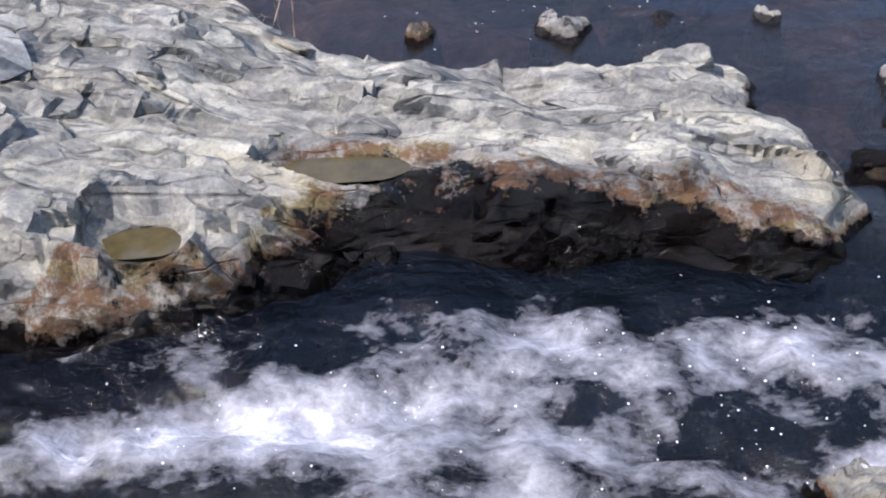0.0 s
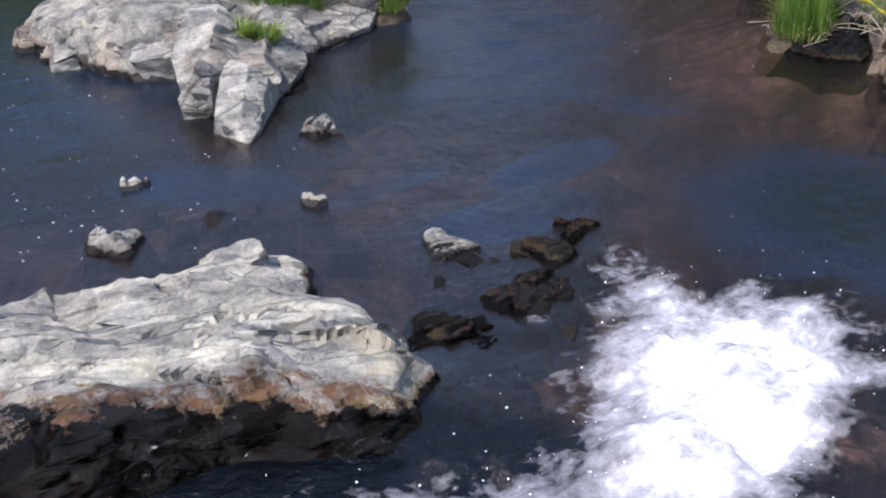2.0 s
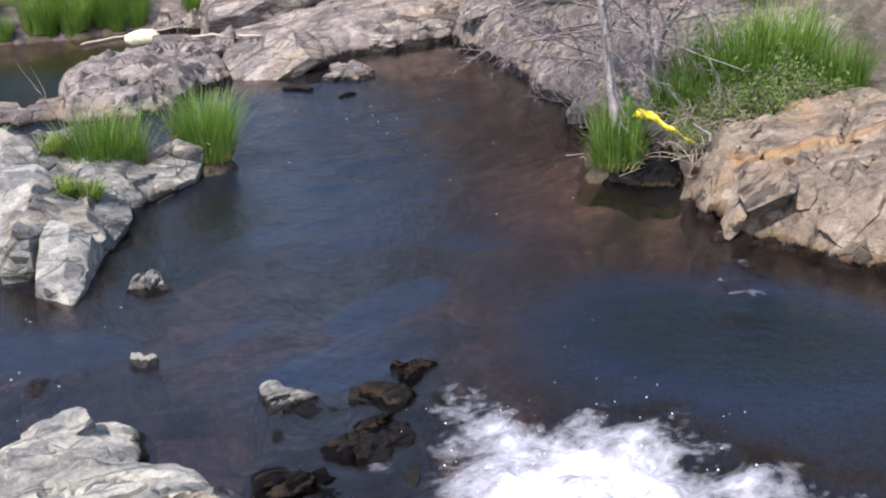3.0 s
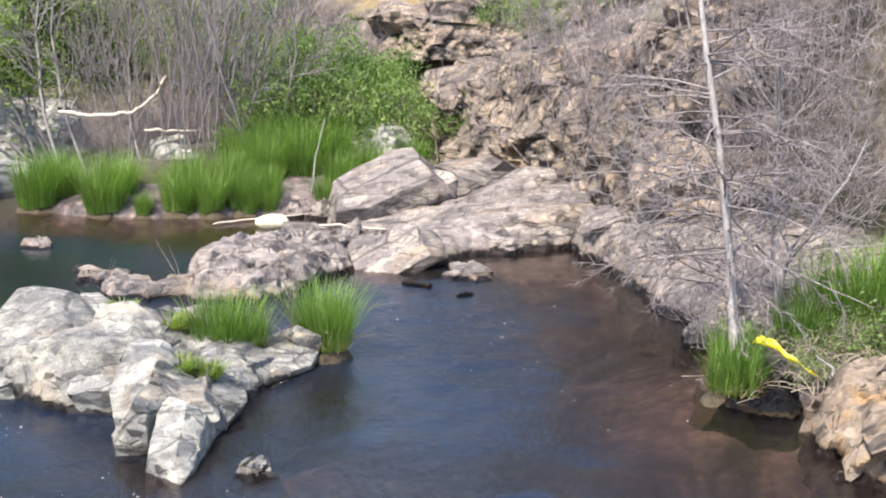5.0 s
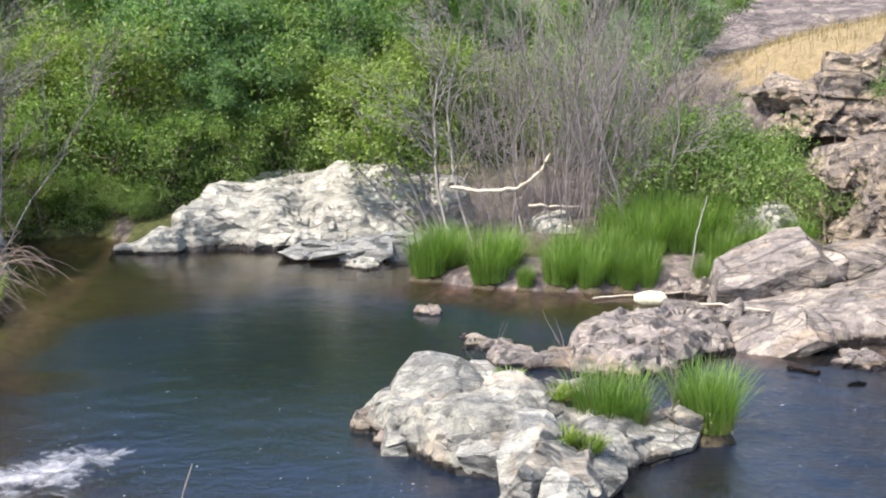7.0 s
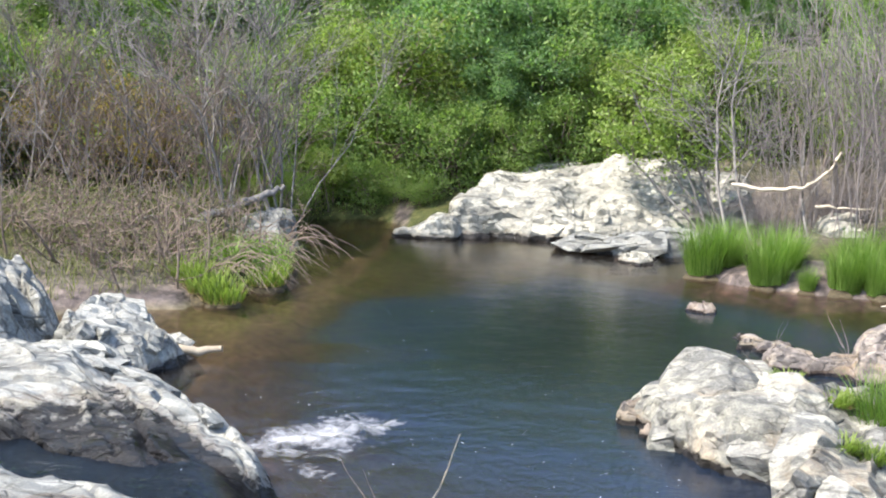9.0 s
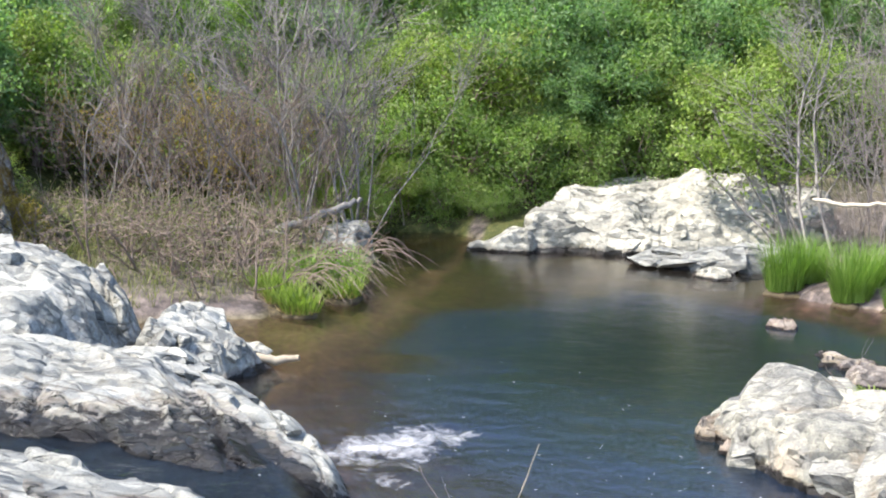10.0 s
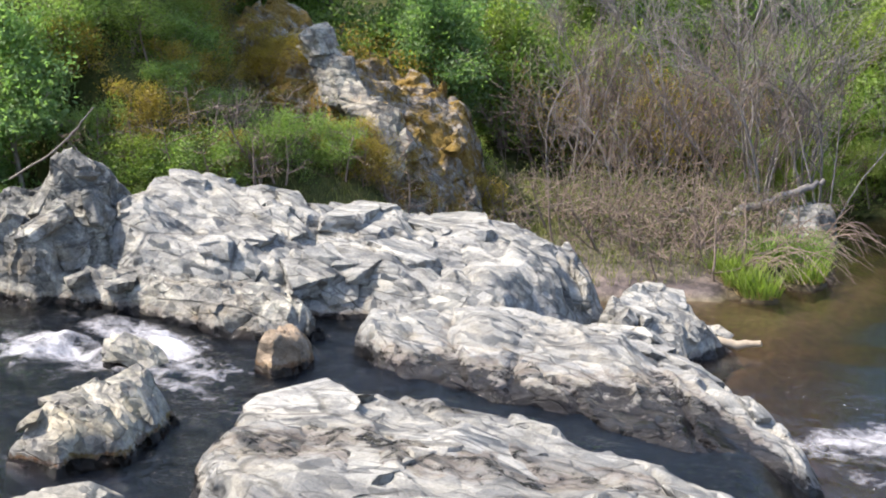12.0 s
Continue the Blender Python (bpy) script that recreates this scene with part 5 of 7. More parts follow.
# the white rock across the pool
rock("white_rock", ROCK_WHITE, "bleached white water-worn rock across the pool", "rock",
     outline=[(-3.5, 19.75), (-2.4, 19.9), (-1.5, 19.75), (-0.2, 19.85), (0.9, 20.0), (2.0, 21.0), (2.2, 23.2), (0, 24), (-2.2, 23.2), (-3.4, 21.6), (-3.75, 20.4)],
     tops=[(-3.25, 20.5, 0.72), (-2.7, 20.9, 0.96), (-1.7, 21.0, 1.0), (-1.2, 21.6, 1.12), (-0.6, 21.2, 1.44), (0.3, 21.3, 1.42), (1.1, 21.4, 1.05), (-2.3, 20.3, 0.60), (-1.2, 20.4, 0.50), (0.2, 20.4, 0.55), (1.2, 20.6, 0.45)],
     base=-0.5, edge=0.5, res=0.045, seed=161, facet=0.20, cell=0.75, strike=35, stretch=1.5, rough=0.035, crack=0.02, layers=0.010, splash=0.09, blocks=9, sizes=(0.2, 0.6), above=0.1, sharp=3.0, lay=dict(thick=(0.3, 0.5), sink=0.42))
rock("white_rock", ROCK_WHITE, "low cream rocks at the foot of the white rock", "rock",
     outline=[(-4.65, 19.6), (-4.0, 19.5), (-3.3, 19.55), (-3.1, 20.2), (-3.8, 20.6), (-4.5, 20.2)], tops=[(-4.3, 19.9, 0.16), (-3.6, 20.0, 0.40), (-3.3, 19.9, 0.35)],
     base=-0.5, edge=0.3, res=0.035, seed=163, facet=0.12, cell=0.35, splash=0.05)
rock("low_slab", ROCK_BLUE, "dark grey layered slab at the waterline", "rock",
     outline=[(-1.75, 19.45), (-0.9, 18.85), (-0.1, 18.8), (0.7, 18.9), (1.2, 19.4), (0.6, 19.9), (-0.6, 19.8)], tops=[(-0.9, 19.2, 0.14), (0, 19.2, 0.2), (0.7, 19.4, 0.26)],
     base=-0.5, edge=0.25, res=0.04, seed=165, facet=0.12, cell=0.35, strike=10, stretch=2.5, splash=0.09, blocks=24, sizes=(0.25, 0.7), above=0.05, lay=dict(thick=(0.12, 0.3)))
rock("bank_boulder", ROCK_BLUE, "grey rock under the brush at the bank", "rock", outline=[(-5.9, 18.4), (-5.5, 17.6), (-5.7, 17.0), (-6.5, 17.0), (-6.8, 17.8)],
     tops=[(-6.1, 17.6, 0.6)], base=-0.3, edge=0.3, res=0.04, seed=167, facet=0.15, cell=0.35)

# the mossy outcrop behind the block
OUTCROP = dict(outline=[(-9.8, 14.2), (-9.9, 13.2), (-10.6, 12.7), (-12.0, 12.5), (-13.4, 12.4), (-14.8, 12.8), (-15.0, 15.2), (-12, 16), (-10.6, 15.6)],
               tops=[(-10.3, 13.4, 1.7), (-10.9, 13.3, 2.5), (-11.6, 13.2, 3.0), (-12.3, 13.3, 3.5), (-13.6, 13.3, 3.8), (-14.3, 14.4, 4.0), (-11.2, 14.8, 2.6), (-12.0, 12.9, 2.7), (-13.2, 12.9, 2.9), (-10.6, 12.9, 1.6)])
rock("mossy_outcrop", ROCK_MOSS, "mossy ochre outcrop with bare pale rock faces", "rock",
     **OUTCROP, base=0.4, edge=0.6, res=0.045, seed=171, facet=0.45, cell=0.7, strike=120, stretch=1.6,
     rough=0.06, crack=0.08, splash=0.0, blocks=8, sizes=(0.15, 0.4), above=0.3)
outcrop = bpy.data.objects["mossy_outcrop"]
rng = np.random.default_rng(175)
for k in range(26):
    h = k / 25
    set_block(outcrop, ROCK_LICHEN, rng, (-11.94 + 1.52 * h + rng.normal(0, 0.10), 12.95 - 0.15 * h + rng.normal(0, 0.05), 3.40 - 1.55 * h + rng.normal(0, 0.06)), (0.35, -0.85, 0.30), -50, rng.uniform(0.25, 0.52),
              (1.0, 1.9), (0.7, 1.1), (0.5, 0.9), 0.22, 0.25)


# ---- the cliff on the right ----
def cliff_mesh(path, heights, seed, res=0.06, lean=0.30, facet=0.40, cell=0.55):
    pts = np.array(path, float)
    seg = np.r_[0, np.cumsum(np.hypot(*np.diff(pts, axis=0).T))]
    s = np.arange(0, seg[-1], res)
    px, py = np.interp(s, seg, pts[:, 0]), np.interp(s, seg, pts[:, 1])
    top, foot = np.interp(s, seg, [h[1] for h in heights]), np.interp(s, seg, [h[0] for h in heights])
    k = 9
    tx, ty = np.gradient(np.convolve(np.pad(px, k, 'edge'), np.ones(2 * k + 1) / (2 * k + 1), 'valid')), np.gradient(np.convolve(np.pad(py, k, 'edge'), np.ones(2 * k + 1) / (2 * k + 1), 'valid'))
    ln = np.hypot(tx, ty) + 1e-9
    nx, ny = ty / ln, -tx / ln
    h = np.arange(0, 1.0001, res / 4.2)
    S, H = np.meshgrid(s, h)
    Z = foot + (top - foot) * H
    us, uz = S + 0.3 * fbm(S, Z, seed, 3), Z + 0.3 * fbm(S, Z, seed + 1, 3)
    step, joint = cells(us / cell, uz / (cell * 1.5), seed + 3)
    step2, joint2 = cells(us / cell * 2.6, uz / cell * 1.9, seed + 5)
    push = facet * (step + 0.45 * step2) + 0.07 * fbm(S * 4, Z * 4, seed + 7, 4) - 0.12 * np.exp(-joint / 0.06)
    push = push - lean * (Z - foot) - 0.8 * np.clip(H - 0.9, 0, 1) * 8 + 0.35 * fbm(S * 0.7, Z * 0.9, seed + 9, 3)
    X, Y = px + nx * push, py + ny * push
    me = mesh_from("cliff", np.stack([X, Y, Z + 0.1 * fbm(S * 2, Z * 2, seed + 12, 3)], -1).reshape(-1, 3), grid_faces(*S.shape))
    point_value(me, "wet", np.zeros(S.size))
    return me


CLIFF_LINE = [(9.6, 19.7), (8.3, 19.1), (7.5, 18.3), (7.5, 17.2), (7.95, 15.8), (8.15, 14.6), (8.1, 13.2), (8.6, 12.2), (9.8, 11.9), (11.0, 11.8), (12.6, 11.4), (15, 11), (19, 9)]
CLIFF_FOOT = [1.2, 0.8, 0.5, 0.4, 0.4, 0.4, 0.4, 0.4, 0.4, 0.4, 0.4, 0.4, 0.4]
CLIFF_TOP = [2.3, 2.1, 2.0, 2.25, 2.55, 2.7, 3.1, 3.7, 4.2, 4.6, 5.0, 5.4, 5.4]
BAND_LINE = [(9.2, 25.0), (7.7, 23.2), (7.7, 22.1), (8.6, 21.4), (10, 20.9), (12, 20.4), (15, 19.6), (18, 18.5)]
BAND_FOOT = [1.6, 1.6, 1.8, 1.9, 2.1, 2.3, 2.6, 3.0]
BAND_TOP = [2.7, 2.72, 2.8, 3.1, 3.9, 4.6, 5.2, 5.4]


def cliff_blocks(root, line, feet, tops, count, first, last, sizes, seed, lean):
    """Jointed blocks standing out of a cliff face, their beds dipping one way."""
    rng = np.random.default_rng(seed)
    pts = np.array(line, float)
    for _ in range(count):
        s = rng.uniform(first, last)
        i = int(s)
        a, b = pts[i], pts[i + 1]
        p = a + (b - a) * (s - i)
        t = (b - a) / np.linalg.norm(b - a)
        nx, ny = t[1], -t[0]
        k = rng.uniform(0.05, 1.0)
        h = feet[i] + (tops[i] + (tops[i + 1] - tops[i]) * (s - i) - feet[i]) * k
        back = lean * (h - feet[i])
        size = sizes[0] + (sizes[1] - sizes[0]) * rng.uniform() ** 1.6
        up = (nx * 0.35, ny * 0.35, 1.0) if k > 0.8 else (nx, ny, 0.35)
        set_block(root, ROCK_CLIFF, rng, (p[0] - nx * back, p[1] - ny * back, h), up, math.degrees(math.atan2(t[1], t[0])), size,
                  (1.1, 2.2), (0.6, 1.1), (0.45, 0.9), 0.28, 0.14)


cliff = thing("cliff", cliff_mesh(CLIFF_LINE, list(zip(CLIFF_FOOT, CLIFF_TOP)), 201, 0.05, 0.26, 0.34, 0.8),
      ROCK_CLIFF, "brown fractured cliff with tan lower faces and dark hollows", "cliff", kind="structure")
cliff_blocks(cliff, CLIFF_LINE, CLIFF_FOOT, CLIFF_TOP, 230, 1.0, 10.9, (0.22, 0.95), 411, 0.26)
upper_cliff = thing("upper_cliff", cliff_mesh(BAND_LINE, list(zip(BAND_FOOT, BAND_TOP)), 231, 0.05, 0.20, 0.30, 0.7),
      ROCK_CLIFF, "brown layered rock band under the golden grass crest", "cliff", kind="structure")
cliff_blocks(upper_cliff, BAND_LINE, BAND_FOOT, BAND_TOP, 60, 1.2, 6.5, (0.25, 0.8), 417, 0.20)


# ---- plants ----
def tubes(paths, sides=4):
    """One mesh from many tapering stems: each path is (points, radii)."""
    verts, faces, at = [], [], 0
    ang = np.linspace(0, 2 * math.pi, sides, endpoint=False)
    for pts, rad in paths:
        pts, rad = np.asarray(pts, float), np.asarray(rad, float)
        tan = np.gradient(pts, axis=0)
        tan /= np.linalg.norm(tan, axis=1)[:, None] + 1e-9
        ref = np.where(np.abs(tan[:, 2:3]) > 0.9, (1.0, 0, 0), (0, 0, 1.0))
        a = np.cross(tan, ref)
        a /= np.linalg.norm(a, axis=1)[:, None] + 1e-9
        b = np.cross(tan, a)
        ring_v = pts[:, None] + rad[:, None, None] * (np.cos(ang)[None, :, None] * a[:, None] + np.sin(ang)[None, :, None] * b[:, None])
        verts.append(ring_v.reshape(-1, 3))
        m = len(pts)
        i = at + np.arange(m * sides).reshape(m, sides)
        j = np.roll(i, -1, axis=1)
        faces.append(np.stack([i[:-1], j[:-1], j[1:], i[1:]], -1).reshape(-1, 4))
        at += m * sides
    return np.concatenate(verts), np.concatenate(faces)


def grow(rng, start, way, length, radius, level, out, spread_=0.7, fork=5, bend=0.18, lift=0.15, segs=6, shrink=0.55, taper=0.25, thin=0.42, low=0.25, hair=0.0026):
    """A stem and its side twigs."""
    way = np.asarray(way, float) / np.linalg.norm(way)
    pts, d = [np.asarray(start, float)], way
    for _ in range(segs):
        d = d + rng.normal(0, bend, 3) + (0, 0, lift * 0.3)
        d /= np.linalg.norm(d)
        pts.append(pts[-1] + d * length / segs)
    pts = np.array(pts)
    out.append((pts, np.linspace(radius, radius * taper, segs + 1)))
    if level > 0:
        for _ in range(fork):
            k = rng.uniform(low, 0.98)
            i = min(int(k * segs), segs - 1)
            p = pts[i] + (pts[i + 1] - pts[i]) * (k * segs - i)
            stem = pts[i + 1] - pts[i]
            stem /= np.linalg.norm(stem)
            side = rng.normal(0, 1, 3)
            side -= side @ stem * stem
            side /= np.linalg.norm(side) + 1e-9
            grow(rng, p, stem * (1 - spread_ * 0.6) + side * spread_, length * shrink * rng.uniform(0.6, 1.15) * (1.15 - 0.5 * k), radius * (1 - 0.7 * k) * thin + hair, level - 1, out, spread_, fork, bend, lift,
                 max(3, segs - 1), shrink, taper, thin, hair=hair)


def leaves(rng, centres, size, droop=0.2):
    """Folded pointed leaves: two triangles each about a middle rib."""
    n = len(centres)
    a = rng.normal(0, 1, (n, 3))
    a[:, 2] -= droop
    a /= np.linalg.norm(a, axis=1)[:, None]
    b = rng.normal(0, 1, (n, 3))
    b -= (b * a).sum(1)[:, None] * a
    b /= np.linalg.norm(b, axis=1)[:, None]
    c = np.cross(a, b)
    s = (size * rng.uniform(0.6, 1.35, n))[:, None]
    v = np.stack([centres - a * s, centres + b * s * 0.42 + c * s * 0.1, centres + a * s, centres - b * s * 0.42 + c * s * 0.1], 1)
    return v.reshape(-1, 3), np.arange(4 * n).reshape(-1, 4)


def clumps(rng, tips, count, radius, flat=0.75):
    """Leaf places round the tips of the limbs."""
    pick = tips[rng.integers(0, len(tips), count)]
    off = rng.normal(0, 1, (count, 3)) * radius
    off[:, 2] *= flat
    return pick + off


def leafy_tree(name, label, seed, height, width, leaf, count, leaf_size, bark=BARK_GREY, category="tree", stems=1, low=0.06, group=""):
    rng = np.random.default_rng(seed)
    root = thing(name, None, None, label, category, group)
    paths = []
    for k in range(stems):
        tilt = rng.normal(0, 0.10 if stems == 1 else 0.28, 2)
        grow(rng, (rng.normal(0, 0.06 * stems), rng.normal(0, 0.06 * stems), -0.25), (tilt[0], tilt[1], 1), height * rng.uniform(0.8, 1.0), 0.012 * height + 0.01, 0, paths, bend=0.10, segs=8)
    trunk_paths = list(paths)
    limbs, tips = [], []
    for pts, rad in trunk_paths:
        for _ in range(int(26 / stems ** 0.6)):
            k = rng.uniform(low, 1.0)
            i = min(int(k * 8), 7)
            p = pts[i] + (pts[i + 1] - pts[i]) * (k * 8 - i)
            t = rng.uniform(0, 2 * math.pi)
            reach = width * 0.5 * (1.1 - 0.75 * abs(k - 0.4)) * rng.uniform(0.5, 1.1)
            grow(rng, p, (math.cos(t), math.sin(t), rng.uniform(0.1, 0.8)), reach, rad[i] * 0.4 + 0.004, 1, limbs, 0.7, 4, 0.2, 0.1, 5)
    tips = np.concatenate([p[2:] for p, _ in limbs])
    for path in trunk_paths:
        v, f = tubes([path], 6)
        part("trunk", mesh_from("trunk", v, f), bark, root)
    v, f = tubes(limbs, 3)
    part("branchwork", mesh_from("branchwork", v, f), bark, root)
    places = clumps(rng, tips, count, 0.045 * width + 0.05)
    v, f = leaves(rng, places, leaf_size)
    part("crown", mesh_from("crown", v, f, False), leaf, root)
    return root


def bare_tree(name, label, seed, height, stems, spread_, bark, twigs=7, levels=2, category="bare tree", radius=0.014, group="", lean=(0, 0), base=0.15, shrink=0.5, bend=0.13, low=0.25, hair=0.0026, fan=0.62):
    rng = np.random.default_rng(seed)
    root = thing(name, None, None, label, category, group)
    trunk_paths, fine = [], []
    for k in range(stems):
        t = rng.uniform(0, 2 * math.pi)
        o = rng.uniform(0, 1) ** 0.5 * base * stems ** 0.5
        sway = rng.uniform(0, spread_)
        full = []
        grow(rng, (o * math.cos(t), o * math.sin(t), -0.2), (math.cos(t) * sway + lean[0], math.sin(t) * sway + lean[1], 1), height * rng.uniform(0.6, 1.0), radius * height * rng.uniform(0.6, 1.0) / max(1, stems ** 0.35),
             levels, full, fan, twigs, bend, 0.12, 8, shrink, low=low, hair=hair)
        trunk_paths.append(full[0])
        fine += full[1:]
    for path in trunk_paths:
        v, f = tubes([path], 6)
        part("trunk", mesh_from("trunk", v, f), bark, root)
    v, f = tubes(fine, 3)
    tagged(part("twiggery", mesh_from("twiggery", v, f), bark, root), kind="stuff")
    return root


def blade_mesh(rng, count, length, spread_, base_r, width=0.006, curve=0.7):
    t = rng.uniform(0, 2 * math.pi, count)
    r = base_r * np.sqrt(rng.uniform(0, 1, count))
    p = np.c_[r * np.cos(t), r * np.sin(t), np.zeros(count)]
    t2 = t + rng.normal(0, 0.9, count)
    out = np.c_[np.cos(t2), np.sin(t2), np.zeros(count)]
    side = np.c_[-np.sin(t2), np.cos(t2), np.zeros(count)]
    ln = length * rng.uniform(0.35, 1.2, count)
    lean_ = spread_ * rng.uniform(0.1, 1.0, count)
    rows = []
    for k, w in ((0, 1.0), (0.4, 0.9), (0.75, 0.6), (1.0, 0.08)):
        h = p + out * (lean_ * ln * (k * 0.5 + curve * k * k))[:, None]
        h[:, 2] = ln * (k - 0.35 * lean_ * k * k)
        rows.append(np.stack([h - side * width * w, h + side * width * w], 1))
    v = np.stack(rows, 1).reshape(-1, 3)
    i = np.arange(count)[:, None] * 8
    f = np.concatenate([i + np.array([[2 * k, 2 * k + 1, 2 * k + 3, 2 * k + 2]]) for k in range(3)])
    return v, f


def sedge_tuft(seed, length, base_r, count, label, group="sedge tufts", material=BLADE, width=0.0055, spread_=0.75, skirt=True):
    rng = np.random.default_rng(seed)
    v, f = blade_mesh(rng, count, length, spread_, base_r, width)
    root = thing("sedge_tuft", None, None, label, "grass tuft", group)
    part("grass_clump", mesh_from("grass_clump", v, f, False), material, root)
    if skirt:
        v, f = blade_mesh(rng, count // 4, length * 0.42, 1.5, base_r * 1.1, width * 0.9)
        part("dry_skirt", mesh_from("dry_skirt", v, f, False), STRAW, root, "dead straw-coloured blades")
    a, b = np.meshgrid(np.linspace(0, 2 * math.pi, 15), np.linspace(0, 1, 6))
    rr = base_r * (1.05 * np.sin(b * math.pi / 2) + 0.55 * b ** 4) * (1 + 0.16 * np.sin(3 * a + seed) + 0.10 * np.sin(7 * a + 2 * seed))
    m = np.stack([rr * np.cos(a), rr * np.sin(a), 0.06 * np.cos(b * math.pi / 2) - 0.06 - 0.34 * b ** 5], -1).reshape(-1, 3)
    part("root_mound", mesh_from("root_mound", m, grid_faces(6, 15)), ROOT_SOIL, root, "dark matted roots")
    return root


def height_at(x, y):
    return float(ground_height(np.array([float(x)]), np.array([float(y)]))[0])


# tufts on the island
tuft_a = sedge_tuft(1, 0.56, 0.22, 640, "bright green sedge tuft growing on the rock island", width=0.0036, spread_=0.58)
tuft_a.matrix_basis = pose(2.24, 9.92, 0.15)
copy_thing(tuft_a, pose(2.02, 9.82, 0.20, 0, 0, 70))
tuft_b = sedge_tuft(2, 0.62, 0.19, 640, "tall green sedge tuft at the island's end", width=0.0036, spread_=0.58)
tuft_b.matrix_basis = pose(3.10, 9.98, 0.10)
copy_thing(tuft_b, pose(3.02, 10.12, 0.10, 0, 0, 110))
copy_thing(tuft_a, pose(-2.02, 6.58, 0.16, 0, 0, 20)).scale = (0.5, 0.5, 0.6)
moss_tuft = sedge_tuft(3, 0.14, 0.12, 260, "low yellow-green herbs in a rock crack", "herbs on the rock", LEAF_LIME, 0.007, 0.9)
moss_tuft.matrix_basis = pose(1.62, 9.95, 0.42)
for x, y, z, r in ((1.25, 10.2, 0.50, 40), (1.75, 8.95, 0.30, 100), (1.55, 9.0, 0.34, 200), (1.7, 10.05, 0.4, 250)):
    copy_thing(moss_tuft, pose(x, y, z, 0, 0, r))

# far bank sedges
tuft_c = sedge_tuft(4, 0.95, 0.30, 900, "tall green sedge tuft on the far bank", "far bank sedges", BLADE, 0.0042, 0.52, False)
tuft_c.matrix_basis = pose(0.85, 17.4, 0.08)
tuft_c.scale = (0.9, 0.9, 0.85)
for x, y, z, r, s in ((1.75, 17.15, 0.12, 60, 1.05), (2.0, 17.5, 0.2, 130, 0.95), (2.75, 16.85, 0.15, 20, 0.85), (3.2, 16.75, 0.15, 210, 0.8), (3.65, 16.8, 0.15, 300, 0.75), (3.0, 17.3, 0.25, 80, 0.9),
                      (3.6, 17.4, 0.25, 10, 0.9), (4.1, 17.0, 0.22, 40, 0.7), (4.3, 17.8, 0.35, 140, 1.1), (4.9, 17.9, 0.4, 240, 1.15), (5.4, 18.0, 0.45, 330, 1.1), (4.7, 18.6, 0.5, 20, 1.2),
                      (5.8, 18.7, 0.6, 75, 1.1), (5.3, 17.2, 0.3, 175, 0.8), (5.9, 17.4, 0.4, 275, 0.8), (6.6, 17.4, 0.5, 215, 0.7), (6.4, 18.9, 0.7, 15, 1.0), (4.0, 18.5, 0.4, 115, 1.0), (1.2, 17.9, 0.2, 200, 0.9)):
    copy_thing(tuft_c, pose(x, y - 0.25, z - 0.05, 0, 0, r)).scale = (0.86 * s, 0.86 * s, 0.80 * s)

for k in (0, 3, 5, 7, 8, 10, 11, 14):
    x = 0.75 + 0.30 * k
    y = float(np.interp(x, [0.7, 1.2, 2.4, 4.3, 5.2], [17.35, 16.95, 16.5, 16.42, 16.6])) + 0.14 * math.sin(3.1 * k)
    s = 0.46 + 0.12 * math.sin(2.3 * k)
    copy_thing(tuft_c, pose(x, y, 0.05, 0, 0, 71 * k)).scale = (s, s, s)

# right bank tuft, tree and yellow strip
tuft_d = sedge_tuft(6, 0.46, 0.22, 480, "green sedge tuft round the foot of the dry tree", "low bank sedges", width=0.0042, spread_=0.6)
tuft_d.matrix_basis = pose(6.15, 7.85, 0.12)
for x, y, z, r in ((6.35, 8.1, 0.2, 90), (7.2, 8.35, 0.3, 310)):
    copy_thing(tuft_d, pose(x, y, z, 0, 0, r))

# left bank tufts
tuft_e = sedge_tuft(7, 0.40, 0.26, 260, "yellow-green grass tuft at the sandy bank", "sandy bank grasses", LEAF_LIME, 0.007)
tuft_e.matrix_basis = pose(-5.75, 14.2, 0.12)
for x, y, z, r in ((-5.45, 14.0, 0.05, 80), (-5.2, 15.0, 0.08, 150), (-6.1, 14.5, 0.2, 250)):
    copy_thing(tuft_e, pose(x, y, z, 0, 0, r))
tuft_f = sedge_tuft(8, 0.50, 0.24, 260, "green grass tuft arching over the bank", "sandy bank grasses", BLADE, 0.007, 0.8)
tuft_f.matrix_basis = pose(-5.35, 15.6, 0.1)
for x, y, z, r in ((-5.6, 16.1, 0.15, 80), (-5.9, 15.4, 0.2, 150)):
    copy_thing(tuft_f, pose(x, y, z, 0, 0, r))

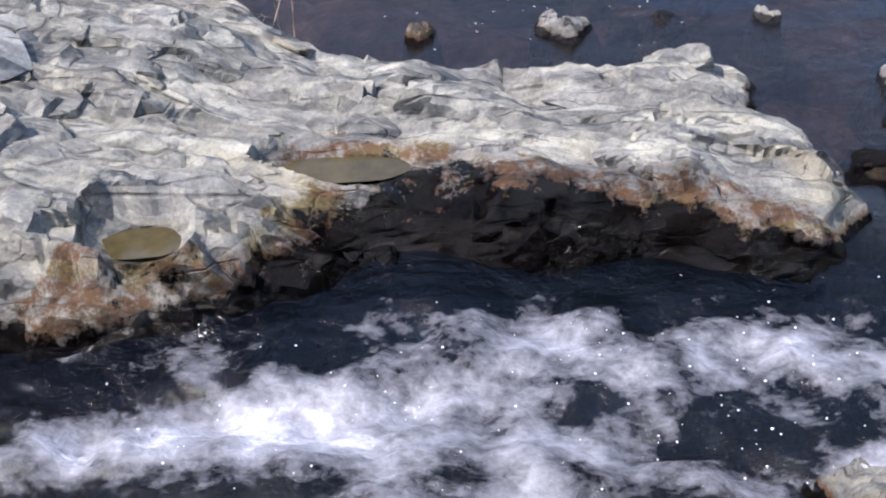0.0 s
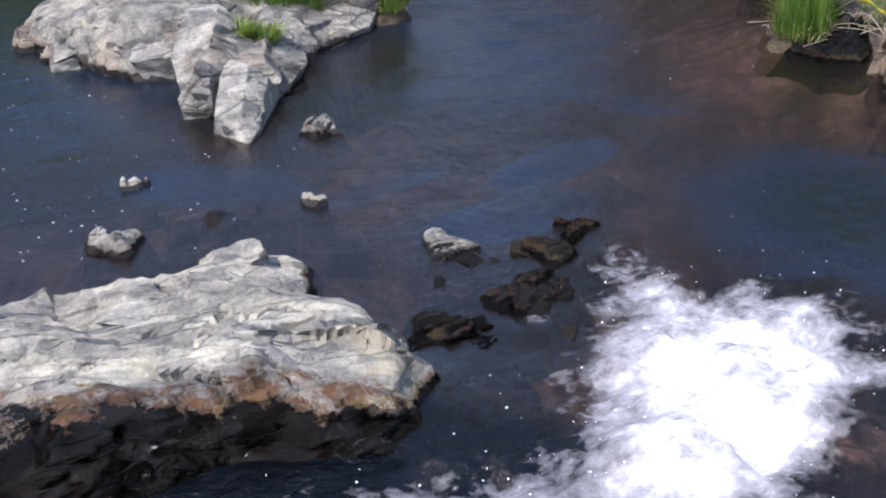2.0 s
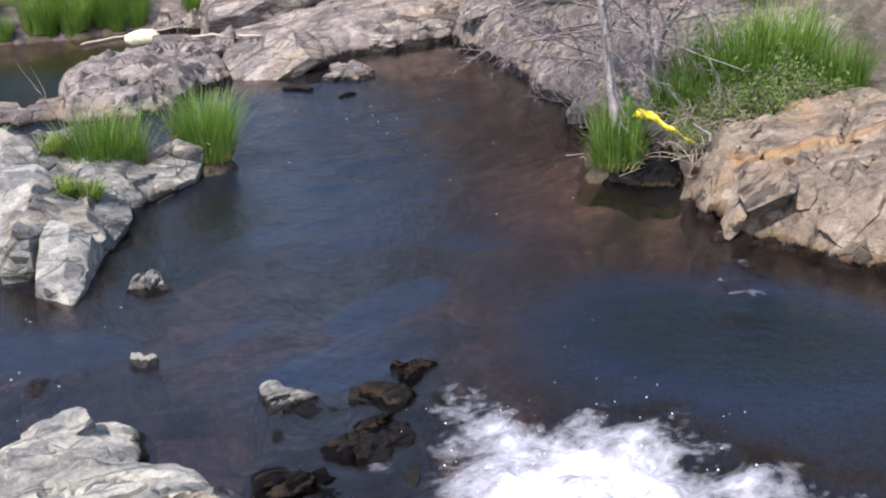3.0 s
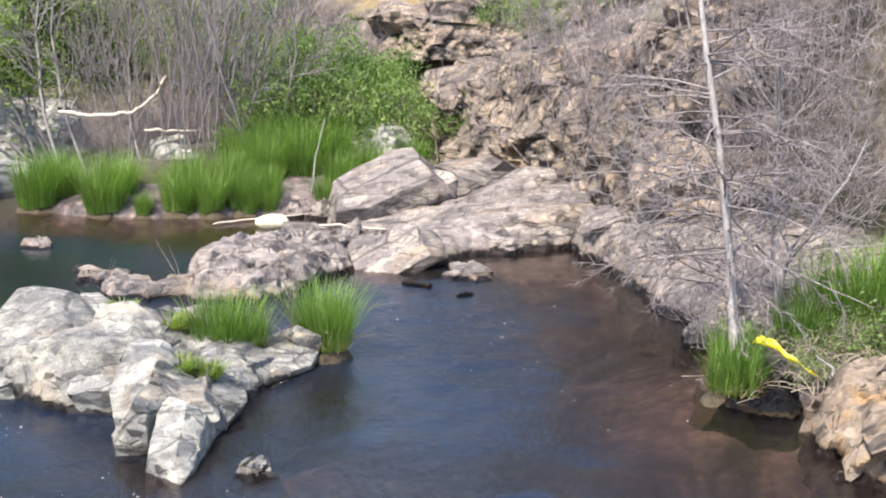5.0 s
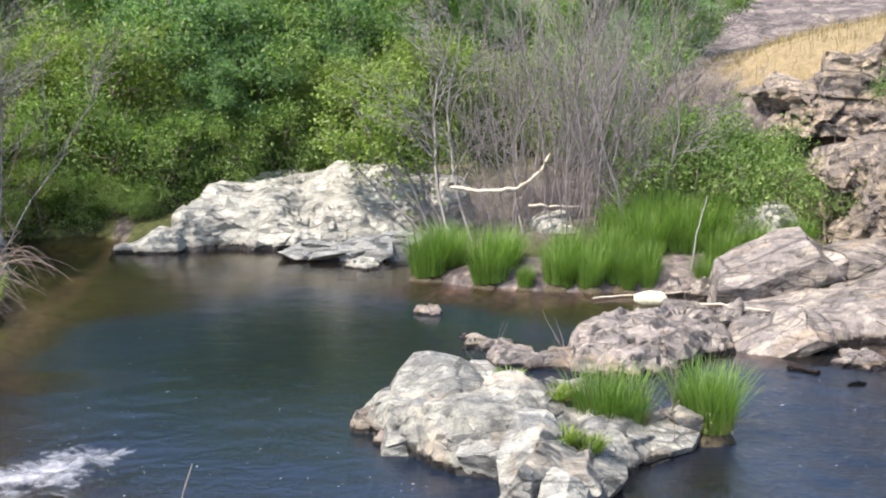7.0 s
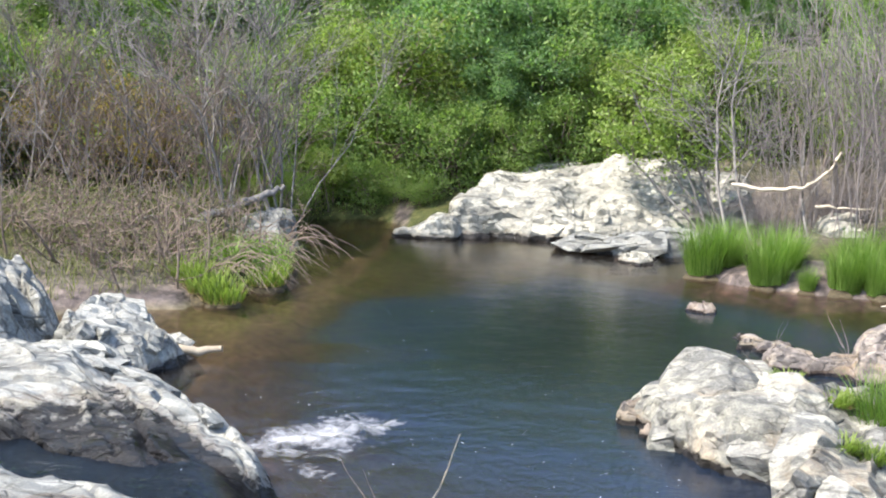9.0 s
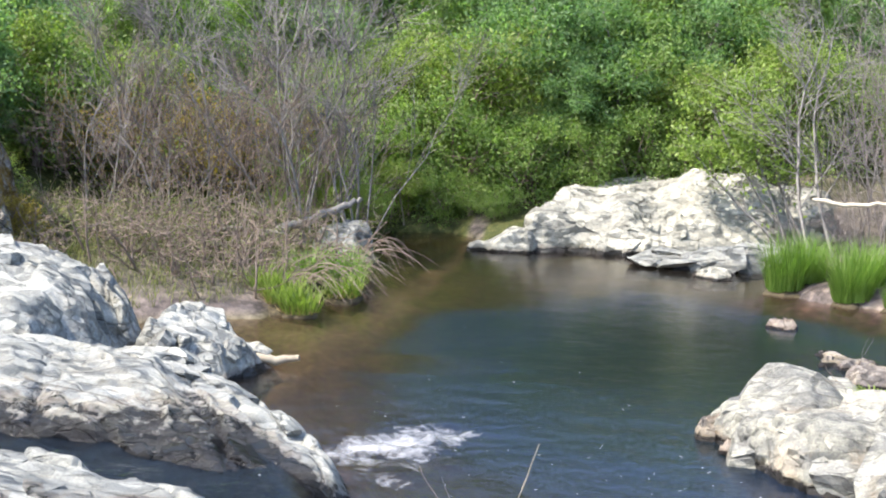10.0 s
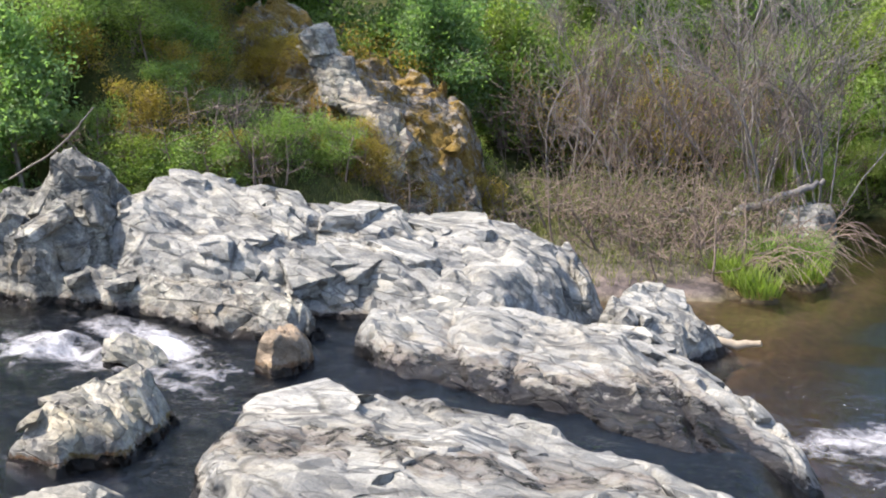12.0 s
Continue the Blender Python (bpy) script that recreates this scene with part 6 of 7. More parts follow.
# the dry tree on the low bank
def dry_bank_tree():
    rng = np.random.default_rng(301)
    root = thing("dry_tree", None, None, "leafless grey tree with long fine drooping twigs on the low bank", "bare tree")
    rise = np.linspace(0, 1, 12)
    spine = np.c_[-0.86 * rise + 0.05 * np.sin(7 * rise), 0.10 * rise + 0.03 * np.sin(9 * rise), 4.5 * rise - 0.1]
    v, f = tubes([(spine, np.interp(rise, [0, 0.1, 1], [0.060, 0.044, 0.011]))], 8)
    part("trunk", mesh_from("trunk", v, f), BARK_PALE, root)
    twigs = []
    for k in range(80):
        h = rng.uniform(0.14, 0.98)
        p = np.array([np.interp(h, rise, spine[:, j]) for j in range(3)])
        t = 2 * math.pi * ((0.382 * k) % 1.0) + rng.normal(0, 0.3)
        lift = rng.uniform(-0.05, 0.45)
        grow(rng, p, (math.cos(t), math.sin(t), lift), rng.uniform(0.8, 1.75) * (1.12 - 0.55 * h), 0.0135 - 0.005 * h, 2, twigs, 0.55, 8, 0.10, -0.10, 7, 0.42, hair=0.0024)
    v, f = tubes(twigs, 3)
    tagged(part("twiggery", mesh_from("twiggery", v, f), BARK_MAUVE, root), kind="stuff")
    return root


dry_tree = dry_bank_tree()
dry_tree.matrix_basis = pose(6.42, 8.2, 0.30)
bare_b = bare_tree("dry_tree", "slender leafless tree on the low bank", 303, 3.4, 2, 0.25, BARK_GREY, 9, 2, radius=0.012, base=0.1)
bare_b.matrix_basis = pose(7.4, 8.9, 0.35)

# the leafless thicket across the pool
thicket = bare_tree("bare_thicket", "grey leafless many-stemmed thicket across the pool", 311, 5.0, 9, 0.22, BARK_MAUVE, 7, 2, "shrub", 0.0105, "bare thickets", base=0.24, bend=0.08, fan=0.40, hair=0.0034)
thicket.matrix_basis = pose(3.5, 19.4, 0.4)
scrub = bare_tree("dry_scrub", "grey leafless scrub hanging over the cliff", 315, 2.0, 9, 0.6, BARK_MAUVE, 8, 2, "shrub", 0.010, "cliff scrub", base=0.2)
scrub.matrix_basis = pose(9.6, 11.2, 1.0)
for x, y, z, r, s in ((8.3, 11.8, 1.1, 60, 1.0), (9.0, 11.6, 2.2, 130, 0.9), (10.6, 11.0, 1.0, 200, 1.1), (8.0, 13.0, 1.6, 270, 0.9), (11.6, 11.2, 2.4, 20, 1.0), (7.6, 15.6, 2.2, 100, 0.9), (8.6, 12.2, 3.2, 160, 1.0), (10.2, 11.9, 3.2, 240, 1.0), (9.3, 11.3, 1.8, 300, 1.1), (10.0, 11.4, 2.4, 30, 1.1), (7.7, 14.2, 1.2, 70, 0.9), (11.0, 11.0, 3.4, 190, 1.0), (7.7, 16.4, 1.4, 340, 0.8),
                      (9.0, 10.8, 0.7, 15, 0.9), (12.2, 10.6, 1.3, 110, 1.1), (8.7, 11.4, 1.4, 45, 1.1), (9.5, 11.2, 2.9, 85, 1.0), (10.4, 11.2, 1.9, 165, 1.1), (8.2, 12.4, 2.3, 225, 1.0), (7.9, 13.6, 2.4, 285, 0.9), (11.3, 10.8, 1.7, 325, 1.0), (8.9, 11.9, 3.9, 5, 1.0), (6.9, 9.1, 0.2, 55, 0.5), (6.55, 8.7, 0.2, 155, 0.45), (7.5, 9.4, 0.3, 255, 0.55)):
    copy_thing(scrub, pose(x, y, z, 0, 0, r)).scale = (s, s, s)
for k, (x, y) in enumerate(((5.9, 20.9), (6.6, 21.6), (6.2, 22.8), (7.0, 23.6), (5.6, 22.0), (7.4, 22.6), (5.4, 23.6), (6.8, 24.8), (6.0, 24.4))):
    copy_thing(scrub, pose(x, y, height_at(x, y) - 0.1, 0, 0, 47 * k)).scale = (0.75, 0.75, 0.6)
for k, (x, y) in enumerate(((1.6, 20.0), (2.3, 20.6), (3.0, 20.4), (3.7, 21.0), (4.4, 20.6), (5.1, 21.2), (2.6, 21.6), (4.0, 21.8), (1.9, 19.2), (3.6, 19.9))):
    copy_thing(scrub, pose(x, y, max(height_at(x, y), 0.3) - 0.1, 0, 0, 61 * k)).scale = (0.8, 0.8, 0.55)
for x, y, r, s in ((3.3, 19.0, 150, 0.55), (2.3, 19.5, 250, 0.55), (4.1, 19.7, 200, 0.9), (2.9, 20.1, 80, 0.85), (4.9, 20.3, 40, 0.75)):
    copy_thing(thicket, pose(x, y, 0.4, 0, 0, r)).scale = (s, s, s)
slim = bare_tree("slim_bare_tree", "pale slim leafless tree behind the sedges", 313, 5.2, 1, 0.03, BARK_GREY, 14, 2, radius=0.0075, hair=0.0032, lean=(-0.13, 0.02), base=0, group="slim bare trees")
slim.matrix_basis = pose(1.35, 18.9, 0.3)
for x, y, r, s in ((1.72, 19.1, 10, 1.0), (4.25, 18.6, 100, 0.85), (4.6, 19.1, 190, 0.9), (2.6, 19.0, 350, 0.8)):
    copy_thing(slim, pose(x, y, 0.3, 0, 0, r)).scale = (s, s, s)

# the brown thicket on the brushy bank
brush = bare_tree("brown_brush", "brown dry brush with dense upright stems on the brushy bank", 321, 3.4, 13, 0.5, BARK_BROWN, 6, 2, "shrub", 0.009, "brushy bank brush", base=0.32, bend=0.14, fan=0.45, hair=0.0042)
brush.matrix_basis = pose(-7.8, 18.2, 0.4)
for x, y, r, s in ((-8.8, 18.0, 60, 1.0), (-9.6, 18.6, 130, 1.0), (-10.6, 18.2, 220, 0.95), (-8.4, 19.2, 300, 1.05), (-7.2, 19.0, 20, 0.9), (-10.0, 19.6, 170, 1.0)):
    copy_thing(brush, pose(x, y, 0.45, 0, 0, r)).scale = (s, s, s)
grey_bush = bare_tree("grey_bare_tree", "grey leafless tree rising out of the brush", 323, 5.4, 3, 0.42, BARK_GREY, 11, 2, radius=0.0085, base=0.15, fan=0.5, hair=0.0038, group="grey bare trees")
grey_bush.matrix_basis = pose(-6.7, 17.6, 0.5)
for x, y, r, s in ((-7.3, 18.6, 120, 1.0), (-10.4, 17.2, 240, 0.85), (-6.2, 18.6, 40, 0.85), (-8.9, 17.0, 320, 0.6), (-7.9, 19.6, 75, 1.0), (-9.2, 19.2, 145, 0.95), (-6.9, 19.4, 200, 0.95), (-5.9, 18.0, 290, 0.7)):
    copy_thing(grey_bush, pose(x, y, 0.5, 0, 0, r)).scale = (s, s, s)
low_brush = leafy_tree("low_brush", "olive low brush with fine dry twigs", 331, 1.1, 1.6, LEAF_OLIVE, 800, 0.022, BARK_BROWN, "shrub", 12, 0.1, "olive low brush")
low_brush.matrix_basis = pose(-6.6, 15.4, 0.3)
for x, y, r, s in ((-7.3, 15.6, 40, 1.1), (-8.0, 15.2, 90, 1.0), (-8.7, 15.6, 150, 1.1), (-7.7, 16.4, 200, 1.0), (-6.7, 16.5, 250, 0.9), (-9.4, 15.0, 300, 1.0), (-9.2, 16.2, 20, 1.0), (-7.0, 14.5, 70, 0.8), (-11.3, 11.2, 10, 0.7), (-11.7, 10.6, 95, 0.7), (-12.1, 11.0, 180, 0.8), (-11.0, 11.9, 260, 0.7), (-11.8, 11.8, 330, 0.8), (-10.6, 12.6, 45, 0.7), (-12.4, 10.1, 120, 0.7), (-10.2, 12.9, 215, 0.7), (-9.6, 13.2, 285, 0.7)):
    copy_thing(low_brush, pose(x, y, max(height_at(x, y), 0.2), 0, 0, r)).scale = (s, s, s)

# green hillside: a few kinds, many plants
kinds = [leafy_tree("hillside_tree", "deep green broadleaf tree on the hillside", 401, 4.6, 3.4, LEAF_DEEP, 19000, 0.054, group="hillside trees"),
         leafy_tree("hillside_tree", "mid green broadleaf tree on the hillside", 403, 4.2, 3.4, LEAF_MID, 19000, 0.054, group="hillside trees"),
         leafy_tree("hillside_shrub", "bright green rounded shrub on the hillside", 405, 2.6, 3.0, LEAF_MID, 11000, 0.050, BARK_BROWN, "shrub", 5, 0.05, "hillside shrubs"),
         leafy_tree("hillside_shrub", "yellow-green shrub on the hillside", 407, 3.0, 3.0, LEAF_LIME, 10000, 0.048, BARK_BROWN, "shrub", 5, 0.05, "hillside shrubs"),
         leafy_tree("hillside_shrub", "olive and rust shrub on the hillside", 409, 2.4, 2.8, LEAF_RUST, 9000, 0.042, BARK_BROWN, "shrub", 6, 0.05, "hillside shrubs")]
# The tree at (-15.0, 5.6) is added out of view to shade the stream outcrop.
spots = [[(-3.4, 23.6, 1.0), (-2.2, 23.9, 0.7), (-3.2, 23.0, 0.55), (-0.9, 24.4, 0.8), (-9.2, 24.5, 1.05), (2.8, 27.0, 0.7), (-12.6, 17.0, 0.8), (-5.6, 27.5, 1.1), (-14.5, 21.0, 1.1), (6.0, 29.5, 0.6), (-0.4, 26.5, 1.05), (-12.0, 25.5, 1.1), (-18.0, 17.5, 1.0), (7.6, 33.5, 0.9), (9.6, 38.5, 1.0), (12.6, 46.0, 1.2), (6.5, 38.0, 1.2), (-17.5, 9.0, 0.8), (-15.0, 5.6, 0.9), (-14.2, 8.4, 0.6), (-13.9, 9.2, 0.75), (-15.2, 10.2, 0.8), (-16.2, 11.6, 0.9), (-17.5, 14.5, 0.9)],
         [(-1.8, 24.6, 0.95), (-7.2, 25.6, 1.0), (-16.8, 15.2, 0.75), (-17.8, 16.4, 0.9), (-16.0, 16.0, 0.7), (0.8, 25.2, 0.9), (4.4, 26.6, 0.65), (-11.0, 22.5, 1.0), (-15.0, 17.0, 1.0), (-3.2, 28.5, 1.1), (-9.5, 28.5, 1.1), (-10.6, 24.0, 0.9), (-12.2, 22.8, 0.9), (2.0, 30.0, 0.8), (8.6, 36.0, 0.9), (5.2, 33.0, 1.0), (10.8, 42.5, 1.1), (15.2, 52.0, 1.3), (-18.5, 14.0, 0.8)],
         [(-5.4, 22.6, 0.9), (-1.7, 23.0, 0.7), (-2.5, 22.8, 0.6), (-0.8, 23.6, 0.7), (-6.6, 22.4, 0.85), (-15.3, 13.2, 0.6), (-15.8, 14.4, 0.7), (-16.4, 12.2, 0.7), (-3.9, 22.4, 0.7), (-8.4, 22.4, 1.0), (1.8, 24.2, 0.8), (-12.6, 19.6, 1.0), (-14.4, 15.8, 0.7), (5.6, 20.0, 0.75), (6.6, 19.8, 0.7), (-15.4, 12.6, 0.6), (-13.2, 11.2, 0.45), (4.6, 23.6, 1.0), (-14.0, 10.0, 0.5), (-15.5, 14.2, 0.6), (-13.0, 9.8, 0.4), (-10.6, 21.8, 0.9), (-2.4, 24.0, 1.0), (-16.5, 13.0, 0.8), (-17.5, 11.0, 0.9), (-13.0, 11.9, 0.6), (-12.3, 10.4, 0.5), (-11.9, 11.2, 0.42), (-13.6, 12.6, 0.7), (-12.0, 9.9, 0.40), (-11.2, 11.3, 0.34), (-10.8, 12.0, 0.3), (-12.7, 10.9, 0.5), (-11.5, 10.6, 0.3), (-12.1, 12.0, 0.4)],
         [(-5.0, 23.8, 0.9), (-0.6, 23.2, 0.85), (-7.6, 23.4, 0.9), (-13.6, 18.2, 0.9), (-16.2, 11.4, 0.6), (3.4, 23.8, 0.8), (-11.6, 20.6, 1.0), (-14.4, 13.6, 0.5), (-6.0, 23.2, 1.1), (-13.4, 10.6, 0.4), (0.9, 23.9, 0.9)],
         [(-13.6, 16.4, 0.8), (-14.2, 12.8, 0.5), (-15.0, 13.8, 0.6), (-15.2, 12.4, 0.5), (-15.9, 13.5, 0.5), (-11.2, 20.4, 0.9), (-14.6, 14.9, 0.5), (-9.8, 21.2, 0.9), (-14.2, 11.4, 0.5), (-10.2, 14.6, 0.34), (-10.9, 12.4, 0.30), (-12.6, 12.4, 0.5), (-12.4, 11.5, 0.55), (-11.4, 12.0, 0.40), (-12.9, 10.7, 0.5), (-10.4, 12.2, 0.3), (-11.6, 10.6, 0.3)]]
OUTCROP_FRONT = [(-9.8, 14.2), (-10.0, 11.2), (-11.5, 10.3), (-13.0, 10.3), (-14.6, 11.4), (-14.9, 15.2), (-12, 16)]
for kind_root, places in zip(kinds, spots):
    for k, (x, y, s) in enumerate(places):
        if k and s > 0.36 and float(inside_distance(np.array([x]), np.array([y]), OUTCROP_FRONT)[0]) > 0:
            continue
        z = height_at(x, y)
        if k == 0:
            kind_root.matrix_basis = pose(x, y, z)
            kind_root.scale = (s, s, s)
        else:
            c = copy_thing(kind_root, pose(x, y, z, 0, 0, 57 * k + 23))
            c.scale = (s, s, s)
for k, (x, y, s) in enumerate(((-6.9, 21.0, 0.42), (-6.3, 21.7, 0.45), (-5.5, 22.0, 0.40), (-7.4, 20.4, 0.45), (-4.9, 22.1, 0.34), (-6.7, 20.0, 0.30), (-8.0, 21.0, 0.5), (-7.0, 22.0, 0.55), (-4.3, 21.7, 0.26))):
    copy_thing(kinds[2 + k % 2], pose(x, y, max(height_at(x, y), 0.1) - 0.05, 0, 0, 77 * k)).scale = (s, s, s)
rng = np.random.default_rng(97)
made = 0
while made < 46:
    x, y = rng.uniform(-17.5, -10.8), rng.uniform(9.4, 16.5)
    if float(inside_distance(np.array([x]), np.array([y]), OUTCROP_FRONT)[0]) > 0 or x > -11.4 and y < 10.6:
        continue
    s = rng.uniform(0.22, 0.42)
    copy_thing(kinds[(2, 4, 3, 4, 2)[made % 5]], pose(x, y, height_at(x, y) - 0.1, 0, 0, rng.uniform(0, 360))).scale = (s * 1.2, s * 1.2, s)
    made += 1
# the shrubby slope beside the outcrop
for k, (x, y, s) in enumerate(((-13.9, 11.3, 0.34), (-13.45, 11.5, 0.30), (-13.0, 11.15, 0.30), (-14.3, 11.9, 0.36), (-14.5, 12.6, 0.34), (-14.7, 13.1, 0.36), (-13.8, 12.0, 0.30), (-13.3, 10.8, 0.34),
                               (-12.65, 10.75, 0.26), (-14.1, 12.5, 0.28), (-14.2, 11.1, 0.40), (-13.3, 11.95, 0.24), (-12.9, 11.5, 0.24), (-15.1, 12.0, 0.42), (-15.2, 12.9, 0.42), (-12.3, 11.1, 0.22))):
    copy_thing(kinds[(3, 2, 4, 3, 2, 4, 3)[k % 7]], pose(x, y, height_at(x, y) - 0.1, 0, 0, 67 * k)).scale = (s * 1.25, s * 1.25, s)
rng = np.random.default_rng(173)
for k in range(30):
    x = rng.uniform(-14.4, -10.2)
    y = rng.uniform(12.2, 13.6)
    inner, _, top = rock_body(np.array([x]), np.array([y]), OUTCROP["outline"], OUTCROP["tops"], 0.4, 0.6, 2.4, 2.6, 0.10, 171)
    line = -11.94 + 1.52 * (3.4 - top[0]) / 1.55
    if inner[0] < 0.05 or abs(x - line) < 0.35:
        continue
    s = rng.uniform(0.13, 0.24)
    copy_thing(kinds[4], pose(x, y, top[0] - 0.12, 0, 0, rng.uniform(0, 360))).scale = (s * 1.5, s * 1.5, s)
# the sunlit willow over the white rock and the leafy bramble on the right
def leaning_willow():
    rng = np.random.default_rng(421)
    root = thing("willow", None, None, "sunlit yellow-green willow leaning over the white rock", "tree")
    stems, twigs = [], []
    for foot, top in (((1.1, 20.1, 0.3), (-0.4, 20.3, 2.7)), ((1.0, 20.0, 0.3), (0.3, 20.2, 3.2)), ((1.2, 20.2, 0.3), (0.8, 20.4, 2.5)), ((0.9, 19.9, 0.25), (-0.7, 20.1, 1.9)), ((1.3, 20.0, 0.3), (1.0, 20.0, 1.5))):
        t = np.linspace(0, 1, 9)[:, None]
        path = np.array(foot) * (1 - t) + np.array(top) * t + np.c_[-0.25 * np.sin(t * math.pi), 0 * t, 0.22 * np.sin(t * math.pi)] + rng.normal(0, 0.015, (9, 3))
        stems.append((path, np.linspace(0.032, 0.009, 9)))
        for _ in range(16):
            k = rng.uniform(0.25, 1)
            p = np.array([np.interp(k, t[:, 0], path[:, j]) for j in range(3)])
            grow(rng, p, (rng.normal(-0.2, 0.8), rng.normal(0, 0.7), rng.uniform(-0.2, 0.9)), rng.uniform(0.3, 0.75), 0.008, 1, twigs, 0.6, 4, 0.15, 0.0, 5, hair=0.003)
    for path in stems:
        v, f = tubes([path], 6)
        part("trunk", mesh_from("trunk", v, f), BARK_GREY, root)
    v, f = tubes(twigs, 3)
    part("branchwork", mesh_from("branchwork", v, f), BARK_GREY, root)
    tips = np.concatenate([p[2:] for p, _ in twigs])
    high = tips[tips[:, 2] > 1.55]
    places = np.concatenate([clumps(rng, high, 3800, 0.11), clumps(rng, tips, 600, 0.08)])
    v, f = leaves(rng, places, 0.045)
    part("crown", mesh_from("crown", v, f, False), LEAF_WILLOW, root)


leaning_willow()
bramble = leafy_tree("bramble", "leafy green bramble above the sedges", 423, 1.5, 2.4, LEAF_MID, 3600, 0.045, BARK_BROWN, "shrub", 7, 0.1, "brambles")
bramble.matrix_basis = pose(5.6, 19.0, 0.6)
for x, y, z, r, s in ((6.6, 18.6, 0.6, 70, 0.9), (7.2, 18.2, 0.6, 140, 0.7), (6.2, 19.9, 0.6, 210, 1.0), (5.0, 19.4, 0.6, 280, 0.9), (6.9, 20.3, 1.0, 20, 0.8),
                      (8.7, 17.4, 2.7, 100, 0.55), (9.2, 16.4, 3.2, 180, 0.6), (8.9, 18.6, 2.8, 250, 0.5)):
    copy_thing(bramble, pose(x, y, z, 0, 0, r)).scale = (s, s, s)
herb = leafy_tree("bank_herbs", "green leafy herbs on the low bank", 425, 0.8, 0.9, LEAF_MID, 1400, 0.03, BARK_BROWN, "shrub", 6, 0.05, "low bank herbs")
herb.matrix_basis = pose(7.4, 7.75, 0.32)
herb.scale = (0.62, 0.62, 0.7)
for x, y, r, s in ((7.0, 7.95, 70, 0.38), (7.75, 7.95, 140, 0.5), (6.85, 7.55, 200, 0.3), (8.3, 8.0, 260, 0.8)):
    copy_thing(herb, pose(x, y, max(height_at(x, y), 0.3), 0, 0, r)).scale = (s, s, s)
for x, y, r, s in ((8.2, 8.6, 30, 1.7), (8.5, 8.35, 120, 1.8), (7.95, 8.75, 210, 1.5), (8.75, 7.75, 300, 1.1), (8.85, 8.6, 75, 1.6)):
    copy_thing(tuft_d, pose(x, y, max(height_at(x, y), 0.3), 0, 0, r)).scale = (s, s, s)

# dead stems littering the low bank
rng = np.random.default_rng(53)
litter = []
for k in range(150):
    x, y = rng.normal(6.95, 0.42), rng.normal(7.85, 0.32)
    z = max(height_at(x, y), 0.16) + rng.uniform(0.0, 0.08)
    t = rng.uniform(0, 2 * math.pi)
    ln, rise = rng.uniform(0.12, 0.45), rng.uniform(-0.02, 0.22)
    u = np.linspace(0, 1, 5)
    litter.append((np.c_[x + ln * u * math.cos(t), y + ln * u * math.sin(t), z + rise * np.sin(u * 2.4)], np.linspace(0.006, 0.0025, 5)))
v, f = tubes(litter, 4)
thing("dead_stems", mesh_from("dead_stems", v, f), BARK_DRIFT, "dead brown stems littering the low bank", "dry stems", kind="stuff")

# dry golden grass on the slope above the cliff
rng = np.random.default_rng(77)
v, f = blade_mesh(rng, 9000, 0.35, 0.7, 0.01, 0.006)
gxy = np.c_[rng.uniform(7.2, 20, 9000), rng.uniform(20.5, 42, 9000)]
gz_ = ground_height(gxy[:, 0], gxy[:, 1])
v = v + np.repeat(np.c_[gxy, gz_ - 0.02], 8, axis=0)
thing("dry_grass", mesh_from("dry_grass", v, f, False), STRAW, "golden dry grass on the slope above the cliff", "grass", kind="stuff")


rng = np.random.default_rng(79)
v, f = blade_mesh(rng, 14000, 0.20, 0.8, 0.01, 0.006)
gxy = np.c_[rng.uniform(-14, -6.3, 14000), rng.uniform(10.5, 17.5, 14000)]
gz_ = ground_height(gxy[:, 0], gxy[:, 1])
v = v + np.repeat(np.c_[gxy, np.where(gz_ < 0.15, -3, gz_ - 0.02)], 8, axis=0)
thing("bank_grass", mesh_from("bank_grass", v, f, False), LEAF_OLIVE, "short olive grass and herbs behind the rocks", "grass", kind="stuff")


# ---- driftwood, sticks and small finds ----
def stick(name, label, points, radius, material, category="branch", sides=6, group=""):
    pts = np.array(points, float)
    t, fine = np.linspace(0, 1, len(pts)), np.linspace(0, 1, 4 * len(pts))
    sm = np.stack([np.interp(fine, t, pts[:, k]) for k in range(3)], 1)
    sm[1:-1] = (sm[:-2] + 2 * sm[1:-1] + sm[2:]) / 4
    rng_ = np.random.default_rng(len(name) + int(abs(pts[0, 0]) * 100))
    sm += rng_.normal(0, radius * 0.25, sm.shape)
    rad = radius * np.linspace(1, 0.45, len(sm)) * rng_.uniform(0.85, 1.15, len(sm))
    rad[0] *= 0.6
    v_, f_ = tubes([(sm, rad)], sides)
    return thing(name, mesh_from(name, v_, f_), material, label, category, group)


stick("bleached_branch", "bleached driftwood branch caught in the thicket", [(1.3, 19.0, 1.25), (1.74, 19.0, 1.16), (2.15, 19.0, 1.17), (2.5, 19.0, 1.24), (2.84, 19.0, 1.52), (2.96, 19.0, 1.81)], 0.042, BARK_BLEACHED)
stick("bleached_branch", "bleached stick lying in the thicket", [(2.6, 18.9, 0.93), (2.97, 18.9, 0.92), (3.45, 18.9, 0.91)], 0.028, BARK_BLEACHED)
stick("fallen_log", "grey fallen log lying in the brush", [(-7.3, 17.1, 0.48), (-6.9, 17.35, 0.64), (-6.54, 17.6, 0.78), (-6.2, 17.8, 0.94), (-5.9, 18.0, 1.03)], 0.095, BARK_GREY, "log", 8)
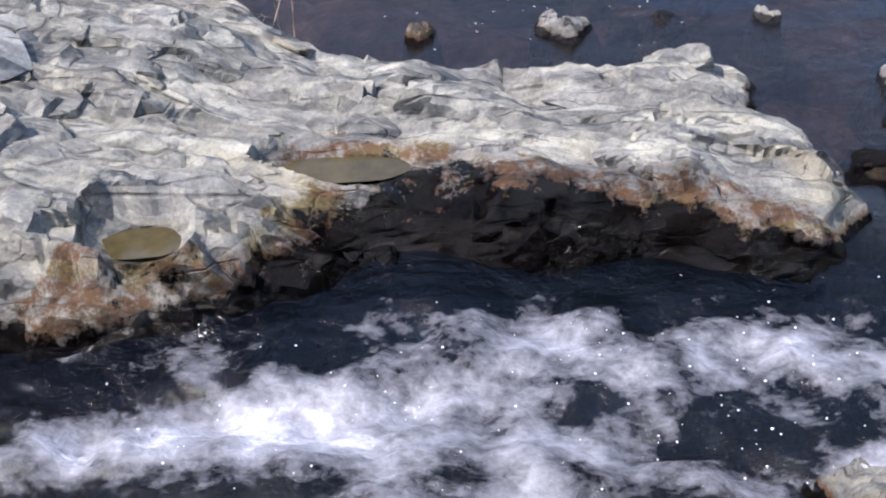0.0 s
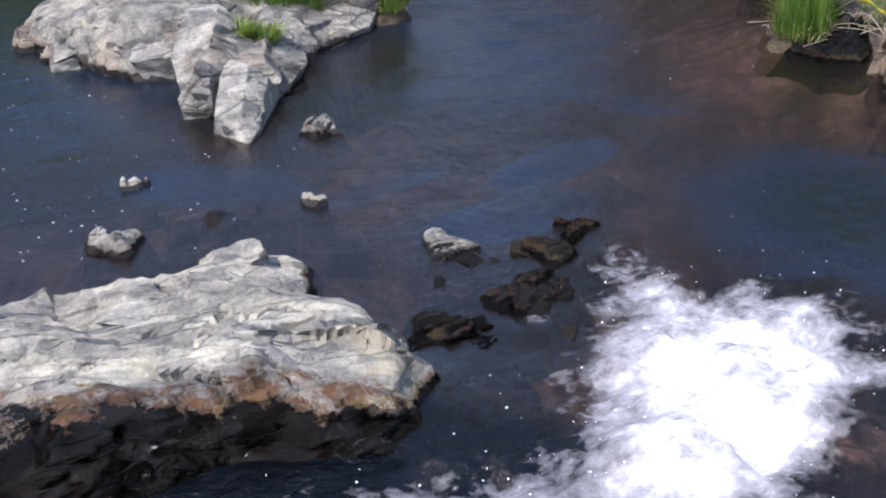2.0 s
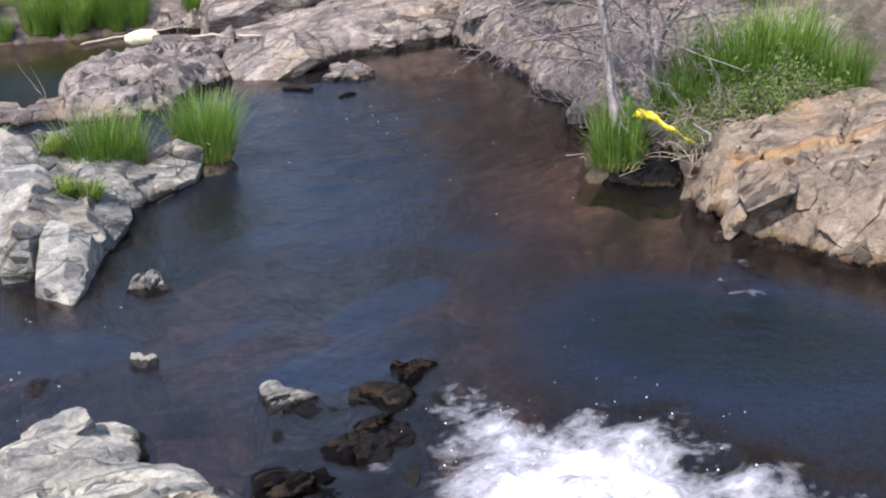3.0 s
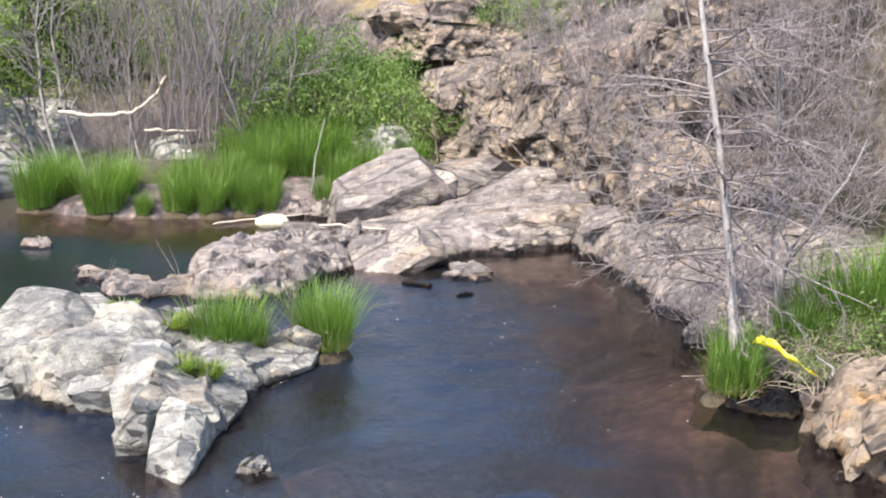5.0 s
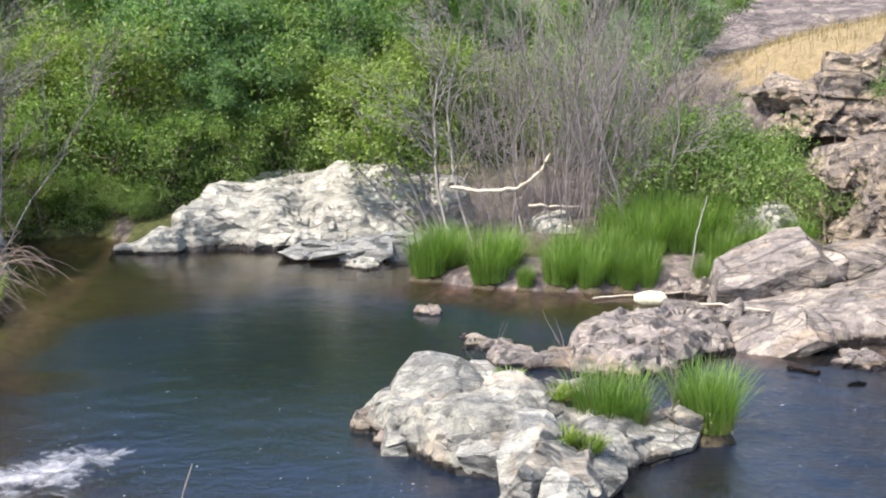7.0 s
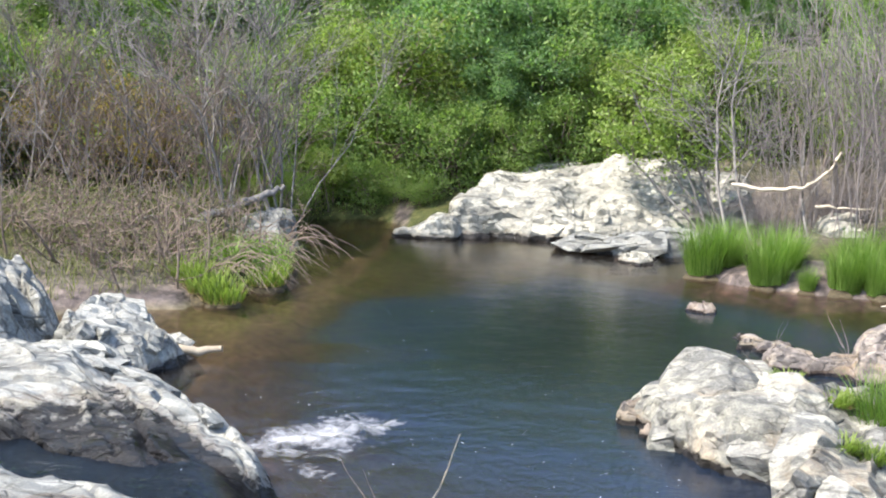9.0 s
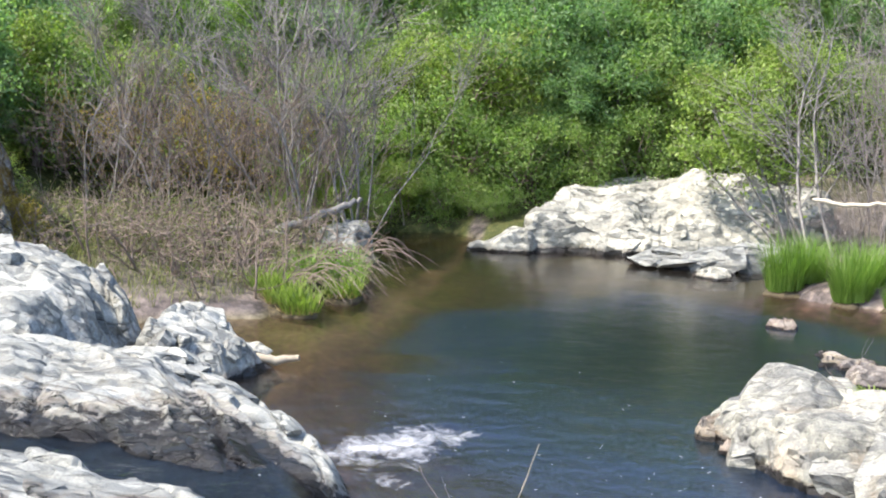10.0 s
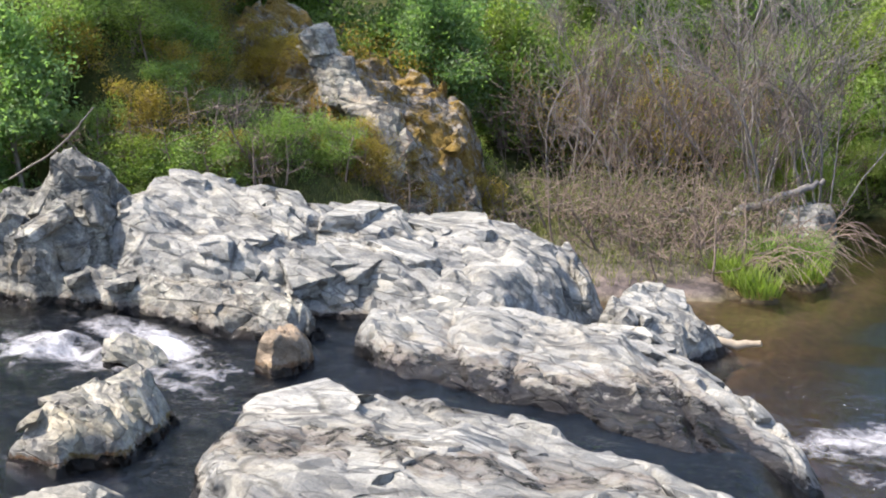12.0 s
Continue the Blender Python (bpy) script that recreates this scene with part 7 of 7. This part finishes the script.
stick("fallen_log", "pale log lying along the brush", [(-9.0, 16.6, 0.6), (-7.8, 16.8, 0.66), (-6.9, 17.0, 0.6)], 0.06, BARK_GREY, "log", 8)
stick("driftwood_log", "cream driftwood end reaching into the pool", [(-5.46, 11.2, 0.16), (-5.02, 11.5, 0.10), (-4.58, 11.62, 0.07)], 0.085, BARK_DRIFT, "log", 8)
stick("driftwood", "bleached sticks lying on the rock bar", [(4.0, 14.1, 0.34), (4.5, 14.2, 0.30), (5.0, 13.9, 0.28)], 0.025, BARK_BLEACHED)
stick("driftwood", "bleached stick along the waterline", [(3.1, 15.8, 0.03), (3.6, 16.0, 0.03), (4.2, 16.02, 0.05), (4.6, 15.95, 0.10)], 0.016, BARK_BLEACHED)
stick("stick", "pale upright stick on the bank", [(4.75, 16.6, 0.2), (4.8, 16.6, 0.8), (4.95, 16.6, 1.4)], 0.012, BARK_PALE)
stick("stick", "bent dry twig on the low bank", [(6.75, 7.35, 0.15), (6.8, 7.35, 0.42), (6.62, 7.4, 0.55)], 0.018, BARK_PALE)
stick("stick", "pale twig leaning over the pool edge", [(-1.50, 6.08, 0.24), (-1.38, 6.16, 0.55), (-1.16, 6.28, 0.90), (-1.06, 6.34, 1.22)], 0.006, BARK_DRIFT)
stick("stick", "pale dry branch leaning out over the stream", [(-12.57, 8.0, 1.95), (-11.7, 8.0, 2.28), (-11.24, 8.0, 2.55), (-10.86, 8.0, 2.83)], 0.015, BARK_GREY)
sapling = bare_tree("bare_sapling", "thin bare sapling rooted in the rock", 341, 1.0, 2, 0.35, BARK_BROWN, 6, 1, "sapling", 0.011, "bare saplings", base=0.03, hair=0.0036)
sapling.matrix_basis = pose(1.86, 10.1, 0.25)
for x, y, z, r, s in ((2.66, 9.66, 0.1, 80, 1.15), (1.1, 10.5, 0.5, 160, 0.6), (2.75, 10.1, 0.1, 260, 1.0), (-1.36, 6.14, 0.22, 40, 0.95), (-1.5, 6.2, 0.22, 200, 0.7)):
    copy_thing(sapling, pose(x, y, z, 0, 0, r)).scale = (s, s, s)

# arching stems over the bank
rng = np.random.default_rng(88)
arcs = []
for k in range(80):
    x, y = -5.9 + rng.normal(0, 0.35), 15.8 + rng.uniform(-1.4, 1.5)
    reach, up = rng.uniform(0.5, 1.35), rng.uniform(0.10, 0.55)
    t = np.linspace(0, 1, 9)
    a = rng.normal(-0.15, 0.35)
    arcs.append((np.c_[x + reach * t * math.cos(a), y + reach * t * math.sin(a), 0.3 + up * np.sin(t * math.pi * 0.85) * 1.0 - 0.28 * t], np.linspace(0.007, 0.003, 9)))
v, f = tubes(arcs, 4)
thing("arching_stems", mesh_from("arching_stems", v, f), BARK_BROWN, "dry arching stems drooping to the water", "dry stems", kind="stuff")


def cream_stone(x, y, z, size, label):
    bm = bmesh.new()
    bmesh.ops.create_icosphere(bm, subdivisions=3, radius=1.0)
    for vert in bm.verts:
        k = 1 + 0.12 * noise.noise(vert.co * 1.7)
        vert.co = Vector((vert.co.x * size * 1.35 * k, vert.co.y * size * 0.8 * k, vert.co.z * size * 0.62 * k))
    me = bpy.data.meshes.new("stone")
    bm.to_mesh(me)
    bm.free()
    me.polygons.foreach_set("use_smooth", np.full(len(me.polygons), True))
    ob = thing("cream_stone", me, STONE_CREAM, label, "stone")
    ob.matrix_basis = pose(x, y, z, 0, 4, 8)


cream_stone(3.92, 15.62, 0.06, 0.19, "smooth cream stone lying in the shallows")

cream_stone(-5.35, 11.0, 0.06, 0.15, "smooth cream stone beside the driftwood")
cream_stone(-5.12, 11.22, 0.03, 0.11, "small cream stone beside the driftwood")

# yellow plastic strip draped by the tree
strip = np.array([(6.38, 8.02, 0.42), (6.42, 7.92, 0.56), (6.5, 7.78, 0.52), (6.56, 7.66, 0.46), (6.62, 7.54, 0.40), (6.68, 7.46, 0.36)])
t = np.linspace(0, 1, 24)
line = np.stack([np.interp(t, np.linspace(0, 1, 6), strip[:, k]) for k in range(3)], 1)
line[:, 2] += 0.012 * np.sin(t * 19)
across = np.stack([0.035 * np.cos(3 * t), 0.02 * np.sin(2 * t), 0.03 * np.ones_like(t)], 1)
sv = np.concatenate([line - across, line + across, line + across + (0.004, 0.004, 0), line - across + (0.004, 0.004, 0)])
n24 = 24
sf = [(i + a * n24, i + 1 + a * n24, i + 1 + b * n24, i + b * n24) for i in range(n24 - 1) for a, b in ((0, 1), (1, 2), (2, 3), (3, 0))]
thing("yellow_strip", mesh_from("yellow_strip", sv, sf), YELLOW, "bright yellow plastic strip draped over the bank grass", "plastic strip")
